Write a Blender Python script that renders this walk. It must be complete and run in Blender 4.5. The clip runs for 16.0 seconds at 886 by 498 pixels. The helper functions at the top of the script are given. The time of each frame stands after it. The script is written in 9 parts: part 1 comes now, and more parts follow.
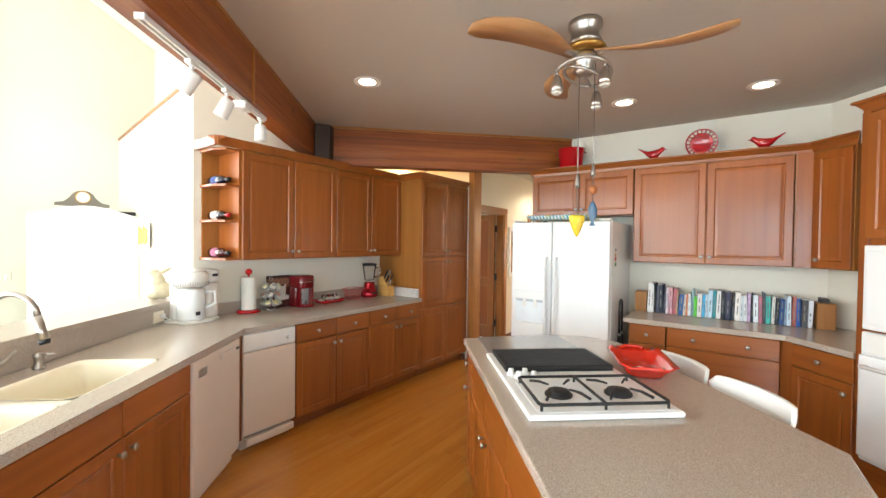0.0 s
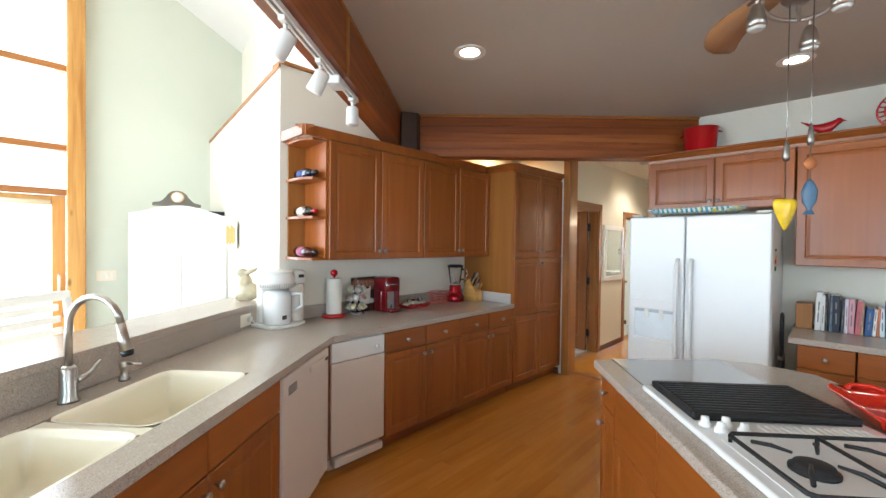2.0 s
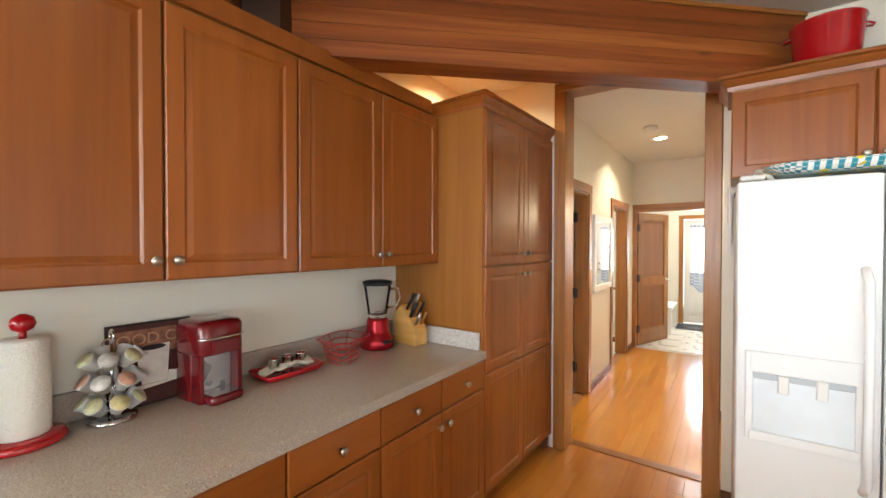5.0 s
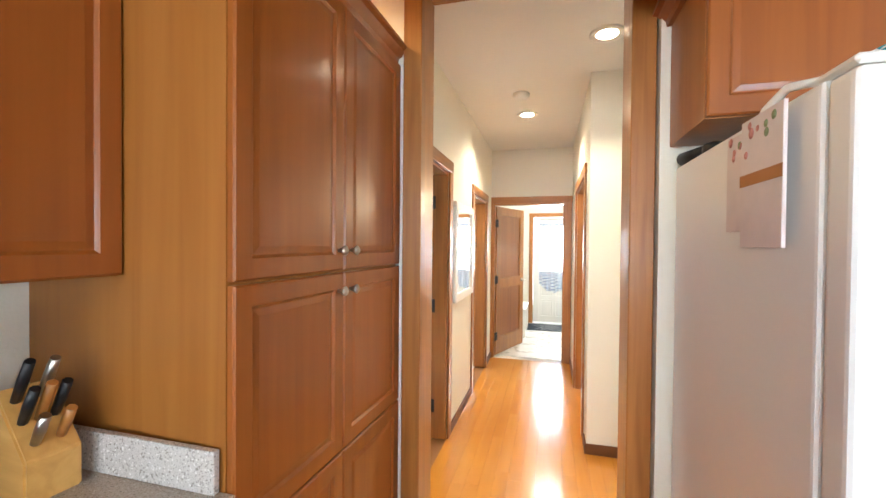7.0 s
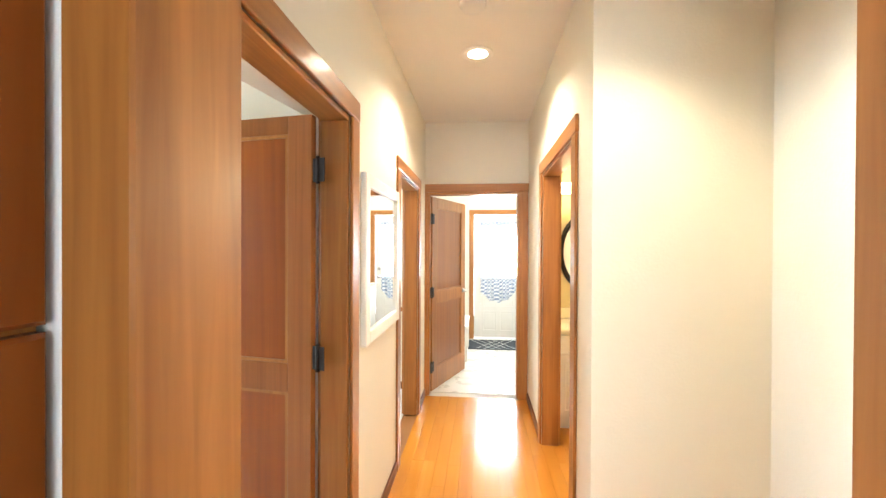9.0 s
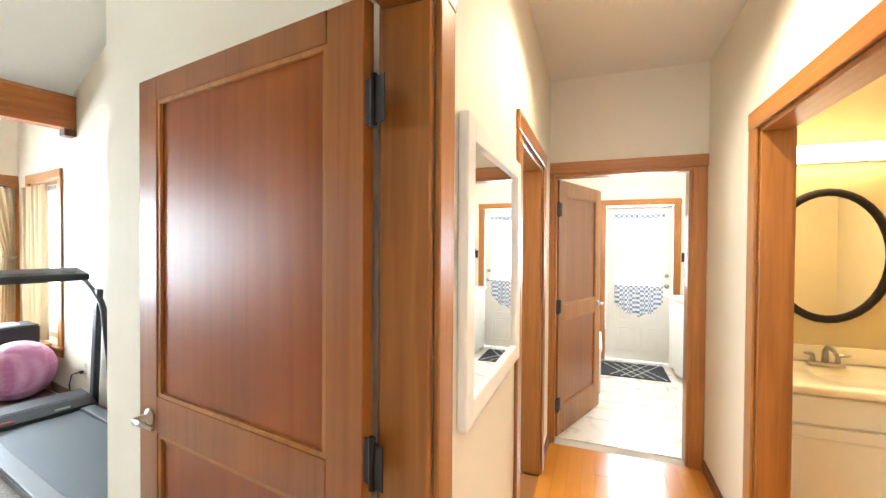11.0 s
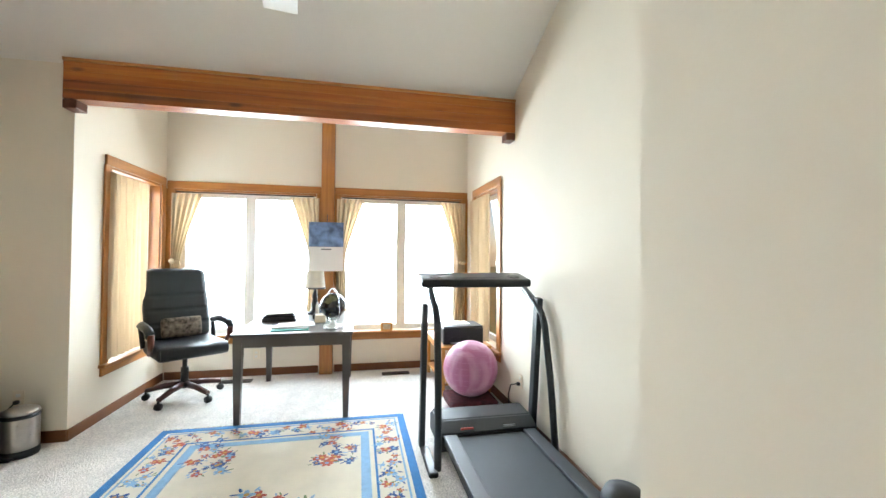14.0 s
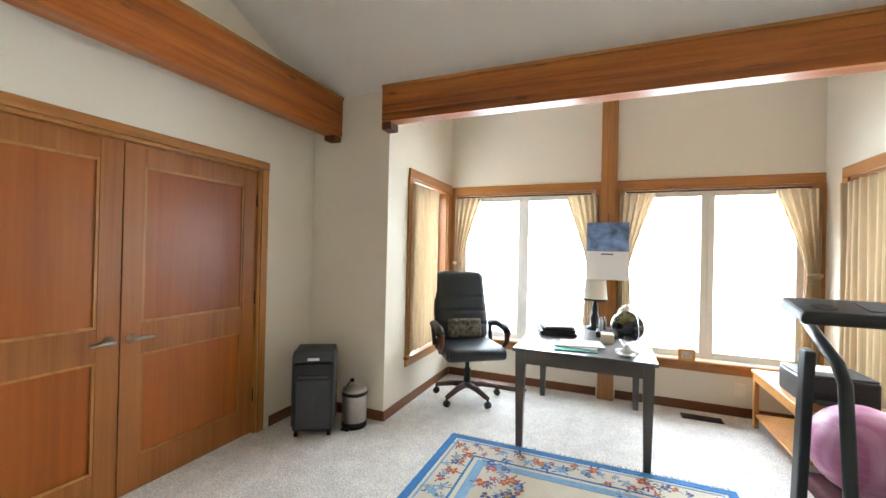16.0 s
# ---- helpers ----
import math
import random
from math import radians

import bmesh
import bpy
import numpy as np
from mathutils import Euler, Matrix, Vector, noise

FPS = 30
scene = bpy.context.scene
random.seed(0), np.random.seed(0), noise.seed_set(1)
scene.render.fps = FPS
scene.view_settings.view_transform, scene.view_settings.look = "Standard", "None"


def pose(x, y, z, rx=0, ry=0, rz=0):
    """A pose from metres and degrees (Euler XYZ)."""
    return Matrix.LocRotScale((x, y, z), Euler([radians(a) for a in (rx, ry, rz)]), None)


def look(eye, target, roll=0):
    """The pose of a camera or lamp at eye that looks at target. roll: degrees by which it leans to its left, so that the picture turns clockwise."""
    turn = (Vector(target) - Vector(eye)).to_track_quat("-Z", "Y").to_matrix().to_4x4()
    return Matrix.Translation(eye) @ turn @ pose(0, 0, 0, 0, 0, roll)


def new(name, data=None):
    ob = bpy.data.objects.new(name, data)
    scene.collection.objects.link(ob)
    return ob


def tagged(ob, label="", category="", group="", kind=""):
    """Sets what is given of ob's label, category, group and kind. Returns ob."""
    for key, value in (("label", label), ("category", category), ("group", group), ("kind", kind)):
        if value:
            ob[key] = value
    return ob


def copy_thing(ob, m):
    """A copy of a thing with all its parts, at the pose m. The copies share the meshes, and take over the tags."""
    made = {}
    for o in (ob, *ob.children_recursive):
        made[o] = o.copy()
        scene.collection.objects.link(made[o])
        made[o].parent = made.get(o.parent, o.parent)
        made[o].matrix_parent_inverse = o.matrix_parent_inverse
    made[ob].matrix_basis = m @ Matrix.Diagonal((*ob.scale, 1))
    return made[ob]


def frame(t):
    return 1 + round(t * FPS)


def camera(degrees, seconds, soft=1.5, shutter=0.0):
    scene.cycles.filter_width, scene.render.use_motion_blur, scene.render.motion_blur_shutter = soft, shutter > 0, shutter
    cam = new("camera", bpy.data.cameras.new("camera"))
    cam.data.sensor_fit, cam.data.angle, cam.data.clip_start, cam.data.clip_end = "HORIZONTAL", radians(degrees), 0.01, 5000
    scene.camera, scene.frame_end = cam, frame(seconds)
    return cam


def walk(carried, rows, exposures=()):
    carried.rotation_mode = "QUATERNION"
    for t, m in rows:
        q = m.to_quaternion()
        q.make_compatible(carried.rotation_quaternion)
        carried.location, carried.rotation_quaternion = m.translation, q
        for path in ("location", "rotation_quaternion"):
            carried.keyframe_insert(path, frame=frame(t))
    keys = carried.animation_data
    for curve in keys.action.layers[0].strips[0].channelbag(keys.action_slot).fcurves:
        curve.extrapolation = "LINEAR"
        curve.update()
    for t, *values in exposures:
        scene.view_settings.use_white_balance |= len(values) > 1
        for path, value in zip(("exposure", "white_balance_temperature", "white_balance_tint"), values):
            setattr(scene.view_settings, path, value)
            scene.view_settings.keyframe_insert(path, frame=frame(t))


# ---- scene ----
cam = camera(96.0, 16.0)
PATH = [
    (0, (-0.123, 0.16, 1.548), (-1.277, 1.793, 1.514), 0.7),
    (0.5, (-0.174, 0.151, 1.54), (-1.431, 1.706, 1.507), 0.8),
    (1, (-0.287, 0.161, 1.553), (-1.621, 1.65, 1.515), 0.7),
    (1.5, (-0.476, 0.198, 1.545), (-1.849, 1.652, 1.515), 0.8),
    (2, (-0.64, 0.323, 1.521), (-2.033, 1.758, 1.491), 0.7),
    (2.5, (-0.834, 0.589, 1.512), (-2.24, 2.011, 1.487), 0.8),
    (3, (-1.033, 0.81, 1.482), (-2.442, 2.228, 1.465), 0.7),
    (3.2, (-1.133, 0.893, 1.481), (-2.545, 2.31, 1.461), 0.7),
    (5.3, (-1.901, 1.946, 1.505), (-2.994, 3.621, 1.479), 0.3),
    (5.5, (-1.932, 2.04, 1.489), (-2.971, 3.748, 1.464), 0.5),
    (6, (-2.02, 2.337, 1.502), (-2.899, 4.134, 1.476), 0.5),
    (6.5, (-2.166, 2.663, 1.486), (-2.874, 4.533, 1.457), 0.6),
    (7, (-2.257, 2.991, 1.471), (-2.773, 4.923, 1.443), 0.5),
    (7.5, (-2.298, 3.33, 1.461), (-2.682, 5.292, 1.437), 0.5),
    (8, (-2.327, 3.645, 1.471), (-2.593, 5.627, 1.445), 0.6),
    (8.2, (-2.351, 3.771, 1.471), (-2.552, 5.761, 1.451), 0.6),
    (10.3, (-2.558, 4.868, 1.448), (-2.743, 6.86, 1.438), 0.1),
    (10.5, (-2.573, 4.927, 1.479), (-2.88, 6.902, 1.445), 0.6),
    (11, (-2.666, 5.095, 1.473), (-3.383, 6.962, 1.447), 0.4),
    (11.5, (-2.836, 5.227, 1.454), (-3.884, 6.93, 1.438), -0.1),
    (12, (-3.05, 5.348, 1.457), (-4.381, 6.84, 1.437), -0.3),
    (12.5, (-3.264, 5.465, 1.45), (-4.823, 6.718, 1.441), 0.1),
    (13, (-3.489, 5.444, 1.450), (-5.172, 6.525, 1.453), 0.4),
    (13.5, (-3.745, 5.457, 1.461), (-5.525, 6.368, 1.459), 0.5),
    (14, (-4.002, 5.432, 1.381), (-5.87, 6.148, 1.416), 0.5),
    (14.5, (-4.166, 5.391, 1.408), (-6.107, 5.874, 1.431), 0.6),
    (15, (-4.338, 5.324, 1.413), (-6.323, 5.563, 1.436), 0.7),
    (15.5, (-4.484, 5.224, 1.451), (-6.482, 5.137, 1.459), 0.8),
    (16, (-4.581, 5.159, 1.443), (-6.526, 4.696, 1.452), 1.3),
]
walk(cam, [(t, look(eye, target, roll)) for t, eye, target, roll in PATH], [(0, 0.13, 6250, 8), (2.5, -0.33, 5600, 6), (3.2, -0.33, 5600, 6), (5.5, 0.33, 6500, 11), (7, 0.57, 5850, 8), (8, 0.79, 5900, 7), (11, 0.49, 6200, 10), (13, 0.28, 6150, 10), (14.5, -0.15, 6250, 11), (16, -0.33, 6350, 13)])

# ---------------------------------------------------------------- world, large lights
world = bpy.data.worlds.new("sky")
scene.world = world
world.use_nodes = True
_wn = world.node_tree.nodes
_sky = _wn.new("ShaderNodeTexSky")
_sky.sky_type, _sky.sun_disc = "NISHITA", False
_sky.sun_elevation, _sky.sun_rotation = radians(38), radians(250)
world.node_tree.links.new(_sky.outputs[0], _wn["Background"].inputs[0])
_wn["Background"].inputs[1].default_value = 0.12

# the office, its closet and bay stand 9 degrees off the kitchen's walls
OFF = Matrix.Translation((-2.95, 6.10, 0)) @ Matrix.Rotation(radians(-9.0), 4, "Z") @ Matrix.Translation((2.95, -6.10, 0))
WORLD = Matrix.Identity(4)


def area_lamp(name, m, w, h, watts, colour=(1, 1, 1), spread=180):
    d = bpy.data.lights.new(name, "AREA")
    d.shape, d.size, d.size_y, d.energy, d.color, d.spread = "RECTANGLE", w, h, watts, colour, radians(spread)
    ob = new(name, d)
    ob.matrix_world = m
    return ob


def spot_lamp(name, p, watts, colour=(1, 0.82, 0.6), angle=110, radius=0.05):
    d = bpy.data.lights.new(name, "SPOT")
    d.energy, d.color, d.spot_size, d.spot_blend, d.shadow_soft_size = watts, colour, radians(angle), 0.6, radius
    ob = new(name, d)
    ob.matrix_world = pose(*p)
    return ob


def facing(p, out):
    """A lamp at p that shines along out."""
    return look(p, Vector(p) + Vector(out))


DAY = (0.86, 0.95, 1.0)
# daylight in the office's windows
area_lamp("window_light_a", OFF @ facing((-9.36, 4.01, 1.42), (1, 0, -0.42)), 1.56, 1.62, 185, (0.82, 0.94, 1.0), 150)
area_lamp("window_light_b", OFF @ facing((-9.36, 5.80, 1.42), (1, 0, -0.42)), 1.56, 1.62, 185, (0.82, 0.94, 1.0), 150)
area_lamp("window_light_c", OFF @ facing((-8.20, 2.96, 1.30), (0, 1, -0.15)), 0.85, 1.56, 62, DAY)
area_lamp("window_light_d", OFF @ facing((-8.00, 6.92, 1.30), (0, -1, -0.15)), 0.75, 1.56, 22, DAY)
# the great room's tall window, and added fill from an unseen opening on the south
area_lamp("window_light_e", facing((-6.82, -1.2, 2.2), (1, 0, 0)), 3.4, 3.9, 340, (0.95, 0.97, 0.97))
area_lamp("window_light_f", facing((-3.2, -4.35, 2.0), (0, 1, 0)), 5.0, 3.2, 340, (0.95, 0.97, 0.97))
# windows of the dining side, unseen behind the walk; the east one is added fill
area_lamp("window_light_i", facing((3.05, 0.4, 1.5), (-1, 0, -0.35)), 2.4, 1.5, 55, (0.70, 0.86, 1.0))
area_lamp("window_light_j", facing((1.3, -4.34, 1.6), (0, 1, -0.28)), 2.5, 1.7, 105, (0.50, 0.78, 1.0))
# the laundry's glazed door; added fill for the bedroom, before its solid wall
area_lamp("window_light_g", facing((-2.16, 10.74, 1.45), (0, -1, 0)), 0.52, 0.95, 30, DAY)
area_lamp("window_light_h", facing((-5.28, 7.75, 1.4), (1, 0, 0)), 0.9, 1.2, 40, DAY)
WARM = (1.0, 0.82, 0.58)
for p in ((-2.27, 2.22), (-0.82, 3.69), (0.08, 3.84)):
    spot_lamp("recessed_light", (*p, 2.69), 10, WARM, 130)
spot_lamp("recessed_light", (-2.47, 6.77, 2.66), 98, WARM, 140)
spot_lamp("recessed_light", (-1.955, 5.43, 2.66), 76, WARM, 108)
spot_lamp("recessed_light", (-3.35, 4.15, 2.68), 34, (1.0, 0.74, 0.36), 160)
area_lamp("vanity_light", facing((-1.55, 7.86, 1.985), (0, -1, -0.1)), 0.55, 0.10, 19, (1, 0.78, 0.48))
# added fill over the laundry, with no fixture of its own
area_lamp("laundry_light", pose(-2.2, 9.6, 2.62), 0.5, 0.5, 17, (1, 0.93, 0.82))


# ---------------------------------------------------------------- materials
def rgb(h):
    c = [int(h[i:i + 2], 16) / 255 for i in (0, 2, 4)]
    return tuple(v / 12.92 if v <= 0.04045 else ((v + 0.055) / 1.055) ** 2.4 for v in c)


def base_mat(name, rough=0.5, metal=0.0, coat=0.0, ior=1.45):
    m = bpy.data.materials.new(name)
    m.use_nodes = True
    b = m.node_tree.nodes["Principled BSDF"]
    b.inputs["Roughness"].default_value, b.inputs["Metallic"].default_value = rough, metal
    b.inputs["Coat Weight"].default_value, b.inputs["IOR"].default_value = coat, ior
    b.inputs["Coat Roughness"].default_value = 0.15
    return m, m.node_tree, b


def plain(name, colour, rough=0.5, metal=0.0, coat=0.0, vary=0.06, scale=6.0, bump=0.0, bump_scale=200.0, fine=0.0):
    """A paint, plastic, metal or cloth: a colour with slow and fine variation and an optional relief."""
    m, t, b = base_mat(name, rough, metal, coat)
    n = t.nodes
    tc = n.new("ShaderNodeTexCoord")
    no = n.new("ShaderNodeTexNoise")
    no.inputs["Scale"].default_value, no.inputs["Detail"].default_value = scale, 4
    t.links.new(tc.outputs["Object"], no.inputs["Vector"])
    ramp = n.new("ShaderNodeValToRGB")
    lo, hi = [c * (1 - vary) for c in colour], [min(1, c * (1 + vary)) for c in colour]
    ramp.color_ramp.elements[0].position, ramp.color_ramp.elements[1].position = 0.3, 0.7
    ramp.color_ramp.elements[0].color, ramp.color_ramp.elements[1].color = (*lo, 1), (*hi, 1)
    t.links.new(no.outputs["Fac"], ramp.inputs["Fac"])
    col = ramp.outputs["Color"]
    if fine:
        f = n.new("ShaderNodeTexNoise")
        f.inputs["Scale"].default_value, f.inputs["Detail"].default_value = bump_scale, 2
        t.links.new(tc.outputs["Object"], f.inputs["Vector"])
        mr = n.new("ShaderNodeMapRange")
        mr.inputs["From Min"].default_value, mr.inputs["From Max"].default_value = 0.3, 0.7
        mr.inputs["To Min"].default_value, mr.inputs["To Max"].default_value = 1 - fine, 1 + fine
        t.links.new(f.outputs["Fac"], mr.inputs["Value"])
        mx = n.new("ShaderNodeVectorMath")
        mx.operation = "SCALE"
        t.links.new(col, mx.inputs[0])
        t.links.new(mr.outputs[0], mx.inputs["Scale"])
        col = mx.outputs[0]
    t.links.new(col, b.inputs["Base Color"])
    rr = n.new("ShaderNodeMapRange")
    rr.inputs["To Min"].default_value, rr.inputs["To Max"].default_value = max(0.02, rough - min(0.06, vary)), min(1, rough + min(0.06, vary))
    t.links.new(no.outputs["Fac"], rr.inputs["Value"])
    t.links.new(rr.outputs[0], b.inputs["Roughness"])
    if bump:
        nb = n.new("ShaderNodeTexNoise")
        nb.inputs["Scale"].default_value, nb.inputs["Detail"].default_value = bump_scale, 3
        t.links.new(tc.outputs["Object"], nb.inputs["Vector"])
        bp = n.new("ShaderNodeBump")
        bp.inputs["Strength"].default_value, bp.inputs["Distance"].default_value = bump, 0.01
        t.links.new(nb.outputs["Fac"], bp.inputs["Height"])
        t.links.new(bp.outputs["Normal"], b.inputs["Normal"])
    return m


def wood(name, dark, mid, light, axis="z", grain=28.0, rough=0.35, coat=0.3, random_tone=0.12, knots=False, stretch=0.05):
    """Wood with its grain along one axis of the object: streaks, slow bands, a tone of its own for every piece."""
    m, t, b = base_mat(name, rough, 0, coat)
    n = t.nodes
    tc = n.new("ShaderNodeTexCoord")
    info = n.new("ShaderNodeObjectInfo")
    add = n.new("ShaderNodeVectorMath")
    add.operation = "MULTIPLY_ADD"
    add.inputs[1].default_value = (1, 1, 1)
    off = n.new("ShaderNodeCombineXYZ")
    mul = n.new("ShaderNodeMath")
    mul.operation, mul.inputs[1].default_value = "MULTIPLY", 37.0
    t.links.new(info.outputs["Random"], mul.inputs[0])
    for i in range(3):
        t.links.new(mul.outputs[0], off.inputs[i])
    t.links.new(tc.outputs["Object"], add.inputs[0])
    t.links.new(off.outputs[0], add.inputs[2])
    mp = n.new("ShaderNodeMapping")
    mp.inputs["Scale"].default_value = [stretch if a == axis else 1.0 for a in "xyz"]
    t.links.new(add.outputs[0], mp.inputs["Vector"])
    n1 = n.new("ShaderNodeTexNoise")
    n1.inputs["Scale"].default_value, n1.inputs["Detail"].default_value, n1.inputs["Distortion"].default_value = grain, 6, 0.6
    n2 = n.new("ShaderNodeTexNoise")
    n2.inputs["Scale"].default_value, n2.inputs["Detail"].default_value = grain * 0.16, 3
    for x in (n1, n2):
        t.links.new(mp.outputs[0], x.inputs["Vector"])
    mix = n.new("ShaderNodeMix")
    mix.inputs[0].default_value = 0.5
    t.links.new(n1.outputs["Fac"], mix.inputs[2])
    t.links.new(n2.outputs["Fac"], mix.inputs[3])
    ramp = n.new("ShaderNodeValToRGB")
    e = ramp.color_ramp.elements
    e[0].position, e[0].color = 0.30, (*dark, 1)
    e[1].position, e[1].color = 0.72, (*light, 1)
    k = e.new(0.5)
    k.color = (*mid, 1)
    t.links.new(mix.outputs[0], ramp.inputs["Fac"])
    col = ramp.outputs["Color"]
    if knots:
        vo = n.new("ShaderNodeTexVoronoi")
        vo.inputs["Scale"].default_value = 3.2
        mk = n.new("ShaderNodeMapping")
        mk.inputs["Scale"].default_value = [0.55 if a == axis else 1.6 for a in "xyz"]
        t.links.new(add.outputs[0], mk.inputs["Vector"])
        t.links.new(mk.outputs[0], vo.inputs["Vector"])
        kr = n.new("ShaderNodeMapRange")
        kr.inputs["From Min"].default_value, kr.inputs["From Max"].default_value = 0.045, 0.11
        kr.inputs["To Min"].default_value, kr.inputs["To Max"].default_value = 0.35, 1.0
        t.links.new(vo.outputs["Distance"], kr.inputs["Value"])
        ks = n.new("ShaderNodeVectorMath")
        ks.operation = "SCALE"
        t.links.new(col, ks.inputs[0])
        t.links.new(kr.outputs[0], ks.inputs["Scale"])
        col = ks.outputs[0]
    hs = n.new("ShaderNodeHueSaturation")
    vr = n.new("ShaderNodeMapRange")
    vr.inputs["To Min"].default_value, vr.inputs["To Max"].default_value = 1 - random_tone, 1 + random_tone
    t.links.new(info.outputs["Random"], vr.inputs["Value"])
    t.links.new(vr.outputs[0], hs.inputs["Value"])
    t.links.new(col, hs.inputs["Color"])
    t.links.new(hs.outputs["Color"], b.inputs["Base Color"])
    bp = n.new("ShaderNodeBump")
    bp.inputs["Strength"].default_value, bp.inputs["Distance"].default_value = 0.06, 0.004
    t.links.new(n1.outputs["Fac"], bp.inputs["Height"])
    t.links.new(bp.outputs["Normal"], b.inputs["Normal"])
    rr = n.new("ShaderNodeMapRange")
    rr.inputs["To Min"].default_value, rr.inputs["To Max"].default_value = rough - 0.07, rough + 0.09
    t.links.new(n2.outputs["Fac"], rr.inputs["Value"])
    t.links.new(rr.outputs[0], b.inputs["Roughness"])
    return m


def speckle(name, base, dark, light, rough=0.28, scale=170.0):
    """Solid-surface counter: a ground colour with dark and light grains."""
    m, t, b = base_mat(name, rough)
    n = t.nodes
    tc = n.new("ShaderNodeTexCoord")
    col = None
    ground = n.new("ShaderNodeTexNoise")
    ground.inputs["Scale"].default_value, ground.inputs["Detail"].default_value = 3.0, 3
    t.links.new(tc.outputs["Object"], ground.inputs["Vector"])
    gr = n.new("ShaderNodeValToRGB")
    gr.color_ramp.elements[0].color = (*[c * 0.92 for c in base], 1)
    gr.color_ramp.elements[1].color = (*[c * 1.06 for c in base], 1)
    t.links.new(ground.outputs["Fac"], gr.inputs["Fac"])
    col = gr.outputs["Color"]
    for c, s, lo, hi in ((dark, scale, 0.60, 0.66), (light, scale * 0.8, 0.62, 0.68), (dark, scale * 2.1, 0.62, 0.70)):
        v = n.new("ShaderNodeTexNoise")
        v.inputs["Scale"].default_value, v.inputs["Detail"].default_value = s, 1
        o = n.new("ShaderNodeVectorMath")
        o.operation = "ADD"
        o.inputs[1].default_value = (s * 0.013, s * 0.021, 0.3)
        t.links.new(tc.outputs["Object"], o.inputs[0])
        t.links.new(o.outputs[0], v.inputs["Vector"])
        r = n.new("ShaderNodeMapRange")
        r.inputs["From Min"].default_value, r.inputs["From Max"].default_value = lo, hi
        t.links.new(v.outputs["Fac"], r.inputs["Value"])
        mx = n.new("ShaderNodeMix")
        mx.data_type = "RGBA"
        t.links.new(r.outputs[0], mx.inputs[0])
        t.links.new(col, mx.inputs[6])
        mx.inputs[7].default_value = (*c, 1)
        col = mx.outputs[2]
    t.links.new(col, b.inputs["Base Color"])
    return m


def glow(name, colour, strength):
    m, t, b = base_mat(name, 0.5)
    b.inputs["Base Color"].default_value = (*colour, 1)
    b.inputs["Emission Color"].default_value = (*colour, 1)
    b.inputs["Emission Strength"].default_value = strength
    return m


def glassy(name, colour=(1, 1, 1), rough=0.0, ior=1.45):
    m, t, b = base_mat(name, rough)
    b.inputs["Base Color"].default_value = (*colour, 1)
    b.inputs["Transmission Weight"].default_value, b.inputs["IOR"].default_value = 1.0, ior
    return m


def flatc(name, colour, rough=0.5, metal=0.0):
    m, t, b = base_mat(name, rough, metal)
    b.inputs["Base Color"].default_value = (*colour, 1)
    return m


CAB = wood("cabinet_wood", rgb("7d4013"), rgb("91501b"), rgb("9f5a22"), "z", 22, 0.34, 0.25, 0.07)
CAB_H = wood("cabinet_wood_across", rgb("7d4013"), rgb("91501b"), rgb("9f5a22"), "x", 22, 0.34, 0.25, 0.07)
CAB_SIDE = wood("cabinet_side_veneer", rgb("86501c"), rgb("9a6126"), rgb("a97033"), "z", 18, 0.4, 0.15, 0.05)
TRIM = wood("fir_trim", rgb("84501f"), rgb("a0682f"), rgb("b87c3c"), "z", 40, 0.36, 0.2, 0.10)
TRIM_X = wood("fir_trim_along_x", rgb("84501f"), rgb("a0682f"), rgb("b87c3c"), "x", 40, 0.36, 0.2, 0.10)
TRIM_Y = wood("fir_trim_along_y", rgb("84501f"), rgb("a0682f"), rgb("b87c3c"), "y", 40, 0.36, 0.2, 0.10)
DOOR = wood("fir_door", rgb("784416"), rgb("8e5420"), rgb("9c612c"), "z", 55, 0.33, 0.1, 0.06, stretch=0.02)
DOOR_RED = wood("office_door_wood", rgb("7c3c07"), rgb("8f490c"), rgb("9b5613"), "z", 30, 0.32, 0.0, 0.05, stretch=0.03)
BEAM = wood("glulam_beam", rgb("5c2a08"), rgb("985015"), rgb("ba742c"), "x", 26, 0.42, 0.15, 0.05, True, 0.04)
BEAM_D = wood("glulam_beam_dark", rgb("56280a"), rgb("854317"), rgb("a86428"), "x", 26, 0.42, 0.15, 0.05, True, 0.04)
PINE = wood("knotty_pine_post", rgb("a8702f"), rgb("c8934a"), rgb("d9ab62"), "z", 26, 0.45, 0.1, 0.05, True, 0.05)
OAK = wood("honey_oak", rgb("a8702f"), rgb("bf8642"), rgb("cf9a56"), "z", 30, 0.4, 0.2, 0.06)
FLOOR_K = wood("maple_plank", rgb("ae6a25"), rgb("be7a2c"), rgb("cb8a3a"), "y", 14, 0.20, 0.5, 0.03, False, 0.06)
FLOOR_H = wood("maple_plank_hall", rgb("b87426"), rgb("c6832e"), rgb("d2933c"), "y", 12, 0.15, 0.6, 0.012, False, 0.06)
WALL = plain("wall_paint", rgb("e6e0d0"), 0.75, vary=0.02, scale=1.2, bump=0.12, bump_scale=90)
WALL_O = plain("office_wall_paint", rgb("e3dac8"), 0.78, vary=0.02, scale=1.2, bump=0.05, bump_scale=90)
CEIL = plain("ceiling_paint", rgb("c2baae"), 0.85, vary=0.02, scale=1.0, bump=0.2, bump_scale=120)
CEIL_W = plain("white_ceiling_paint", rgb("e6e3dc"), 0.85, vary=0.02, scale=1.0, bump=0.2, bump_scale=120)
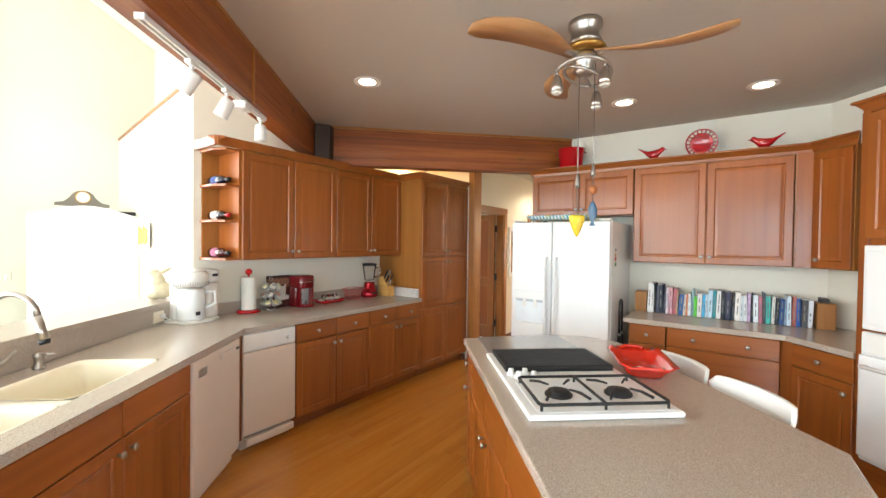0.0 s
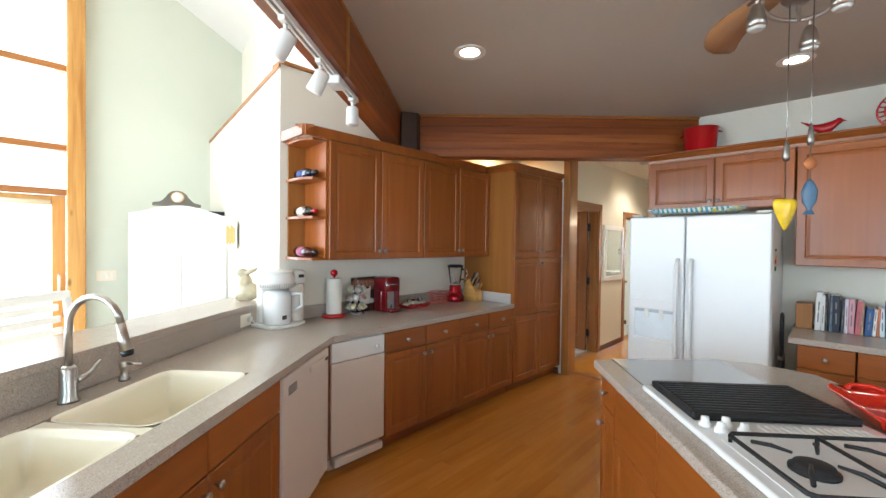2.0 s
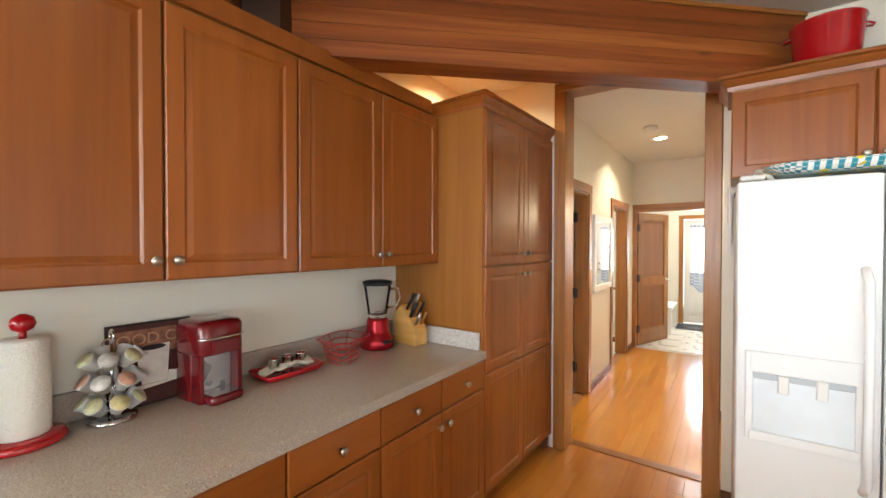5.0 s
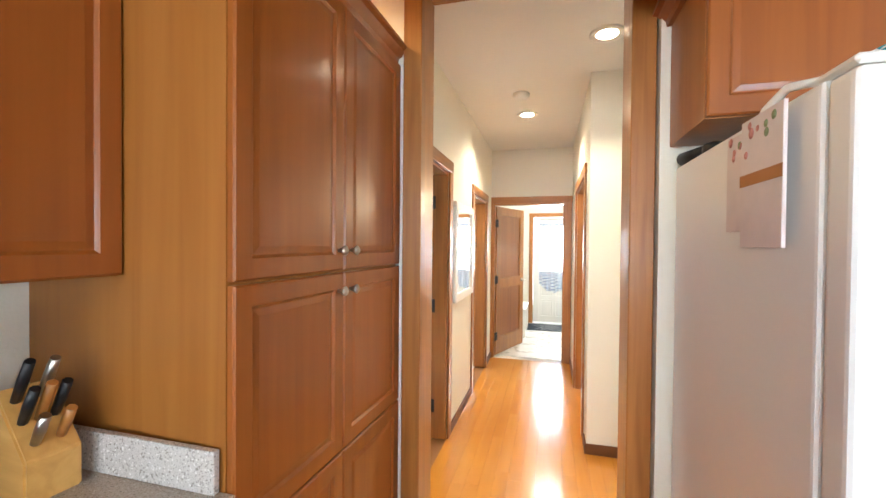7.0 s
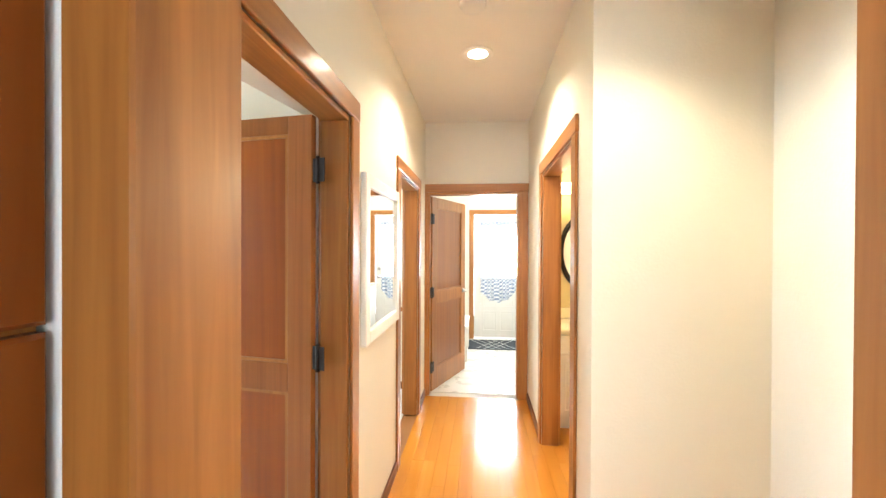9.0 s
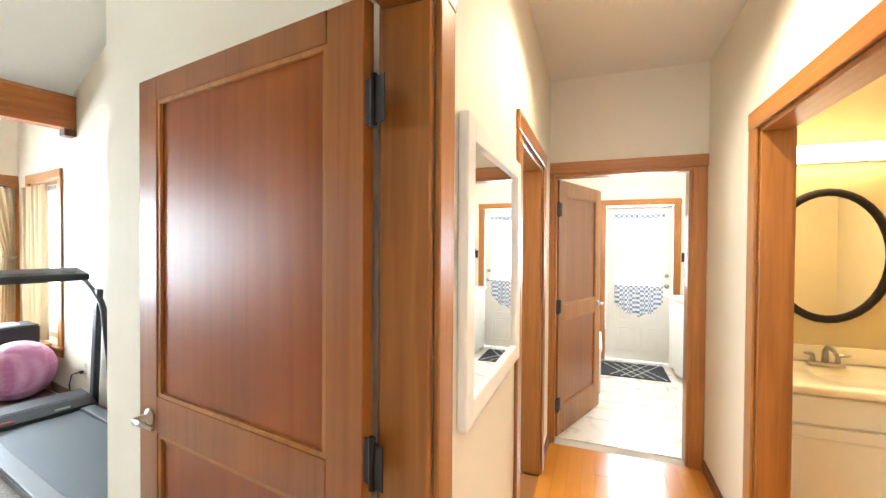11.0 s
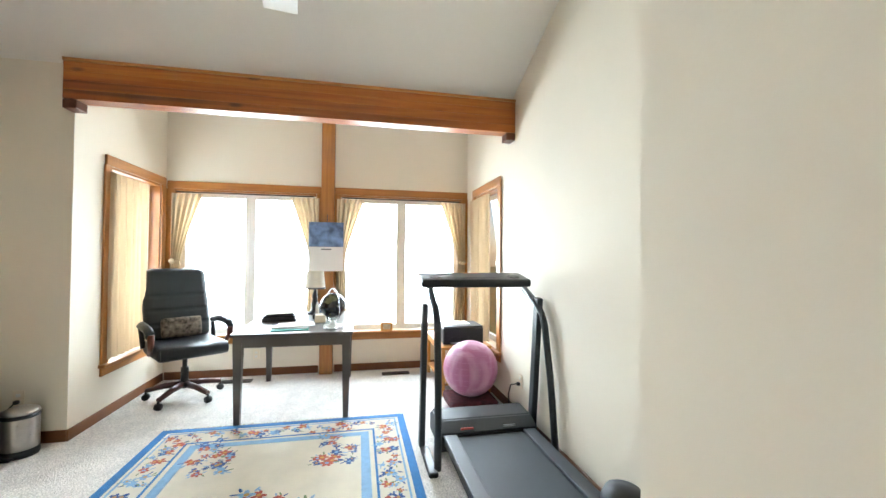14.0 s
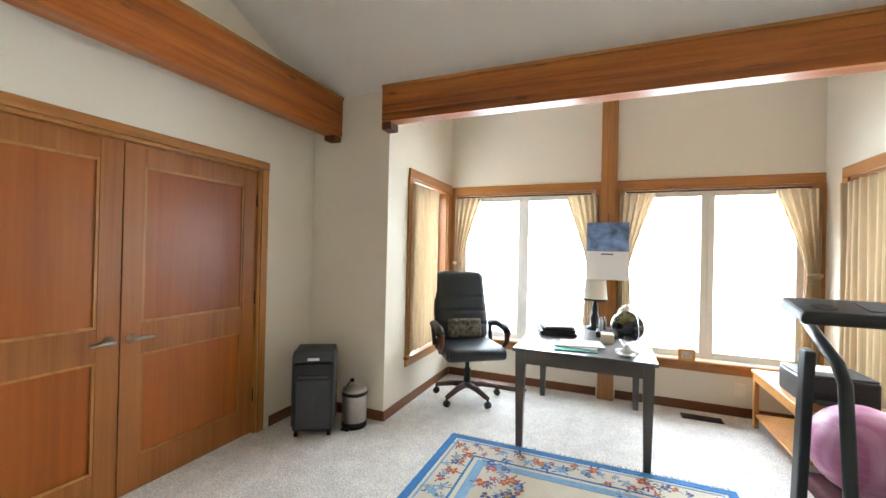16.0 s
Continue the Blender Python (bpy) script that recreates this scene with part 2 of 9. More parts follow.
COUNTER = speckle("solid_surface_counter", rgb("b3a699"), rgb("85786b"), rgb("c8bdb0"), 0.17, 240.0)
SPLASH = speckle("pale_splash", rgb("c9c3bd"), rgb("8f8880"), rgb("eae6e2"))
WHITE = plain("white_enamel", rgb("e8e8e6"), 0.3, coat=0.2, vary=0.004, scale=1.0)
WHITE_P = plain("white_plastic", rgb("e4e2dc"), 0.4, vary=0.02)
WHITE_F = plain("painted_white_wood", rgb("eceae4"), 0.42, vary=0.02)
ALMOND = plain("biscuit_enamel", rgb("e9dcc6"), 0.32, vary=0.015)
DISHW = plain("biscuit_appliance", rgb("d9cbbd"), 0.36, vary=0.015)
CREAM = plain("cream_sink", rgb("f3ead2"), 0.22, coat=0.4, vary=0.01)
STEEL = plain("brushed_nickel", rgb("b4aea6"), 0.3, 1.0, vary=0.05, scale=40)
CHROME = flatc("chrome", rgb("d8d8d8"), 0.08, 1.0)
IRON = plain("black_cast_iron", rgb("1c1b1b"), 0.55, vary=0.2, scale=60, bump=0.2)
BLACK = plain("black_plastic", rgb("1b1c1e"), 0.42, vary=0.1)
DGREY = plain("charcoal_plastic", rgb("35363a"), 0.5, vary=0.1)
HINGE = plain("bronze_hinge", rgb("2b2420"), 0.45, 0.6, vary=0.15)
RED = plain("red_gloss", rgb("b01018"), 0.2, coat=0.6, vary=0.05)
CARPET = plain("beige_carpet", rgb("e6e2dc"), 0.95, vary=0.09, scale=7, bump=1.0, bump_scale=110, fine=0.26)
CARPET2 = plain("bedroom_carpet", rgb("c8c0b2"), 0.95, vary=0.05, scale=4, bump=0.8, bump_scale=160, fine=0.15)
TILE = plain("pale_floor_tile", rgb("d9d3c6"), 0.3, vary=0.05, scale=3)
GROUT = plain("grout", rgb("c2baac"), 0.8)
MIRROR = flatc("mirror_glass", (0.9, 0.9, 0.9), 0.01, 1.0)
GLASS = glassy("clear_glass")
LAMP_ON = glow("lit_lamp", (1.0, 0.9, 0.72), 14)
VAN_ON = glow("lit_vanity_shade", (1.0, 0.82, 0.5), 9)
FABRIC = plain("beige_curtain", rgb("ad9c80"), 0.9, vary=0.1, scale=8, bump=0.3, bump_scale=400)
_t = FABRIC.node_tree
_tl, _mx = _t.nodes.new("ShaderNodeBsdfTranslucent"), _t.nodes.new("ShaderNodeMixShader")
_tl.inputs[0].default_value, _mx.inputs[0].default_value = (*rgb("dfd0b8"), 1), 0.57
_t.links.new(_t.nodes["Principled BSDF"].outputs[0], _mx.inputs[1])
_t.links.new(_tl.outputs[0], _mx.inputs[2])
_t.links.new(_mx.outputs[0], _t.nodes["Material Output"].inputs[0])
LEATHER = plain("black_leather", rgb("1d2226"), 0.38, vary=0.12, scale=12, bump=0.15, bump_scale=300)
DESK_M = plain("grey_brown_desk", rgb("4b4643"), 0.35, coat=0.2, vary=0.08)
BRASS = plain("brass", rgb("b08a4a"), 0.3, 1.0)
SHEER = plain("sheer_cloth", rgb("e8d9b8"), 0.9, vary=0.05, bump=0.2, bump_scale=500)


# ---------------------------------------------------------------- mesh helpers
def B():
    return bmesh.new()


def box(bm, x0, y0, z0, x1, y1, z1, bev=0.0, seg=1):
    x0, x1 = min(x0, x1), max(x0, x1)
    y0, y1 = min(y0, y1), max(y0, y1)
    z0, z1 = min(z0, z1), max(z0, z1)
    tmp = bmesh.new() if bev else bm
    v = [tmp.verts.new((x, y, z)) for z in (z0, z1) for x, y in ((x0, y0), (x1, y0), (x1, y1), (x0, y1))]
    for f in ((3, 2, 1, 0), (4, 5, 6, 7), (0, 1, 5, 4), (1, 2, 6, 5), (2, 3, 7, 6), (3, 0, 4, 7)):
        tmp.faces.new([v[i] for i in f])
    if bev:
        bev = min(bev, 0.45 * min(x1 - x0, y1 - y0, z1 - z0))
        bmesh.ops.bevel(tmp, geom=tmp.edges[:], offset=bev, segments=seg, affect="EDGES", profile=0.6)
        merge(bm, tmp)
    return bm


def merge(bm, tmp, m=None):
    if m is not None:
        bmesh.ops.transform(tmp, matrix=m, verts=tmp.verts[:])
    me = bpy.data.meshes.new("t")
    tmp.to_mesh(me)
    tmp.free()
    bm.from_mesh(me)
    bpy.data.meshes.remove(me)
    return bm


def prism(bm, pts, z0, z1, bev=0.0):
    """An upright prism over the outline pts (counter-clockwise)."""
    tmp = bmesh.new()
    lo = [tmp.verts.new((x, y, z0)) for x, y in pts]
    hi = [tmp.verts.new((x, y, z1)) for x, y in pts]
    n = len(pts)
    tmp.faces.new(lo[::-1])
    tmp.faces.new(hi)
    for i in range(n):
        tmp.faces.new((lo[i], lo[(i + 1) % n], hi[(i + 1) % n], hi[i]))
    if bev:
        bmesh.ops.bevel(tmp, geom=tmp.edges[:], offset=bev, segments=2, affect="EDGES", profile=0.6)
    bmesh.ops.recalc_face_normals(tmp, faces=tmp.faces[:])
    return merge(bm, tmp)


def lathe(bm, prof, c=(0, 0, 0), seg=20, m=None):
    """A turned body about z: prof is a list of (radius, height)."""
    tmp = bmesh.new()
    rings = []
    for r, z in prof:
        if r < 1e-5:
            rings.append([tmp.verts.new((c[0], c[1], c[2] + z))])
        else:
            rings.append([tmp.verts.new((c[0] + r * math.cos(a), c[1] + r * math.sin(a), c[2] + z)) for a in (2 * math.pi * i / seg for i in range(seg))])
    for a, b in zip(rings, rings[1:]):
        for i in range(seg):
            j = (i + 1) % seg
            if len(a) == 1 and len(b) == 1:
                continue
            if len(a) == 1:
                tmp.faces.new((a[0], b[j], b[i]))
            elif len(b) == 1:
                tmp.faces.new((a[i], a[j], b[0]))
            else:
                tmp.faces.new((a[i], a[j], b[j], b[i]))
    for ring, rev in ((rings[0], True), (rings[-1], False)):
        if len(ring) > 1:
            tmp.faces.new(ring[::-1] if rev else ring)
    bmesh.ops.recalc_face_normals(tmp, faces=tmp.faces[:])
    for f in tmp.faces:
        f.smooth = True
    return merge(bm, tmp, m)


def tube(bm, pts, r, seg=10, closed=False):
    """A round bar along points; r may be a list."""
    pts = [Vector(p) for p in pts]
    n = len(pts)
    rs = r if isinstance(r, (list, tuple)) else [r] * n
    tmp = bmesh.new()
    rings, up = [], Vector((0, 0, 1))
    for i, p in enumerate(pts):
        if closed:
            d = pts[(i + 1) % n] - pts[i - 1]
        else:
            d = pts[min(i + 1, n - 1)] - pts[max(i - 1, 0)]
        d.normalize()
        if abs(d.dot(up)) > 0.95:
            up = Vector((1, 0, 0)) if abs(d.x) < 0.9 else Vector((0, 1, 0))
        a = d.cross(up).normalized()
        b = d.cross(a).normalized()
        up = -b if b.dot(up) < 0 else b
        a = d.cross(up).normalized()
        rings.append([tmp.verts.new(p + rs[i] * (math.cos(t) * a + math.sin(t) * up)) for t in (2 * math.pi * k / seg for k in range(seg))])
    for i in range(n if closed else n - 1):
        u, v = rings[i], rings[(i + 1) % n]
        for k in range(seg):
            tmp.faces.new((u[k], u[(k + 1) % seg], v[(k + 1) % seg], v[k]))
    if not closed:
        tmp.faces.new(rings[0][::-1])
        tmp.faces.new(rings[-1])
    bmesh.ops.recalc_face_normals(tmp, faces=tmp.faces[:])
    for f in tmp.faces:
        f.smooth = len(f.verts) == 4
    return merge(bm, tmp)


def panel_front(bm, x0, z0, x1, z1, y=0.0, steps=((0, 0), (0, 0.015), (0.005, 0.02), (0.052, 0.02), (0.056, 0.0165), (0.060, 0.0125), (0.064, 0.0125), (0.080, 0.0155))):
    """A framed front with a raised field on the plane y; it grows towards +y."""
    tmp = bmesh.new()
    loops = []
    for inset, h in steps:
        inset = min(inset, 0.47 * min(x1 - x0, z1 - z0))
        loops.append([tmp.verts.new(p) for p in ((x0 + inset, y + h, z0 + inset), (x1 - inset, y + h, z0 + inset), (x1 - inset, y + h, z1 - inset), (x0 + inset, y + h, z1 - inset))])
    for a, b in zip(loops, loops[1:]):
        for i in range(4):
            tmp.faces.new((a[i], b[i], b[(i + 1) % 4], a[(i + 1) % 4]))
    tmp.faces.new(loops[-1])
    tmp.faces.new(loops[0][::-1])
    bmesh.ops.recalc_face_normals(tmp, faces=tmp.faces[:])
    return merge(bm, tmp)


SLAB = ((0, 0), (0, 0.016), (0.005, 0.02), (0.012, 0.02))


def obj(name, bm, material, parent=None, m=None, label="", category="", group="", kind="", smooth=None):
    me = bpy.data.meshes.new(name)
    bm.to_mesh(me)
    bm.free()
    me.materials.append(material)
    ob = new(name, me)
    if smooth is not None:
        me.shade_smooth()
        me.set_sharp_from_angle(angle=radians(smooth))
    if parent is not None:
        ob.parent = parent
    if m is not None:
        ob.matrix_basis = m
    return tagged(ob, label, category, group, kind)


def part(name, bm, material, parent, label="", smooth=None):
    return obj(name, bm, material, parent, None, label, smooth=smooth)


def thing(name, m, label, category, group=""):
    ob = new(name)
    ob.empty_display_size = 0.1
    ob.matrix_basis = m
    return tagged(ob, label, category, group)


def struct(name, bm, material, m=None, label="", smooth=None):
    return obj(name, bm, material, None, m, label, "", "", "structure", smooth)


def run(p, out, z=0.0):
    """A frame on a cabinet front: x along the front, y out of it, z up."""
    o = Vector((out[0], out[1], 0)).normalized()
    x = Vector((o.y, -o.x, 0))
    m = Matrix((x, o, Vector((0, 0, 1)))).transposed().to_4x4()
    return Matrix.Translation((p[0], p[1], z)) @ m


D = Vector((0.64, -0.768)).normalized()
E = Vector((0.768, 0.64)).normalized()


# ---------------------------------------------------------------- structure
def wall_box(name, x0, y0, x1, y1, z0, z1, mat=None, m=None):
    return struct(name, box(B(), x0, y0, z0, x1, y1, z1), mat or WALL, m)


def wall_line(name, a, b, thick, z0, z1, mat=None):
    """A wall from a to b, its thickness to the right of the way."""
    a, b = Vector(a), Vector(b)
    d = (b - a).normalized()
    n = Vector((d.y, -d.x)) * thick
    return struct(name, prism(B(), [tuple(a), tuple(b), tuple(b + n), tuple(a + n)][::-1], z0, z1), mat or WALL)


CZ = 2.71
# kitchen: wall behind the long counter, ending in the great room
struct("wall_west", prism(B(), [(-3.62, 1.62), (-3.62, 4.80), (-3.74, 4.80), (-3.74, 1.74)], 0, 2.85), WALL)
struct("wall_great_room_side", prism(B(), [(-3.62, 1.62), (-3.74, 1.745), (-6.75, 2.13), (-6.75, 2.00)][::-1], 0, 2.82), WALL)
wall_box("wall_north", -1.87, 4.62, 0.57, 4.80, 0, CZ)
wall_line("wall_northeast", (0.565, 4.62), Vector((0.565, 4.62)) + D * 2.6, -0.14, 0, CZ)
_e = Vector((0.565, 4.62)) + D * 2.6
wall_box("wall_east_upper", _e.x, 1.3, _e.x + 0.14, _e.y, 0, CZ)
wall_box("wall_east_high", 3.0, -4.5, 3.14, 2.6, 2.3, 5.6)
wall_box("wall_east_low", 3.0, -4.5, 3.14, 2.6, 0, 0.7)
wall_box("wall_east_side", 3.0, -4.5, 3.14, -0.8, 0.7, 2.3)
wall_box("wall_east_end", 3.0, 1.6, 3.14, 2.6, 0.7, 2.3)
wall_box("wall_dining_north", _e.x + 0.14, 1.3, 3.0, 1.44, 0, CZ)
# small strip of wall between the pantry and the passage
wall_box("wall_passage", -3.62, 4.66, -2.885, 4.80, 0, CZ)
wall_box("wall_passage_over", -2.885, 4.70, -1.87, 4.80, 2.62, CZ)
# hall
wall_box("wall_hall_west_a", -3.11, 4.80, -2.99, 5.0, 0, CZ)
wall_box("wall_hall_west_b", -3.11, 5.90, -2.99, 6.88, 0, CZ)
wall_box("wall_hall_west_c", -3.11, 7.70, -2.99, 8.14, 0, CZ)
wall_box("wall_hall_west_over_a", -3.11, 5.0, -2.99, 5.90, 2.03, CZ)
wall_box("wall_hall_west_over_b", -3.11, 6.88, -2.99, 7.70, 1.99, CZ)
wall_box("wall_hall_block", -1.99, 5.95, -1.2, 6.20, 0, CZ)
wall_box("wall_hall_east_niche", -1.30, 4.80, -1.18, 5.95, 0, CZ)
wall_box("wall_hall_east_b", -1.99, 7.28, -1.87, 8.14, 0, CZ)
wall_box("wall_hall_east_over", -1.99, 6.20, -1.87, 7.28, 2.03, CZ)
wall_box("wall_hall_end_a", -3.11, 8.14, -2.98, 8.26, 0, CZ)
wall_box("wall_hall_end_b", -2.06, 8.14, -1.2, 8.26, 0, CZ)
wall_box("wall_hall_end_over", -2.98, 8.14, -2.06, 8.26, 2.01, CZ)
# bathroom
BATH = plain("bathroom_paint", rgb("d8c594"), 0.7, vary=0.02, bump=0.1, bump_scale=90)
wall_box("wall_bath_east", -0.62, 6.20, -0.5, 8.14, 0, CZ, BATH)
wall_box("wall_bath_north", -1.87, 8.00, -0.62, 8.135, 0, CZ, BATH)
wall_box("wall_bath_south", -1.2, 6.08, -0.5, 6.20, 0, CZ, BATH)
# laundry
wall_box("wall_laundry_west", -3.42, 8.26, -3.30, 10.62, 0, CZ)
wall_box("wall_laundry_east", -1.20, 8.26, -1.08, 10.62, 0, CZ)
wall_box("wall_laundry_north_a", -3.42, 10.62, -2.58, 10.78, 0, CZ)
wall_box("wall_laundry_north_b", -1.76, 10.62, -1.08, 10.78, 0, CZ)
wall_box("wall_laundry_north_over", -2.58, 10.62, -1.76, 10.78, 2.0, CZ)
# bedroom seen through the second door
wall_box("wall_bedroom_north", -5.4, 8.30, -3.11, 8.42, 0, CZ)
wall_box("wall_bedroom_west", -5.45, 7.25, -5.33, 8.42, 0, CZ)
# floors
struct("ground", box(B(), -60, -60, -0.30, 60, 60, -0.25), plain("lawn", rgb("6f7d45"), 0.9, vary=0.3, scale=2))
struct("subfloor_kitchen", box(B(), -3.70, -4.5, -0.12, 3.0, 4.84, -0.008), plain("subfloor", rgb("7a4a20"), 0.7))
struct("subfloor_hall", box(B(), -3.11, 4.84, -0.12, -1.2, 8.14, -0.008), plain("subfloor_pale", rgb("8a5a2a"), 0.7))
struct("floor_great_room", prism(B(), [(-6.75, -4.5), (-3.705, -4.5), (-3.705, 1.72), (-6.75, 2.1)], -0.12, -0.004), plain("great_room_carpet", rgb("d6cfc4"), 0.95, vary=0.05, bump=0.8, bump_scale=160))
struct("floor_laundry_bed", box(B(), -3.42, 8.145, -0.12, -1.08, 10.78, -0.006), GROUT)
struct("floor_bath", box(B(), -1.865, 6.205, -0.12, -0.5, 8.135, -0.002), TILE)
struct("floor_bedroom", prism(B(), [(-5.45, 7.24), (-3.115, 6.90), (-3.115, 8.42), (-5.45, 8.42)], -0.12, -0.004), CARPET2)
struct("floor_office", box(B(), -9.05, 2.15, -0.12, -3.075, 6.80, -0.003), CARPET, OFF)
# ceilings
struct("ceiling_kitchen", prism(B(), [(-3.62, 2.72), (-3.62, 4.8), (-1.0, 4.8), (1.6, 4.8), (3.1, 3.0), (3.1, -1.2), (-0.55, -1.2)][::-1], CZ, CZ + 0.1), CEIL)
struct("ceiling_hall", box(B(), -3.11, 4.802, CZ - 0.04, -1.08, 10.78, CZ + 0.1), CEIL_W)
struct("ceiling_bedroom", prism(B(), [(-5.45, 7.24), (-3.11, 6.90), (-3.11, 8.42), (-5.45, 8.42)], CZ - 0.04, CZ + 0.1), CEIL_W)
# great room: tall white room with a sloping ceiling
GW = plain("great_room_paint", rgb("d3d5c4"), 0.75, vary=0.02, scale=1.2, bump=0.12, bump_scale=90)
struct("wall_great_west", box(B(), -6.75, 0.70, 0, -6.62, 2.60, 5.2), GW)
struct("wall_great_west_low", box(B(), -6.75, -4.5, 0, -6.62, 0.70, 0.05), GW)
struct("wall_great_west_end", box(B(), -6.75, -4.5, 0.05, -6.62, -3.0, 5.6), GW)
struct("wall_great_west_high", box(B(), -6.75, -3.0, 4.2, -6.62, 0.70, 5.6), GW)
struct("wall_great_south_low", box(B(), -6.75, -4.5, 0, 3.0, -4.38, 0.35), GW)
struct("wall_great_south_high", box(B(), -6.75, -4.5, 3.7, 3.0, -4.38, 5.6), GW)
struct("wall_great_south_a", box(B(), -6.75, -4.5, 0.35, -5.75, -4.38, 3.7), GW)
struct("wall_great_south_b", box(B(), -0.65, -4.5, 0.35, 0.02, -4.38, 3.7), GW)
struct("wall_great_south_c", box(B(), 2.58, -4.5, 0.35, 3.0, -4.38, 3.7), GW)
struct("wall_great_south_sill", box(B(), 0.02, -4.5, 0.35, 2.58, -4.38, 0.72), GW)
struct("wall_great_south_head", box(B(), 0.02, -4.5, 2.48, 2.58, -4.38, 3.7), GW)
_b = B()
prism(_b, [(-6.75, -0.4), (3.1, -0.4), (3.1, 4.8), (-3.74, 4.8), (-3.93, 2.6), (-6.75, 2.6)], 0, 0.1)
for v in _b.verts:
    v.co.z += 5.54 - 0.5 * (v.co.y + 0.4)
struct("ceiling_great_room", _b, CEIL_W)
struct("ceiling_great_room_south", box(B(), -6.75, -4.5, 5.54, 3.1, -0.4, 5.64), CEIL_W)
# the office shell, in its own turned frame
WO = WALL_O
wall_box("wall_office_closet_over", -7.46, 2.30, -4.00, 2.42, 2.07, 4.8, WO, OFF)
wall_box("wall_office_closet_a", -7.46, 2.30, -6.76, 2.42, 0, 2.07, WO, OFF)
wall_box("wall_office_closet_b", -4.86, 2.30, -3.07, 2.42, 0, 2.07, WO, OFF)
wall_box("wall_office_closet_c", -4.00, 2.30, -3.07, 2.42, 2.07, 4.8, WO, OFF)
wall_box("wall_office_west", -7.46, 2.42, -7.34, 3.20, 0, 4.8, WO, OFF)
wall_box("wall_bay_south_low", -8.95, 3.06, -7.46, 3.20, 0, 0.46, WO, OFF)
wall_box("wall_bay_south_high", -8.95, 3.06, -7.46, 3.20, 2.12, 4.8, WO, OFF)
wall_box("wall_bay_south_a", -7.78, 3.06, -7.46, 3.20, 0.46, 2.12, WO, OFF)
wall_box("wall_bay_south_b", -8.95, 3.06, -8.70, 3.20, 0.46, 2.12, WO, OFF)
wall_box("wall_bay_west_low", -8.95, 3.20, -8.80, 6.63, 0, 0.47, WO, OFF)
wall_box("wall_bay_west_high", -8.95, 3.20, -8.80, 6.63, 2.10, 4.8, WO, OFF)
wall_box("wall_bay_west_mid", -8.95, 4.78, -8.80, 5.02, 0.47, 2.10, WO, OFF)
wall_box("wall_office_north_low", -8.95, 6.63, -4.75, 6.77, 0, 0.46, WO, OFF)
wall_box("wall_office_north_high", -8.95, 6.63, -4.75, 6.77, 2.08, 4.8, WO, OFF)
wall_box("wall_office_north_a", -7.60, 6.63, -4.75, 6.77, 0.46, 2.08, WO, OFF)
wall_box("wall_office_north_b", -8.95, 6.63, -8.42, 6.77, 0.46, 2.08, WO, OFF)
wall_box("wall_office_door_block", -4.75, 5.96, -3.115, 6.77, 0, 4.8, WO, OFF)
wall_box("wall_office_east", -3.86, 2.43, -3.745, 4.90, 0, 4.8, WO)
wall_box("wall_office_east_b", -3.744, 4.805, -3.115, 4.90, 0, 4.8, WO)
wall_box("wall_office_east_over", -3.18, 4.86, -3.06, 5.88, 2.03, 4.8, WO, OFF)
_b = B()
_v = [_b.verts.new(p) for p in ((-8.95, 2.3, 3.06), (-7.3, 2.3, 3.06), (-7.3, 6.8, 3.06), (-8.95, 6.8, 3.06), (-7.34, 2.3, 2.785), (-3.0, 2.3, 4.64), (-3.0, 6.8, 4.64), (-7.34, 6.8, 2.785))]
_u = [_b.verts.new(v.co + Vector((0, 0, 0.1))) for v in _v]
for _q in (_v, _u):
    _b.faces.new(_q[:4])
    _b.faces.new(_q[4:])
_b.faces.new((_v[4], _v[7], _v[2], _v[1]))
struct("ceiling_office", _b, CEIL_W, OFF)


# ---------------------------------------------------------------- kitchen: cabinets
def knob(parent, x, z, y=0.02):
    bm = lathe(B(), [(0.006, 0), (0.006, 0.012), (0.011, 0.017), (0.0155, 0.024), (0.0155, 0.028), (0.010, 0.033), (0, 0.0335)], seg=14, m=Matrix.Translation((x, y, z)) @ Matrix.Rotation(radians(-90), 4, "X"))
    return part("knob", bm, STEEL, parent, "brushed nickel knob")


def front(parent, name, x0, z0, x1, z1, knob_at=None, steps=None, mat=None):
    bm = panel_front(B(), x0, z0, x1, z1, 0.001, steps) if steps else panel_front(B(), x0, z0, x1, z1, 0.001)
    ob = part(name, bm, mat or CAB, parent)
    if knob_at:
        knob(ob, *knob_at)
    return ob


def crown(bm, pts, z, inward=0.0):
    """A crown moulding along plan points; it steps out and up."""
    for a, b in zip(pts, pts[1:]):
        a, b = Vector(a), Vector(b)
        d = (b - a).normalized()
        n = Vector((d.y, -d.x))
        prof = ((-0.02, 0), (0.004, 0), (0.008, 0.022), (0.026, 0.045), (0.030, 0.052), (0.046, 0.058), (0.046, 0.072), (-0.02, 0.072))
        la, lb = [], []
        for o, h in prof:
            la.append(bm.verts.new((*(a + n * o - d * max(o, 0)), z + h)))
            lb.append(bm.verts.new((*(b + n * o + d * max(o, 0)), z + h)))
        k = len(prof)
        for i in range(k):
            bm.faces.new((la[i], lb[i], lb[(i + 1) % k], la[(i + 1) % k]))
        bm.faces.new(la[::-1])
        bm.faces.new(lb)
    bmesh.ops.recalc_face_normals(bm, faces=bm.faces[:])
    return bm


GAP = 0.002


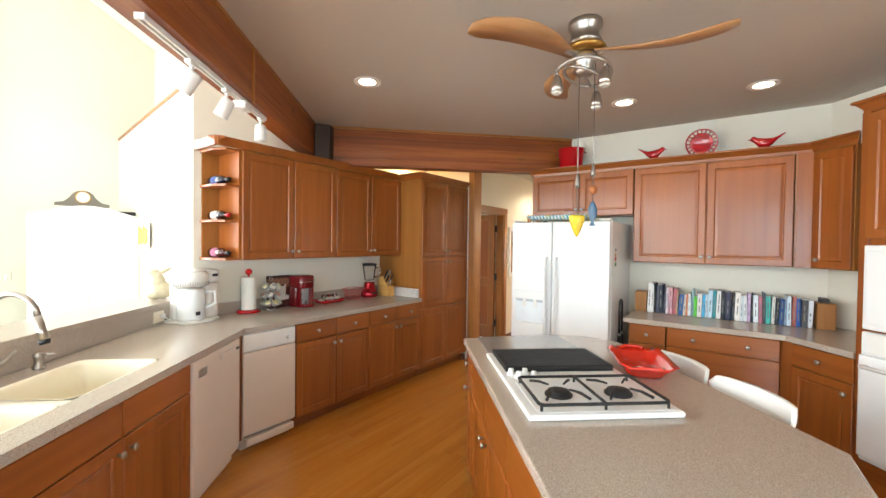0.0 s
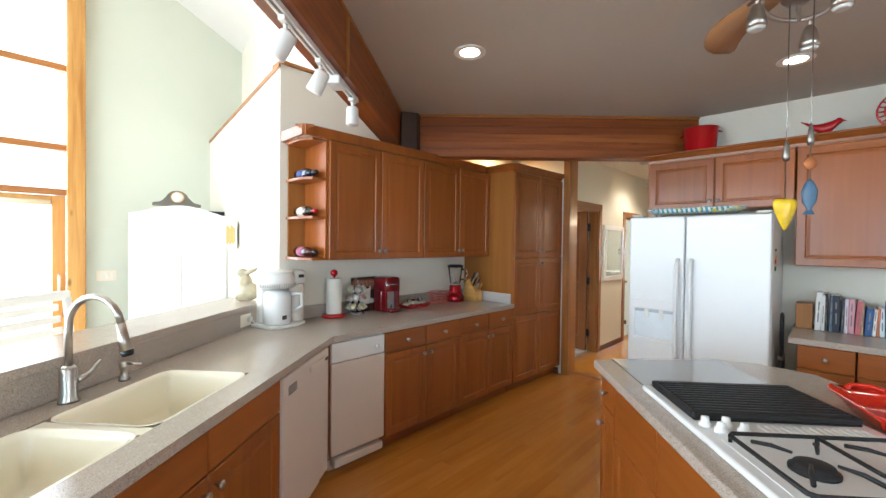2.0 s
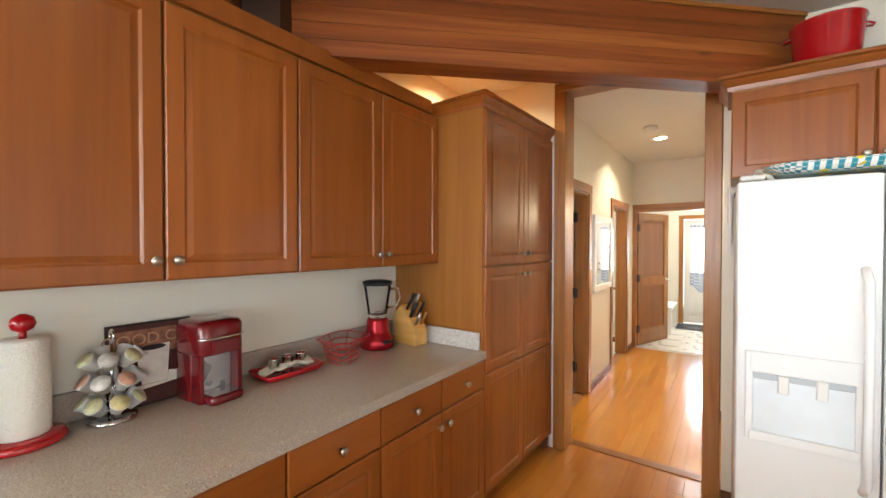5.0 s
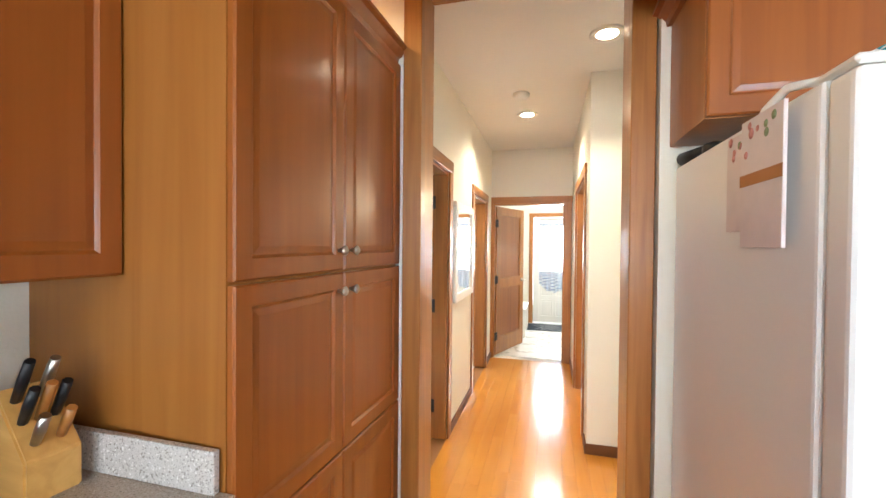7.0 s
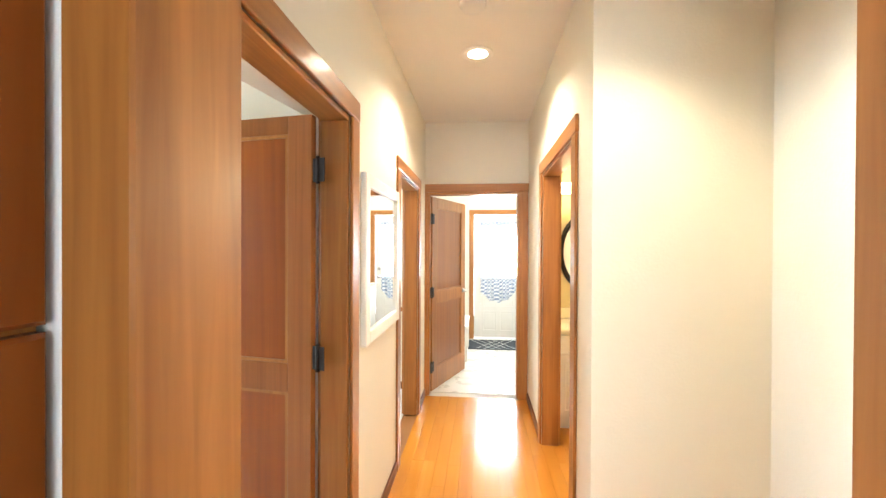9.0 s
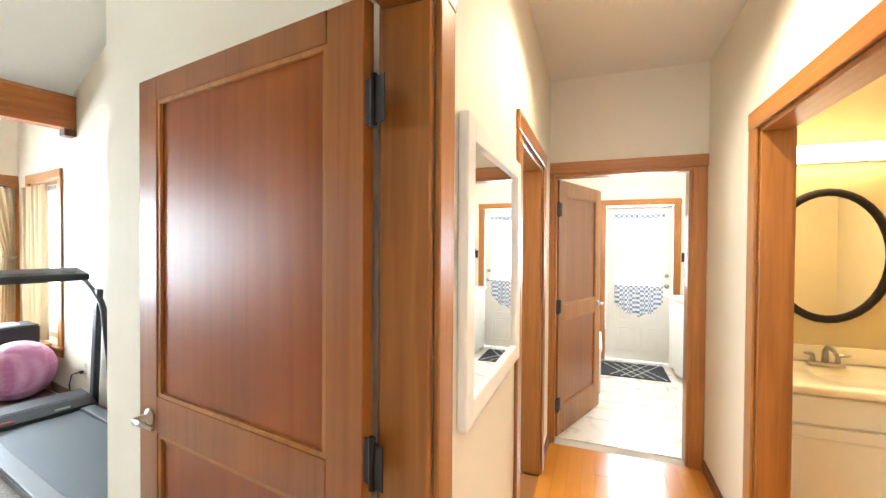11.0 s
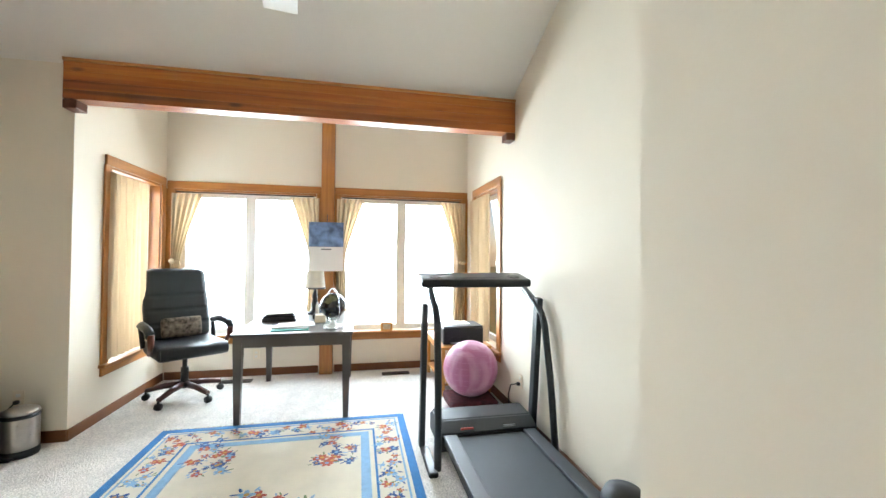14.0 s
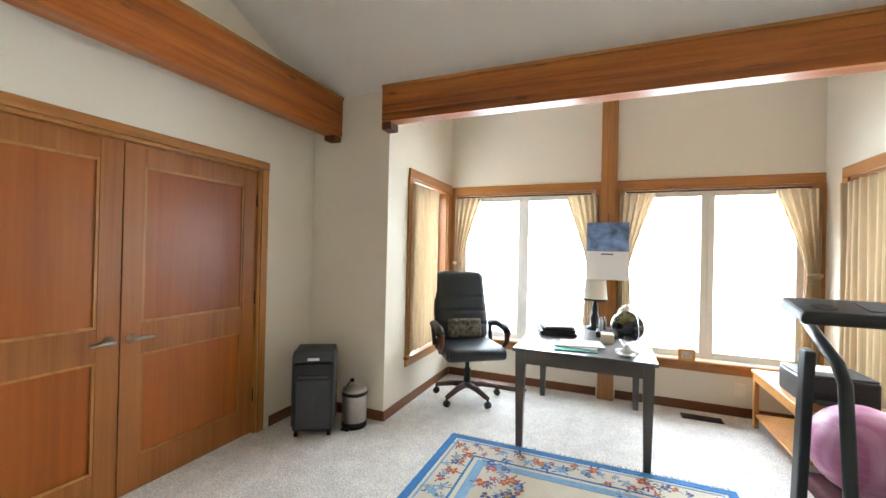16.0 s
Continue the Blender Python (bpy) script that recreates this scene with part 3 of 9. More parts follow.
def base_cabinet(m, w, label, kind="pair", depth=0.6, group="base cabinets", top=0.87, knobs="in"):
    """A base unit on a toe kick; its front lies on y = 0 of the frame m."""
    c = thing("base_cabinet", m, label, "kitchen cabinet", group)
    part("body", box(B(), GAP, -depth, 0.10, w - GAP, 0, top if kind != "sink" else 0.66), CAB_SIDE, c)
    if kind == "sink":
        part("front_rail", box(B(), GAP, -0.02, 0.661, w - GAP, 0, top), CAB_SIDE, c)
    part("toe_kick", box(B(), GAP, -depth + 0.05, 0, w - GAP, -0.06, 0.098), CAB_H, c)
    g = 0.003
    if kind == "pair":
        h = w / 2
        for i, (a, b) in enumerate(((0, h), (h, w))):
            k = (b - 0.035) if i == 0 else (a + 0.035)
            front(c, "drawer", a + g, 0.715, b - g, top - 0.005, ((a + b) / 2, 0.79), SLAB, CAB_H)
            front(c, "door", a + g, 0.105, b - g, 0.708, (k, 0.655))
    elif kind == "sink":
        h = w / 2
        for i, (a, b) in enumerate(((0, h), (h, w))):
            k = (b - 0.035) if i == 0 else (a + 0.035)
            front(c, "false_drawer", a + g, 0.715, b - g, top - 0.005, None, SLAB, CAB_H)
            front(c, "door", a + g, 0.105, b - g, 0.708, (k, 0.655))
    elif kind == "one":
        front(c, "drawer", g, 0.715, w - g, top - 0.005, (w / 2, 0.79), SLAB, CAB_H)
        k = w - 0.04 if knobs == "right" else 0.04
        front(c, "door", g, 0.105, w - g, 0.708, (k, 0.64))
    elif kind == "drawers":
        zs = (0.105, 0.40, 0.708, top - 0.005)
        front(c, "drawer", g, 0.105, w - g, 0.40, (w / 2, 0.25), SLAB, CAB_H)
        front(c, "drawer", g, 0.407, w - g, 0.708, (w * 0.72, 0.60), SLAB, CAB_H)
        d = front(c, "drawer", g, 0.715, w - g, top - 0.005, (w * 0.26, 0.79), SLAB, CAB_H)
        knob(d, w * 0.74, 0.79)
    return c


def wall_cabinet(m, w, z0, z1, label, n=2, depth=0.33, group="wall cabinets", knob_low=True):
    c = thing("wall_cabinet", m, label, "kitchen cabinet", group)
    part("body", box(B(), GAP, -depth, z0, w - GAP, 0, z1), CAB_SIDE, c)
    g, h = 0.003, w / n
    for i in range(n):
        a, b = i * h, (i + 1) * h
        k = (b - 0.03) if (i % 2 == 0 and n > 1) else (a + 0.03)
        front(c, "door", a + g, z0 + 0.003, b - g, z1 - 0.012, (k, z0 + 0.065))
    return c


UZ0, UZ1 = 1.385, 2.265
# long counter, fronts facing east (x runs towards the camera, that is -y)
west_low = lambda y: run((-2.95, y), (1, 0))
base_cabinet(west_low(3.715), 0.805, "honey-brown maple base cabinet with two drawers over two doors", "pair", 0.66)
base_cabinet(west_low(2.91), 0.81, "maple base cabinet beside the white trash compactor", "pair", 0.66)
west_up = lambda y: run((-3.28, y), (1, 0))
wall_cabinet(west_up(3.732), 0.957, UZ0, UZ1, "maple wall cabinet with two raised-panel doors over the coffee counter", 2, 0.335)
wall_cabinet(west_up(2.775), 0.945, UZ0, UZ1, "maple wall cabinet with two raised-panel doors beside the wine shelf", 2, 0.335)
# open end shelf with wine bottles
ws = thing("wine_shelf", west_up(1.83), "open maple end shelf with three small shelves for wine bottles", "shelf")
part("side_panel", box(B(), 0.002, -0.335, UZ0, 0.018, -0.002, UZ1), CAB, ws)
part("back_panel", box(B(), 0.018, -0.335, UZ0, 0.15, -0.32, UZ1), CAB_SIDE, ws)
for z in (UZ0, UZ0 + 0.30, UZ0 + 0.58, UZ1 - 0.02):
    part("shelf", prism(B(), [(0.018, -0.32), (0.17, -0.32), (0.17, -0.12), (0.12, -0.005), (0.018, -0.005)], z, z + 0.018), CAB_H, ws)
part("cornice", crown(B(), [(0.185, -0.335), (0.185, 0.0)][::-1], UZ1 + 0.001), CAB_H, ws)
cr = thing("crown_moulding", WORLD, "stepped maple crown moulding on top of the wall cabinets", "moulding")
part("moulding", crown(B(), [(-3.28, 3.665), (-3.28, 1.645)], UZ1 + 0.001), CAB, cr)
# pantry
pn = thing("pantry_cabinet", run((-2.916, 4.645), (1, -0.037)), "tall maple pantry cabinet with three tiers of paired doors", "pantry cabinet")
PW = 0.925
part("body", box(B(), 0.0, -0.70, 0.10, PW, 0, 2.26), CAB_SIDE, pn, "lighter veneered side")
part("toe_kick", box(B(), 0.0, -0.64, 0, PW, -0.06, 0.098), CAB_H, pn)
for z0, z1, kz in ((0.105, 0.775, None), (0.782, 1.372, 1.315), (1.380, 2.25, 1.445)):
    for i, (a, b) in enumerate(((0.003, PW / 2 - 0.002), (PW / 2 + 0.002, PW - 0.003))):
        k = None if kz is None else ((b - 0.035) if i == 0 else (a + 0.035), kz)
        front(pn, "door", a, z0, b, z1, k)
part("cornice", crown(B(), [(PW, -0.36), (PW, 0.0), (0, 0.0)][::1], 2.261), CAB, pn)

# the two white machines
def compactor(m):
    c = thing("trash_compactor", m, "white slim trash compactor under the counter, slightly yellowed", "trash compactor")
    part("body", box(B(), 0.004, -0.60, 0.11, 0.43, -0.002, 0.865), WHITE_P, c)
    part("control_panel", box(B(), 0.004, 0.0, 0.735, 0.43, 0.022, 0.862, 0.004), WHITE_P, c)
    bm = box(B(), 0.05, 0.0221, 0.80, 0.11, 0.0236, 0.812)
    lathe(bm, [(0.016, 0), (0.014, 0.016), (0, 0.016)], seg=14, m=Matrix.Translation((0.07, 0.022, 0.785)) @ Matrix.Rotation(radians(-90), 4, "X"))
    part("switch", bm, WHITE, c)
    part("drawer_front", box(B(), 0.004, 0.0, 0.125, 0.43, 0.024, 0.728, 0.006, 2), DISHW, c)
    part("foot_pedal", box(B(), 0.02, -0.03, 0.045, 0.41, 0.035, 0.10, 0.012, 2), DISHW, c)
    part("plinth", box(B(), 0.02, -0.50, 0, 0.41, -0.05, 0.105), DISHW, c)
    return c


compactor(west_low(2.093))
A0 = Vector((-2.955, 1.66))
sink_low = lambda s: run(A0 + D * s, tuple(-Vector((-E.x, -E.y))))
# fronts of the angled counter look along E; x of the frame runs along D
def dishwasher(m):
    c = thing("dishwasher", m, "biscuit-white dishwasher with a vented door and a latch handle", "dishwasher")
    part("body", box(B(), 0.005, -0.58, 0.10, 0.595, -0.002, 0.865), WHITE_P, c)
    part("door", box(B(), 0.004, 0.0, 0.10, 0.596, 0.03, 0.865, 0.008, 2), DISHW, c)
    bm = B()
    for i in range(4):
        box(bm, 0.455, 0.0301, 0.765 + i * 0.012, 0.545, 0.0325, 0.770 + i * 0.012)
    part("vent", bm, DGREY, c)
    part("handle", box(B(), 0.05, 0.03, 0.80, 0.30, 0.045, 0.83, 0.006, 2), DISHW, c)
    part("latch", box(B(), 0.06, 0.0451, 0.806, 0.10, 0.049, 0.822, 0.001), BLACK, c)
    part("toe_panel", box(B(), 0.01, -0.05, 0.01, 0.59, -0.02, 0.097, 0.004), DISHW, c)
    return c


dishwasher(sink_low(0.085))
base_cabinet(sink_low(0.69), 1.03, "maple sink cabinet with two doors under the angled counter", "sink", 0.58)
fl = thing("corner_filler", WORLD, "maple filler strip where the two counters meet", "cabinet filler")
part("strip", prism(B(), [(-2.95, 1.664), (-2.99, 1.70), (-2.99, 1.63), tuple(A0 + D * 0.08 - E * 0.04), tuple(A0 + D * 0.08)], 0.10, 0.868), CAB, fl)
base_cabinet(run((-1.45, 0.29), (0.09, 0.995)), 0.45, "maple base cabinet at the counter's end", "one", 0.58)

# counters
F = 0.03
A1 = A0 + E * F                       # front edge of the angled counter
# the angled counter is laid round the double sink
su0, su1, sv0, sv1 = 0.75, 1.72, 0.10, 0.50
cw = thing("counter_west", WORLD, "speckled taupe solid-surface counter running round the corner to the sink", "countertop")
part("long_slab", prism(B(), [(-2.92, 1.671), (-2.92, 3.716), (-3.618, 3.716), (-3.618, 1.671)], 0.872, 0.912), COUNTER, cw)
Pt = lambda s, o: tuple(A0 + D * s + E * o)
part("corner_slab", prism(B(), [Pt(0.008, F), (-2.9205, 1.6705), (-3.6175, 1.6705), Pt(-0.27, -0.64), Pt(su0, -0.64), Pt(su0, F)], 0.872, 0.912), COUNTER, cw)
part("front_strip", prism(B(), [Pt(su0, F), Pt(su0, -sv0), Pt(su1, -sv0), Pt(su1, F)], 0.872, 0.912), COUNTER, cw)
part("back_strip", prism(B(), [Pt(su0, -sv1), Pt(su0, -0.64), Pt(su1, -0.64), Pt(su1, -sv1)], 0.872, 0.912), COUNTER, cw)
_end = A0 + D * 1.735 + E * F
part("end_slab", prism(B(), [Pt(su1, F), Pt(su1, -0.64), Pt(2.05, -0.64), (-1.20, -0.42), (-1.20, 0.25), tuple(_end)], 0.872, 0.912), COUNTER, cw)
part("upstand_pantry", box(B(), -3.60, 3.697, 0.913, -2.96, 3.715, 1.01, 0.002), SPLASH, cw, "pale grey speckled upstand")
part("upstand_wall", box(B(), -3.617, 1.66, 0.913, -3.60, 3.696, 1.01, 0.002), COUNTER, cw)
# sink, two bowls
sk = thing("double_sink", WORLD, "cream moulded double-bowl kitchen sink set in the counter", "sink")
def bowl(s0, s1, v0, v1, zb):
    bm = bmesh.new()
    loops = []
    for inset, z in ((0.0, 0.9125), (0.006, 0.9135), (0.016, 0.909), (0.026, 0.89), (0.04, zb + 0.04), (0.075, zb)):
        ring = []
        for cs, cv, a0 in ((s0, v0, 180), (s1, v0, 270), (s1, v1, 0), (s0, v1, 90)):
            r = 0.06
            ccx, ccy = (cs + r if cs == s0 else cs - r), (cv + r if cv == v0 else cv - r)
            for k in range(5):
                a = radians(a0 + k * 22.5)
                q = max(r - inset, 0.002)
                ox, oy = (inset - min(inset, r - 0.002)), 0
                px, py = ccx + q * math.cos(a), ccy + q * math.sin(a)
                ring.append(bm.verts.new((*Pt(px, -py), z)))
        loops.append(ring)
    n = len(loops[0])
    for a, b in zip(loops, loops[1:]):
        for i in range(n):
            bm.faces.new((a[i], a[(i + 1) % n], b[(i + 1) % n], b[i]))
    bm.faces.new(loops[-1])
    bmesh.ops.recalc_face_normals(bm, faces=bm.faces[:])
    for f in bm.faces:
        f.normal_flip()
        f.smooth = True
    return bm
part("bowl", bowl(su0 - 0.003, 1.30, sv0 - 0.003, sv1 + 0.003, 0.72), CREAM, sk)
part("bowl", bowl(1.335, su1 + 0.003, sv0 - 0.003, sv1 + 0.003, 0.75), CREAM, sk)
part("rim", prism(B(), [Pt(1.29, -sv0), Pt(1.29, -sv1), Pt(1.345, -sv1), Pt(1.345, -sv0)], 0.885, 0.908, 0.004), CREAM, sk)
for s in (1.02, 1.53):
    part("drain", lathe(B(), [(0.045, 0), (0.045, 0.004), (0.035, 0.003), (0, 0.002)], (*Pt(s, -0.30), 0.752 if s > 1.2 else 0.722)), STEEL, sk)
# faucet: tall gooseneck with a pull-down head
fc = thing("kitchen_faucet", Matrix.Translation((*Pt(1.14, -0.575), 0.912)), "brushed nickel gooseneck faucet with a pull-down spray head", "faucet")
part("base", lathe(B(), [(0.032, 0), (0.032, 0.008), (0.027, 0.02), (0.026, 0.12), (0.018, 0.135)], seg=18), STEEL, fc)
ar = [Vector((0, 0, 0.13))] + [Vector((0, 0, 0.27))]
for k in range(1, 11):
    a = radians(180 - k * 17)
    ar.append(Vector((E.x * (0.105 + 0.105 * math.cos(a)), E.y * (0.105 + 0.105 * math.cos(a)), 0.28 + 0.115 * math.sin(a))))
part("spout", tube(B(), ar, 0.0125, 12), STEEL, fc)
e0 = ar[-1]
part("spray_head", tube(B(), [e0, e0 + Vector((E.x * 0.012, E.y * 0.012, -0.06)), e0 + Vector((E.x * 0.024, E.y * 0.024, -0.10))], [0.0145, 0.017, 0.021], 12), STEEL, fc)
part("tip", tube(B(), [e0 + Vector((E.x * 0.024, E.y * 0.024, -0.10)), e0 + Vector((E.x * 0.029, E.y * 0.029, -0.12))], [0.021, 0.018], 12), BLACK, fc, "black rubber spray tip")
part("lever", tube(B(), [(-D.x * 0.03, -D.y * 0.03, 0.07), (-D.x * 0.08, -D.y * 0.08, 0.078), (-D.x * 0.13, -D.y * 0.13, 0.12)], [0.014, 0.010, 0.006], 10), STEEL, fc)
sd = thing("soap_dispenser", Matrix.Translation((*Pt(0.90, -0.575), 0.912)), "brushed nickel soap dispenser by the sink", "soap dispenser")
part("body", lathe(B(), [(0.022, 0), (0.022, 0.01), (0.016, 0.02), (0.015, 0.05), (0.019, 0.055), (0.019, 0.075), (0, 0.08)], seg=14), STEEL, sd)
part("nozzle", tube(B(), [(0, 0, 0.07), (E.x * 0.08, E.y * 0.08, 0.073)], [0.008, 0.005], 8), STEEL, sd)

# raised bar behind the sink
bar = thing("bar_ledge", WORLD, "raised speckled bar ledge on a half wall behind the sink", "bar ledge")
part("half_wall", prism(B(), [Pt(-0.285, -0.665), Pt(-0.285, -0.80), Pt(2.3, -0.80), Pt(2.3, -0.665)], 0, 1.03), WALL, bar)
part("splash", prism(B(), [Pt(-0.275, -0.643), Pt(-0.275, -0.664), Pt(2.3, -0.664), Pt(2.3, -0.643)], 0.913, 1.03), COUNTER, bar)
part("ledge", prism(B(), [Pt(-0.265, -0.635), Pt(-0.40, -0.70), Pt(-0.52, -1.0), Pt(2.3, -1.0), Pt(2.3, -0.635)], 1.031, 1.071, 0.005), COUNTER, bar)
ol = thing("wall_outlet", WORLD, "almond double outlet on the counter splash with a plug in it", "outlet")
_m = run(A0 + D * -0.13 - E * 0.642, tuple(E))
bm = box(B(), -0.062, 0.0, 0.93, 0.062, 0.006, 1.012, 0.002)
part("cover_plate", merge(B(), bm, _m), ALMOND, ol)
bm = box(B(), -0.045, 0.0062, 0.955, -0.01, 0.028, 0.99, 0.004)
part("plug", merge(B(), bm, _m), WHITE_P, ol)
part("cord", tube(B(), [tuple(_m @ Vector(p)) for p in ((-0.03, 0.028, 0.965), (-0.05, 0.06, 0.93), (-0.11, 0.07, 0.918), (-0.18, 0.06, 0.916))], 0.004, 6), WHITE_P, ol)

# ---------------------------------------------------------------- north side: fridge, book counter, oven
fr = thing("refrigerator", run((-0.915, 3.80), (0, -1)), "white side-by-side refrigerator with an ice and water dispenser", "refrigerator")
fr.matrix_basis = run((-1.825, 3.80), (0, -1)) @ Matrix.Translation((-0.91, 0, 0))
FW = 0.905
part("cabinet", box(B(), 0.0, -0.80, 0.02, FW, 0, 1.75, 0.012, 3), WHITE, fr)
# x runs from the east side; the freezer is on the west
split = 0.505
part("fridge_door", box(B(), 0.002, 0.006, 0.06, split - 0.003, 0.075, 1.745, 0.014, 3), WHITE, fr)
dz = box(B(), split + 0.003, 0.006, 0.06, FW - 0.002, 0.075, 1.745, 0.014, 3)
part("freezer_door", dz, WHITE, fr)
part("grille", box(B(), 0.01, 0.0, 0.005, FW - 0.01, 0.03, 0.055, 0.004), WHITE_P, fr)
for x in (split - 0.045, split + 0.045):
    part("handle", tube(B(), [(x, 0.075, 0.66), (x, 0.118, 0.70), (x, 0.128, 0.90), (x, 0.128, 1.20), (x, 0.118, 1.38), (x, 0.075, 1.42)], [0.014, 0.014, 0.013, 0.013, 0.014, 0.014], 10), WHITE, fr)
dx_, dX_ = split + 0.055, split + 0.355
ds = part("dispenser", box(B(), dx_, 0.0752, 0.775, dX_, 0.0765, 1.095), plain("dispenser_recess", rgb("dfe4e7"), 0.4), fr, "pale grey dispenser recess")
part("control_panel", box(B(), dx_, 0.0766, 1.02, dX_, 0.092, 1.10, 0.006, 2), WHITE, ds)
part("drip_tray", box(B(), dx_, 0.0766, 0.765, dX_, 0.100, 0.80, 0.006, 2), WHITE, ds)
for x0, x1 in ((dx_ - 0.012, dx_ + 0.012), (dX_ - 0.012, dX_ + 0.012)):
    part("surround", box(B(), x0, 0.0753, 0.765, x1, 0.090, 1.10, 0.005, 2), WHITE, ds)
for x in (0.15, 0.255):
    part("paddle", merge(B(), box(B(), -0.016, -0.004, -0.035, 0.016, 0.004, 0.035, 0.003), Matrix.Translation((split + x, 0.086, 0.985)) @ Matrix.Rotation(radians(-8), 4, "X")), WHITE_P, ds)
# a darker grey strip paints the shading at the recess's top
part("recess_head", box(B(), dx_ + 0.0125, 0.0766, 0.996, dX_ - 0.0125, 0.083, 1.0195, 0.002), plain("recess_shade_grey", rgb("b4babe"), 0.45), ds, "grey strip for the shading at the recess's top")
part("badge", box(B(), 0.09, 0.0752, 1.655, 0.16, 0.078, 1.672, 0.002), STEEL, fr)
for x in (0.05, FW - 0.05):
    part("hinge_cover", box(B(), x - 0.04, -0.05, 1.751, x + 0.04, 0.06, 1.768, 0.006), WHITE_P, fr)
# cabinets over and beside it
north = lambda x, y: run((x, y), (0, -1))
def north_wall(x1, w, z0, z1, label, n):
    return wall_cabinet(north(x1, 4.28), w, z0, z1, label, n, 0.335)
north_wall(-0.835, 1.005, 1.83, UZ1, "short maple wall cabinet over the refrigerator", 2)
north_wall(0.31, 1.14, UZ0, UZ1, "wide maple wall cabinet over the row of books", 2)
_p = thing("corner_cabinet", WORLD, "angled maple corner wall cabinet with one narrow door", "kitchen cabinet")
W0 = Vector((0.315, 4.28))
part("body", prism(B(), [tuple(W0), tuple(W0 + Vector((0.10, -0.005))), tuple(W0 + Vector((0.10, -0.005)) + D * 0.30), tuple(W0 + Vector((0.1, 0)) + D * 0.30 + E * 0.33), (0.56, 4.60), (0.315, 4.61)], UZ0, UZ1), CAB_SIDE, _p)
_d = part("door", panel_front(B(), 0, UZ0 + 0.003, 0.27, UZ1 - 0.012, 0.001), CAB, _p)
_d.matrix_basis = run(W0 + Vector((0.10, -0.005)) + D * 0.30, tuple(-E)) @ Matrix.Translation((0.01, 0, 0))
knob(_d, 0.22, UZ0 + 0.065)
part("filler", merge(B(), box(B(), -0.095, 0.001, UZ0, -0.004, 0.014, UZ1), run((0.32, 4.275), (0, -1)) ), CAB, _p)
cn = thing("crown_moulding", WORLD, "long maple crown moulding above the north wall cabinets", "moulding")
part("moulding", crown(B(), [(-1.85, 4.61), (-1.85, 4.28), (0.41, 4.275), tuple(Vector((0.41, 4.275)) + D * 0.31)][::1], UZ1 + 0.001), CAB_H, cn)
# base cabinets of the book counter
base_cabinet(north(-0.51, 3.93), 0.28, "narrow maple base cabinet beside the refrigerator", "one", 0.66, knobs="left")
base_cabinet(north(0.22, 3.93), 0.725, "maple base cabinet with three wide drawers", "drawers", 0.66)
NEB = Vector((0.25, 3.93))
base_cabinet(run(NEB + D * 0.46, tuple(-E)), 0.40, "angled maple base cabinet beside the oven tower", "one", 0.6, knobs="left")
part("filler", prism(B(), [(0.222, 3.93), tuple(NEB + D * 0.058), tuple(NEB + D * 0.058 + E * 0.1), (0.222, 4.03)], 0.1, 0.868), CAB, _p)
bc = obj("book_counter", prism(B(), [(-0.835, 3.90), (0.245, 3.90), tuple(NEB + D * 0.462 - E * 0.03), tuple(NEB + D * 0.462 + E * 0.62), (0.56, 4.617), (-0.835, 4.617)], 0.872, 0.912, 0.005), COUNTER, None, None, "speckled taupe counter that carries the row of books", "countertop")
obj("counter_upstand", prism(B(), [tuple(NEB + D * 0.452 - E * 0.0), tuple(NEB + D * 0.462 - E * 0.0), tuple(NEB + D * 0.462 + E * 0.58), tuple(NEB + D * 0.452 + E * 0.58)], 0.913, 1.02), SPLASH, None, None, "pale speckled upstand against the oven tower", "upstand")
ov = thing("oven_tower", run(NEB + D * 1.245, tuple(-E)), "tall maple oven tower with a white built-in microwave and wall oven", "oven tower")
OW = 0.78
part("body", box(B(), 0, -0.62, 0, OW, 0.0, 2.35), CAB, ov)
part("side_stile", box(B(), OW - 0.05, 0.001, 0.10, OW, 0.02, 2.35, 0.002), CAB, ov)
_mw = part("microwave", box(B(), 0.03, 0.001, 1.07, OW - 0.052, 0.05, 1.56, 0.006), WHITE, ov)
part("microwave_door", box(B(), 0.05, 0.0505, 1.10, OW - 0.08, 0.07, 1.53, 0.01, 2), WHITE, _mw)
_ovn = part("oven", box(B(), 0.03, 0.001, 0.30, OW - 0.052, 0.05, 1.055, 0.006), WHITE, ov)
part("control_panel", box(B(), 0.04, 0.0505, 0.935, OW - 0.062, 0.062, 1.05, 0.004), WHITE_P, _ovn)
part("oven_door", box(B(), 0.04, 0.0505, 0.33, OW - 0.062, 0.08, 0.925, 0.012, 2), WHITE, _ovn)
part("oven_handle", tube(B(), [(0.09, 0.08, 0.86), (0.09, 0.125, 0.865), (OW - 0.11, 0.125, 0.865), (OW - 0.11, 0.08, 0.86)], 0.012, 8), WHITE, _ovn)
front(ov, "door", 0.03, 1.60, OW / 2, 2.34)
front(ov, "door", OW / 2 + 0.003, 1.60, OW - 0.03, 2.34)
front(ov, "drawer", 0.03, 0.11, OW - 0.03, 0.285, None, SLAB, CAB_H)
part("cornice", crown(B(), [(OW, -0.5), (OW, 0.0), (0, 0.0)], 2.351), CAB_H, ov)

# ---------------------------------------------------------------- island
IC = Vector((-1.53, 2.40))
ISL = Matrix.Translation((IC.x, IC.y, 0)) @ Matrix(((D.x, E.x, 0), (D.y, E.y, 0), (0, 0, 1))).to_4x4()
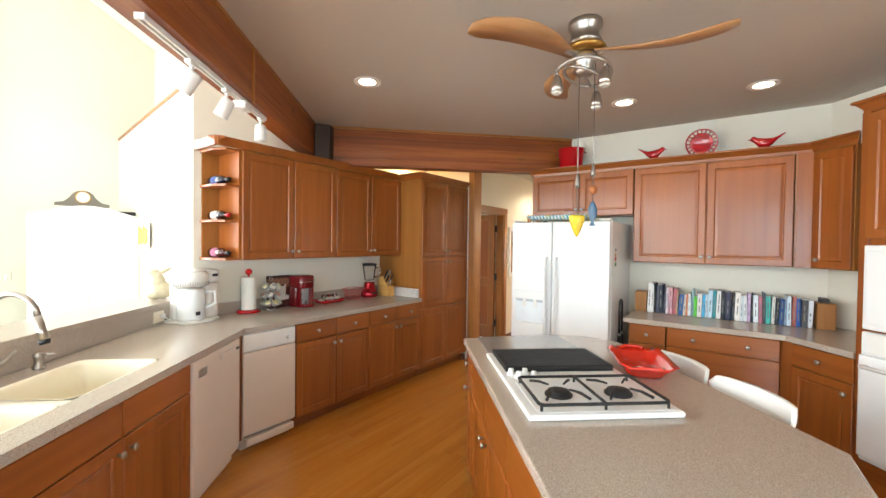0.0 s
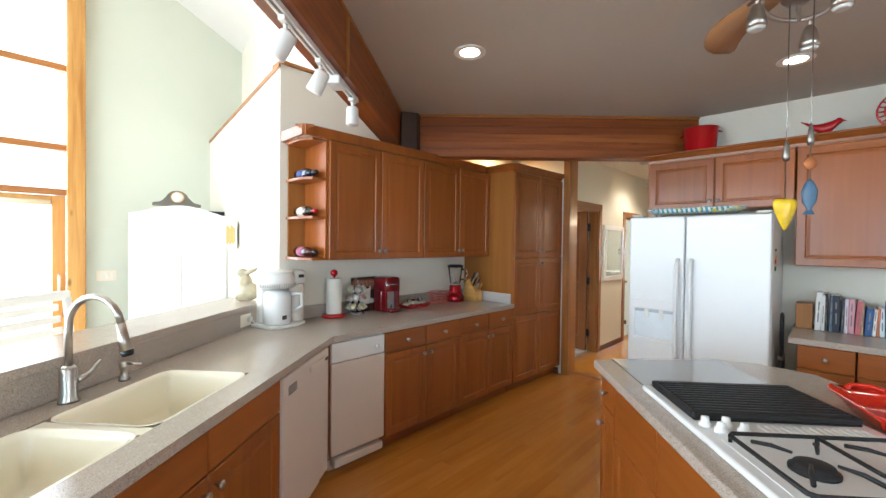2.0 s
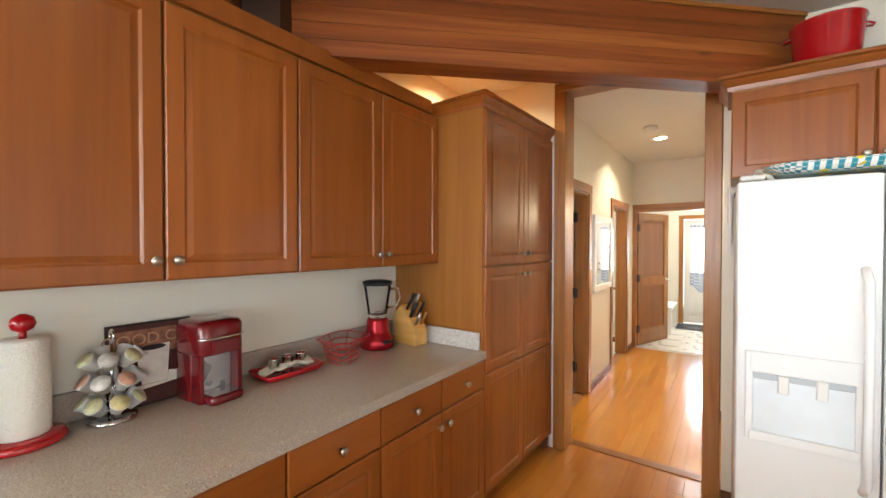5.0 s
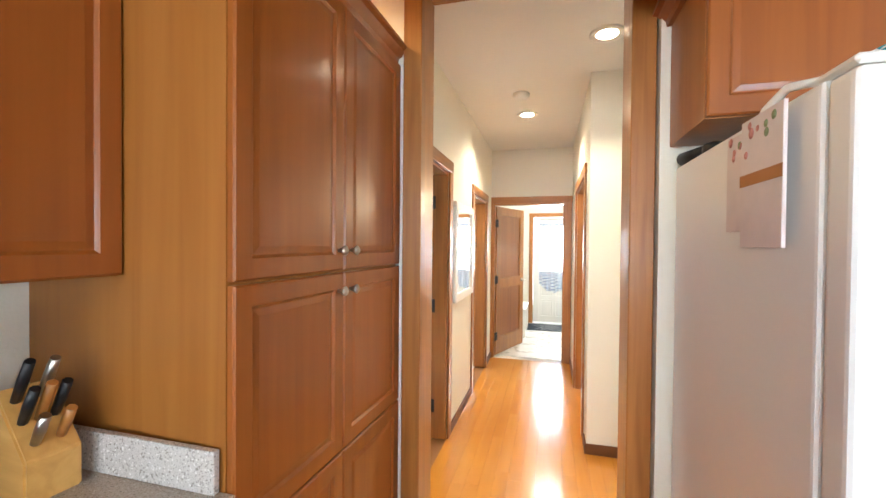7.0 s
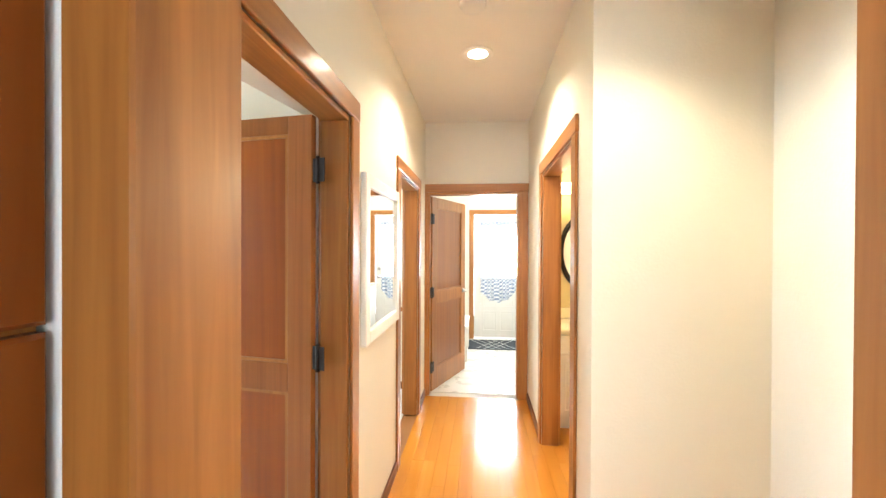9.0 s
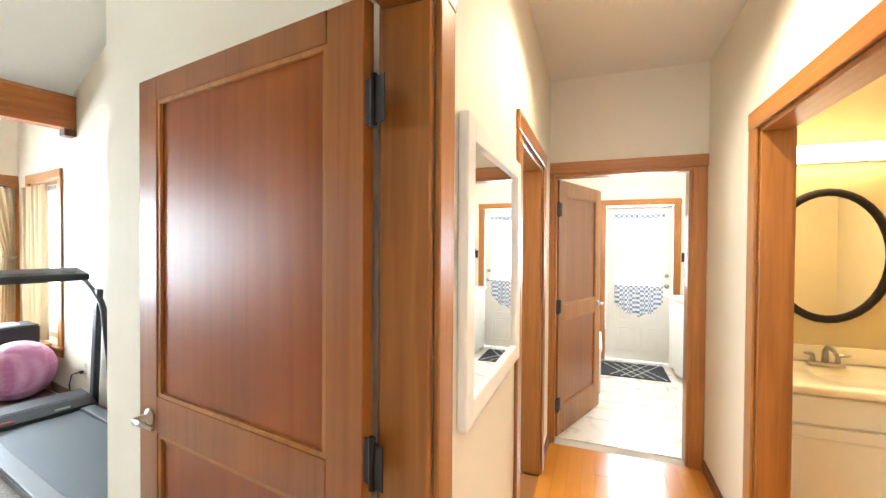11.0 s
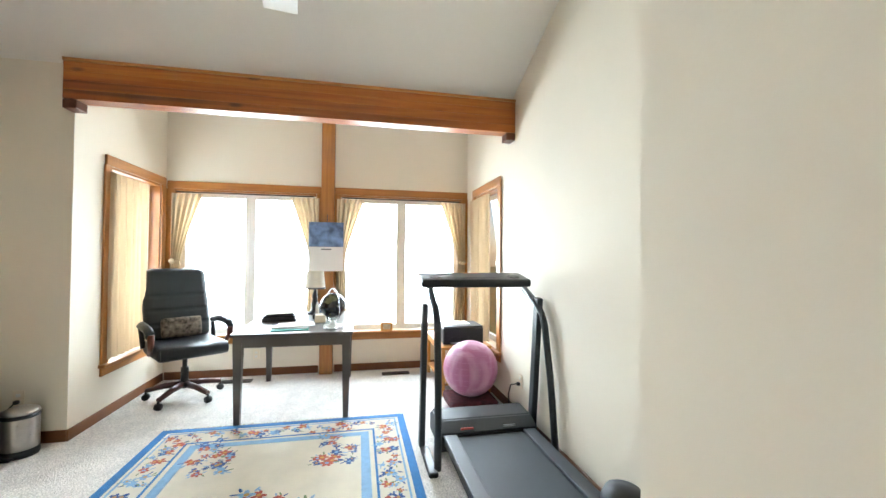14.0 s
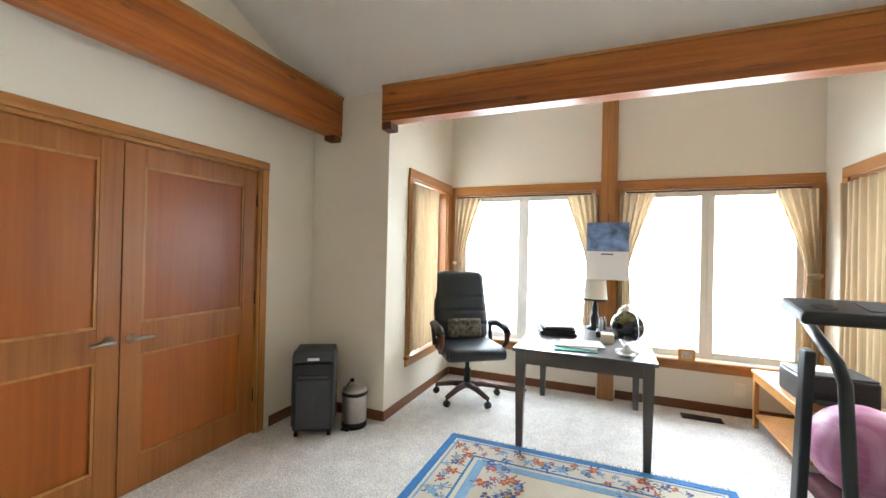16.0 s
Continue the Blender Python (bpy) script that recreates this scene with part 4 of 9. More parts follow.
# x of this frame runs along D, y along E
isl = thing("kitchen_island", ISL, "maple kitchen island with a speckled counter and chamfered corners", "kitchen island")
part("body", prism(B(), [(0.05, 0.045), (2.02, 0.045), (2.02, 0.62), (0.05, 0.62)], 0.10, 0.87), CAB_SIDE, isl)
part("toe_kick", box(B(), 0.10, 0.10, 0, 1.98, 0.58, 0.098), CAB_H, isl)
part("countertop", prism(B(), [(0, 0), (2.08, 0), (2.08, 0.35), (1.86, 0.72), (1.51, 1.0), (0.13, 1.0), (-0.02, 0.85), (-0.085, 0.65)], 0.872, 0.912, 0.006), COUNTER, isl)
_b = lambda x0, z0, x1, z1, steps=None: panel_front(B(), x0, z0, x1, z1, 0.0, *([steps] if steps else []))
TW = Matrix(((-1, 0, 0, 0), (0, -1, 0, 0.044), (0, 0, 1, 0), (0, 0, 0, 1)))
def isl_front(name, x0, z0, x1, z1, steps=None, kn=None):
    ob = part(name, _b(-x1, z0, -x0, z1, steps), CAB if steps is None else CAB_H, isl)
    ob.matrix_basis = TW
    if kn:
        knob(ob, -kn[0], kn[1])
    return ob
isl_front("drawer", 0.055, 0.715, 0.245, 0.865, SLAB, (0.15, 0.79))
isl_front("door", 0.055, 0.105, 0.245, 0.708, None, (0.10, 0.62))
for a, b, k in ((0.25, 0.68, 0.645), (0.684, 1.11, 0.72), (1.115, 1.54, 1.50), (1.545, 1.97, 1.58)):
    isl_front("drawer", a, 0.62, b, 0.865, SLAB)
    isl_front("door", a, 0.105, b, 0.613, None, (k, 0.56))
part("end_panel", merge(B(), panel_front(B(), 0.0, 0.105, 0.57, 0.865), Matrix.Translation((0.049, 0.045, 0)) @ Matrix(((0, -1, 0), (1, 0, 0), (0, 0, 1))).to_4x4()), CAB, isl)
# cooktop
ck = thing("gas_cooktop", ISL @ Matrix.Translation((0.06, -0.005, 0.913)) @ Matrix.Diagonal((0.945, 1, 1, 1)), "white gas cooktop with two burners and a black indoor grill", "cooktop")
part("pan", box(B(), 0.395, 0.075, 0, 1.255, 0.665, 0.022, 0.01, 3), WHITE, ck)
# ribs in a paler metallic grey than the plate, so they stand apart
GRILL_RIB = plain("grill_rib_grey", rgb("4a4a4c"), 0.32, 0.6, vary=0.15, scale=40)
gr = part("grill", box(B(), 0.42, 0.105, 0.0225, 0.755, 0.635, 0.030, 0.003), BLACK, ck, "black ribbed grill plate")
for x0, x1 in ((0.42, 0.434), (0.741, 0.755)):
    part("grill_edge", box(B(), x0, 0.105, 0.0305, x1, 0.635, 0.050, 0.003), IRON, gr)
for y0, y1 in ((0.105, 0.119), (0.621, 0.635)):
    part("grill_edge", box(B(), 0.4345, y0, 0.0305, 0.7405, y1, 0.050, 0.003), IRON, gr)
for i in range(12):
    part("grill_rib", box(B(), 0.442 + i * 0.0255, 0.1195, 0.036, 0.4495 + i * 0.0255, 0.6205, 0.052, 0.002), GRILL_RIB, gr)
bm = B()
for i in range(15):
    box(bm, 0.785, 0.29 + i * 0.0225, 0.0225, 0.865, 0.301 + i * 0.0225, 0.0275)
part("vent_grille", bm, WHITE_P, ck)
for i, (x, y) in enumerate(((0.795, 0.12), (0.84, 0.145), (0.795, 0.185), (0.84, 0.215))):
    part("control_knob", lathe(B(), [(0.019, 0), (0.019, 0.012), (0.013, 0.014), (0.012, 0.03), (0, 0.031)], (x, y, 0.0225), 14), WHITE, ck)
part("burner_well", box(B(), 0.895, 0.115, 0.0225, 1.235, 0.635, 0.0245, 0.002), WHITE, ck)
_gr = [(0.905, 0.14), (0.92, 0.125), (1.21, 0.125), (1.225, 0.14), (1.225, 0.61), (1.21, 0.625), (0.92, 0.625), (0.905, 0.61)]
grt = part("grate", tube(B(), [(x, y, 0.048) for x, y in _gr], 0.0065, 8, True), IRON, ck, "black cast-iron pan grate")
for y in (0.25, 0.50):
    for k in range(4):
        a = radians(45 + 90 * k)
        far = (1.065 + 0.15 * math.cos(a) * 1.05, y + 0.115 * math.sin(a) * 1.05)
        part("finger", tube(B(), [(*far, 0.048), (1.065 + 0.10 * math.cos(a), y + 0.085 * math.sin(a), 0.058), (1.065 + 0.045 * math.cos(a), y + 0.045 * math.sin(a), 0.058)], [0.006, 0.006, 0.004], 6), IRON, grt)
part("cross_bar", tube(B(), [(0.908, 0.375, 0.048), (1.222, 0.375, 0.048)], 0.006, 8), IRON, grt)
for x in (0.91, 1.22):
    for y in (0.132, 0.375, 0.618):
        part("foot", tube(B(), [(x, y, 0.0226), (x, y, 0.046)], 0.006, 6), IRON, grt)
for y in (0.25, 0.50):
    part("burner", lathe(B(), [(0.055, 0), (0.055, 0.008), (0.044, 0.012), (0.044, 0.02), (0.03, 0.024), (0, 0.025)], (1.065, y, 0.0246), 20), IRON, ck)
# smooth glass board between the grill and the island's end
gb_ = thing("glass_cutting_board", ISL @ Matrix.Translation((0, 0, 0.9125)), "smooth grey glass cutting board lying beside the grill", "cutting board")
part("pane", prism(B(), [(-0.055, 0.66), (-0.005, 0.095), (0.425, 0.095), (0.425, 0.66)][::-1], 0, 0.006, 0.0015), plain("grey_board_glass", rgb("8f8c88"), 0.09, coat=0.5, vary=0.01), gb_)
def rounded(a, b, r, z, n=5, wob=0.0):
    out = []
    for sx, sy, a0 in ((1, 1, 0), (-1, 1, 90), (-1, -1, 180), (1, -1, 270)):
        for k in range(n):
            t = radians(a0 + 90 * k / (n - 1))
            w = 1 + wob * math.sin(6 * t)
            out.append(((sx * (a - r) + r * math.cos(t)) * w, (sy * (b - r) + r * math.sin(t)) * w, z))
    return out
def shell(rings, close=True):
    bm = bmesh.new()
    L = [[bm.verts.new(p) for p in ring] for ring in rings]
    n = len(L[0])
    for a, b in zip(L, L[1:]):
        for i in range(n):
            bm.faces.new((a[i], a[(i + 1) % n], b[(i + 1) % n], b[i]))
    if close:
        bm.faces.new(L[0][::-1])
        bm.faces.new(L[-1])
    bmesh.ops.recalc_face_normals(bm, faces=bm.faces[:])
    for f in bm.faces:
        f.smooth = True
    return bm
# red tray
tr = thing("serving_tray", ISL @ Matrix.Translation((0.70, 0.81, 0.914)) @ Matrix.Rotation(radians(-18), 4, "Z"), "orange-red glass dish with a wavy rim beside the cooktop", "dish")
def wavy(a, b, z, amp, lift):
    ring = []
    for x, y, _ in rounded(a, b, 0.05, z, 12):
        q = 4 * math.atan2(y * a / b, x) * 3
        ring.append((x * (1 + amp * math.cos(q)), y * (1 + amp * math.cos(q)), z + lift * math.cos(q / 3 * 2) + lift * 0.5 * math.sin(q)))
    return ring
TRAYM = plain("orange_red_glass", rgb("d0230c"), 0.1, coat=0.8, vary=0.1, scale=20)
part("dish", shell([wavy(0.135, 0.078, 0.0, 0.0, 0.0), wavy(0.150, 0.092, 0.018, 0.01, 0.0), wavy(0.175, 0.112, 0.048, 0.025, 0.004), wavy(0.200, 0.132, 0.064, 0.03, 0.006), wavy(0.198, 0.130, 0.068, 0.03, 0.006), wavy(0.168, 0.106, 0.050, 0.025, 0.004), wavy(0.143, 0.086, 0.020, 0.01, 0.0), wavy(0.128, 0.072, 0.007, 0.0, 0.0)]), TRAYM, tr)
for x in (-0.195, 0.195):
    part("handle_lip", tube(B(), [(x * 0.97, -0.055, 0.064), (x * 1.10, -0.035, 0.069), (x * 1.13, 0.0, 0.070), (x * 1.10, 0.035, 0.069), (x * 0.97, 0.055, 0.064)], 0.008, 8), TRAYM, tr)

# ---------------------------------------------------------------- stools behind the island
def bar_stool(m):
    c = thing("bar_stool", m, "white painted stool with a curved low backrest at the island", "stool", "stools at the island")
    part("seat", box(B(), -0.2, -0.18, 0.62, 0.2, 0.2, 0.65, 0.012, 2), WHITE_F, c)
    for x in (-0.17, 0.17):
        for y in (-0.15, 0.17):
            part("leg", tube(B(), [(x * 1.15, y * 1.15, 0), (x, y, 0.62)], [0.014, 0.018], 8), WHITE_F, c)
    for y in (-0.15, 0.17):
        part("stretcher", tube(B(), [(-0.185, y, 0.22), (0.185, y, 0.22)], 0.010, 8), WHITE_F, c)
    bm = bmesh.new()
    rows = []
    for z, dy in ((0.80, 0.0), (0.84, 0.004), (0.88, 0.008), (0.93, 0.014), (0.945, 0.016)):
        rows.append([])
        for off in (0.0, 0.022):
            rows[-1].append([bm.verts.new((0.215 * math.sin(radians(a)) * 1.0, 0.20 + dy + off - 0.10 * (1 - math.cos(radians(a))), z - (0.03 if abs(a) > 60 and z > 0.9 else 0))) for a in range(-72, 73, 12)])
    for i in range(len(rows) - 1):
        for k in (0, 1):
            a, b = rows[i][k], rows[i + 1][k]
            for j in range(len(a) - 1):
                bm.faces.new((a[j], a[j + 1], b[j + 1], b[j]))
    for r in (rows[0], rows[-1]):
        for j in range(len(r[0]) - 1):
            bm.faces.new((r[0][j], r[0][j + 1], r[1][j + 1], r[1][j]))
    for i in range(len(rows) - 1):
        for j in (0, -1):
            bm.faces.new((rows[i][0][j], rows[i][1][j], rows[i + 1][1][j], rows[i + 1][0][j]))
    bmesh.ops.recalc_face_normals(bm, faces=bm.faces[:])
    for f in bm.faces:
        f.smooth = True
    part("backrest", bm, WHITE_F, c)
    for x in (-0.14, 0.14):
        part("back_post", tube(B(), [(x, 0.17, 0.64), (x, 0.185, 0.84)], 0.012, 8), WHITE_F, c)
    return c


bar_stool(ISL @ Matrix.Translation((0.63, 0.90, 0)))
copy_thing(bpy.data.objects["bar_stool"], ISL @ Matrix.Translation((1.07, 0.90, 0)))


# ---------------------------------------------------------------- beams, trim, passage
def beam(name, a, b, z0, z1, thick, mat, side=1, label="", m=None, cap=True):
    """A glulam beam from a to b; its thickness lies to the right of the way when side is 1."""
    a, b = Vector(a), Vector(b)
    L = (b - a).length
    d = (b - a).normalized()
    n = Vector((d.y, -d.x)) * side
    fr_ = Matrix(((d.x, n.x, 0, a.x), (d.y, n.y, 0, a.y), (0, 0, 1, 0), (0, 0, 0, 1)))
    t = thing(name, (m or WORLD) @ fr_, label, "beam")
    h = (z1 - z0)
    lams = max(4, round(h / 0.07))
    for i in range(lams):
        part("lamination", box(B(), 0, 0.0, z0 + h * i / lams + 0.0006, L, thick, z0 + h * (i + 1) / lams - 0.0006, 0.0015), mat, t)
    if cap:
        part("top_trim", box(B(), 0, -0.012, z1 + 0.001, L, thick, z1 + 0.022), TRIM_X, t)
    return t


BC = Vector((-3.50, 2.71))
beam("ceiling_beam", BC + D * 0.10, BC + D * 4.2, 2.39, 2.685, 0.14, BEAM_D, 1, "dark-stained laminated timber beam above the sink bar")
beam("ceiling_beam", Vector((-1.53, 4.60)), BC + Vector((0.10, 0.09)), 2.32, 2.685, 0.14, BEAM_D, 1, "knotty laminated timber beam above the pantry passage")
jp = thing("beam_post", WORLD, "dark steel-wrapped joint where two ceiling beams meet", "beam joint")
part("plate", prism(B(), [(-3.57, 2.66), (-3.40, 2.62), (-3.33, 2.74), (-3.42, 2.90), (-3.57, 2.90)], 2.29, 2.69), plain("dark_timber", rgb("3a2415"), 0.5), jp)
_sp = BC + D * 1.62
st = thing("beam_strap", run(_sp + E * 0.0, tuple(E)), "thin timber strap across the beam's face", "strap")
part("strap", box(B(), -0.014, 0.001, 2.372, 0.014, 0.010, 2.684), TRIM, st)
# wooden cap on the half-height wall of the great room
struct("trim_cap_west", box(B(), -3.76, 1.62, 2.851, -3.60, 2.75, 2.875), TRIM_Y)
struct("trim_cap_side", prism(B(), [(-3.60, 1.60), (-3.74, 1.76), (-6.75, 2.14), (-6.75, 1.985)][::-1], 2.821, 2.845), TRIM_X)
# passage frame
def casing_post(name, x0, y0, x1, y1, z1, mat=None, m=None):
    return struct(name, box(B(), x0, y0, 0, x1, y1, z1, 0.004), mat or TRIM, m)


casing_post("trim_passage_post", -2.884, 4.64, -2.80, 4.83, 2.60)
casing_post("trim_passage_post_east", -1.965, 4.64, -1.878, 4.83, 2.60)
struct("trim_passage_head", box(B(), -2.884, 4.64, 2.601, -1.878, 4.83, 2.66, 0.004), TRIM_X)
struct("trim_threshold", box(B(), -2.80, 4.78, -0.006, -1.965, 4.86, 0.008, 0.003), TRIM_X)
casing_post("corner_bead_white", -2.913, 4.648, -2.888, 4.70, 2.26, WHITE_F)

BASEM = plain("dark_wood_baseboard", rgb("6b4020"), 0.45, vary=0.1)
def baseboard(name, x0, y0, x1, y1, m=None, h=0.075):
    return struct(name, box(B(), x0, y0, 0, x1, y1, h, 0.003), BASEM, m)


baseboard("baseboard_hall_a", -2.989, 5.985, -2.977, 6.79)
baseboard("baseboard_hall_b", -2.989, 7.80, -2.977, 8.12)
baseboard("baseboard_hall_c", -2.003, 5.938, -1.3, 5.949)
baseboard("baseboard_hall_d", -2.003, 5.951, -1.991, 6.10)
baseboard("baseboard_hall_e", -2.003, 7.38, -1.991, 8.12)
baseboard("baseboard_passage", -2.96, 4.60, -2.915, 4.639)
baseboard("baseboard_north", -1.87, 4.605, -1.80, 4.619)


def framed_opening(name, axis, at, a, b, top, thick0, thick1, w=0.085, proud=0.016, m=None, mat=TRIM, mat_h=None):
    """Jambs, head and casings of an opening from a to b in a wall whose faces lie at thick0 and thick1."""
    lo, hi = min(thick0, thick1) - proud, max(thick0, thick1) + proud
    q = (lambda u0, v0, z0, u1, v1, z1: box(B(), v0, u0, z0, v1, u1, z1, 0.003)) if axis == "y" else (lambda u0, v0, z0, u1, v1, z1: box(B(), u0, v0, z0, u1, v1, z1, 0.003))
    t = struct(name, q(a - 0.001, lo + proud + 0.001, 0, a + 0.022, hi - proud - 0.001, top - 0.022), mat, m)
    bits = [("jamb", (b - 0.022, lo + proud + 0.001, 0, b + 0.001, hi - proud - 0.001, top - 0.022), mat),
            ("head_jamb", (a, lo + proud + 0.001, top - 0.0215, b, hi - proud - 0.001, top + 0.001), mat_h or mat)]
    for v0, v1 in ((lo, lo + proud - 0.001), (hi - proud + 0.001, hi)):
        bits += [("casing", (a - w, v0, 0, a + 0.004, v1, top - 0.001), mat), ("casing", (b - 0.004, v0, 0, b + w, v1, top - 0.001), mat),
                 ("head_casing", (a - w - 0.005, v0 - 0.001, top, b + w + 0.005, v1 + 0.001, top + w), mat_h or mat)]
    for nme, c, mm in bits:
        part(nme, q(*c), mm, t)
    return t


framed_opening("trim_door_office", "y", 0, 5.005, 5.885, 2.005, -2.99, -3.11, m=None, mat_h=TRIM_Y)
framed_opening("trim_door_bedroom", "y", 0, 6.885, 7.695, 1.965, -2.99, -3.11, mat_h=TRIM_Y)
framed_opening("trim_door_bath", "y", 0, 6.275, 7.275, 2.005, -1.99, -1.87, mat_h=TRIM_Y)
framed_opening("trim_door_laundry", "x", 0, -2.965, -2.075, 1.99, 8.14, 8.26, w=0.08, mat_h=TRIM_X)


def panel_door(name, m, w, h, label, mat, handle_x, panels=((0.11, 0.86), (1.02, 1.92)), lever=True, hinges=(), hz=0.95, field=None):
    """A two-panel door leaf; x along the leaf from the hinge, y through its thickness."""
    t = thing(name, m, label, "door")
    th = 0.035
    fr_z = [(0, panels[0][0]), (panels[0][1], panels[1][0]), (panels[1][1], h)]
    for x0, x1 in ((0, 0.11), (w - 0.11, w)):
        part("stile", box(B(), x0, 0, 0.008, x1, th, h, 0.002), mat, t)
    for z0, z1 in fr_z:
        part("rail", box(B(), 0.1105, 0.0003, max(z0, 0.008), w - 0.1105, th - 0.0003, z1, 0.001), mat, t)
    for z0, z1 in panels:
        part("panel", box(B(), 0.108, 0.013, z0 - 0.003, w - 0.108, th - 0.013, z1 + 0.003), field or mat, t)
        for y0, y1 in ((0.004, 0.0131), (th - 0.0131, th - 0.004)):
            bm = B()
            box(bm, 0.1105, y0, z0, 0.124, y1, z1)
            box(bm, w - 0.124, y0, z0, w - 0.1105, y1, z1)
            box(bm, 0.1245, y0, z0, w - 0.1245, y1, z0 + 0.013)
            box(bm, 0.1245, y0, z1 - 0.013, w - 0.1245, y1, z1)
            part("bead", bm, TRIM if field else mat, t)
    if lever:
        for s, y in ((-1, 0.0), (1, th)):
            bm = lathe(B(), [(0.026, 0), (0.026, 0.006), (0.012, 0.012), (0.011, 0.045), (0.013, 0.05), (0, 0.051)], seg=16, m=Matrix.Translation((handle_x, y, hz)) @ Matrix.Rotation(radians(-90 if s > 0 else 90), 4, "X"))
            tube(bm, [(handle_x, y + s * 0.045, hz), (handle_x - 0.05, y + s * 0.048, hz + 0.002), (handle_x - 0.105, y + s * 0.04, hz - 0.004)], [0.010, 0.009, 0.007], 8)
            part("door_handle", bm, STEEL, t, "brushed nickel lever handle")
    for z in hinges:
        bm = B()
        tube(bm, [(-0.006, -0.004, z - 0.055), (-0.006, -0.004, z + 0.055)], 0.008, 8)
        box(bm, -0.003, 0.0, z - 0.05, 0.0005, 0.03, z + 0.05)
        box(bm, -0.045, -0.0085, z - 0.05, -0.004, -0.0055, z + 0.05)
        box(bm, -0.003, -0.0045, z - 0.05, 0.042, -0.0012, z + 0.05)
        part("hinge", bm, HINGE, t, "dark bronze hinge")
    return t


# office door, opened inwards against the wall
_od = panel_door("office_door", OFF @ Matrix.Translation((-3.088, 5.840, 0)) @ Matrix.Rotation(radians(180 + 0.5), 4, "Z"), 0.965, 2.0,
                 "reddish fir two-panel door standing wide open into the office", DOOR, 0.895, ((0.20, 0.855), (0.975, 1.925)), True, (), 0.905, DOOR_RED)
for z in (0.27, 1.01, 1.77):
    bm = B()
    tube(bm, [(0, 0, z - 0.055), (0, 0, z + 0.055)], 0.008, 8)
    box(bm, -0.036, -0.001, z - 0.048, -0.007, 0.002, z + 0.048, 0.001)
    box(bm, 0.007, -0.001, z - 0.048, 0.026, 0.002, z + 0.048, 0.001)
    _hg = part("hinge", bm, HINGE, _od, "dark bronze hinge")
    _hg.matrix_basis = Matrix.Translation((-0.033, 0.041, 0)) @ Matrix.Rotation(radians(-12), 4, "Z")
panel_door("laundry_door", Matrix.Translation((-2.93, 8.235, 0)) @ Matrix.Rotation(radians(69), 4, "Z"), 0.84, 1.965, "honey-coloured fir two-panel door standing half open", TRIM, 0.775, ((0.22, 0.88), (1.0, 1.86)), True, (0.25, 1.0, 1.74), 0.95, DOOR)

# hall mirror
hm = thing("wall_mirror", WORLD, "rectangular mirror in a wide white frame on the hall wall", "mirror")
fy0, fy1, fz0, fz1 = 6.035, 6.765, 1.00, 1.805
for c in ((fy0, fz0, fy0 + 0.065, fz1), (fy1 - 0.065, fz0, fy1, fz1)):
    part("frame_side", box(B(), -2.989, c[0], c[1], -2.960, c[2], c[3], 0.008, 2), WHITE_F, hm)
for c in ((fz0, fz0 + 0.065), (fz1 - 0.065, fz1)):
    part("frame_rail", box(B(), -2.989, fy0 + 0.0652, c[0], -2.961, fy1 - 0.0652, c[1], 0.008, 2), WHITE_F, hm)
part("mirror_glass", box(B(), -2.988, fy0 + 0.06, fz0 + 0.06, -2.975, fy1 - 0.06, fz1 - 0.06), MIRROR, hm)


# recessed lamps
def can_light(x, y, z, label="recessed ceiling lamp, lit, with a white trim ring", lit=True):
    c = thing("recessed_lamp", Matrix.Translation((x, y, z)), label, "ceiling lamp", "recessed ceiling lamps")
    part("trim_ring", lathe(B(), [(0.078, 0.0), (0.098, 0.0), (0.098, -0.006), (0.088, -0.008), (0.078, -0.004)], seg=28), WHITE_F, c)
    part("lens", lathe(B(), [(0.078, -0.002), (0.06, -0.004), (0, -0.004)], seg=24), LAMP_ON if lit else WHITE_F, c)
    return c


can_light(-2.27, 2.22, CZ - 0.001)
can_light(-0.82, 3.69, CZ - 0.001)
can_light(0.08, 3.84, CZ - 0.001)
can_light(-2.47, 6.77, CZ - 0.041)
can_light(-1.955, 5.43, CZ - 0.041)
sm = thing("smoke_detector", Matrix.Translation((-2.49, 6.24, CZ - 0.041)), "round white smoke detector on the hall ceiling", "smoke detector")
part("case", lathe(B(), [(0.065, 0), (0.065, -0.02), (0.055, -0.034), (0.02, -0.038), (0, -0.038)], seg=24), WHITE_P, sm)

# track with three white spots under the sink beam
tk = thing("track_light", WORLD, "white track under the timber beam with three cylinder spot heads", "track light")
T0 = BC + D * 1.28 - E * 0.055
def along_track(a, b, o0, o1, z0, z1, bev=0.0):
    """A block under the beam between two places on the track."""
    p = [T0 + D * a + E * o0, T0 + D * a + E * o1, T0 + D * b + E * o1, T0 + D * b + E * o0]
    return prism(B(), [tuple(q) for q in p][::-1], z0, z1, bev)
for o0, o1 in ((-0.018, -0.007), (0.007, 0.018)):
    part("rail", along_track(0.012, 1.248, o0, o1, 2.366, 2.389), WHITE_P, tk)
part("channel", along_track(0.012, 1.248, -0.0068, 0.0068, 2.379, 2.3885), BLACK, tk, "dark slot of the track")
for a in (0.0, 1.2485):
    part("end_cap", along_track(a, a + 0.0115, -0.019, 0.019, 2.365, 2.3892), WHITE_P, tk)
part("junction_box", along_track(0.30, 0.41, -0.032, 0.040, 2.322, 2.3645, 0.006), WHITE_P, tk)
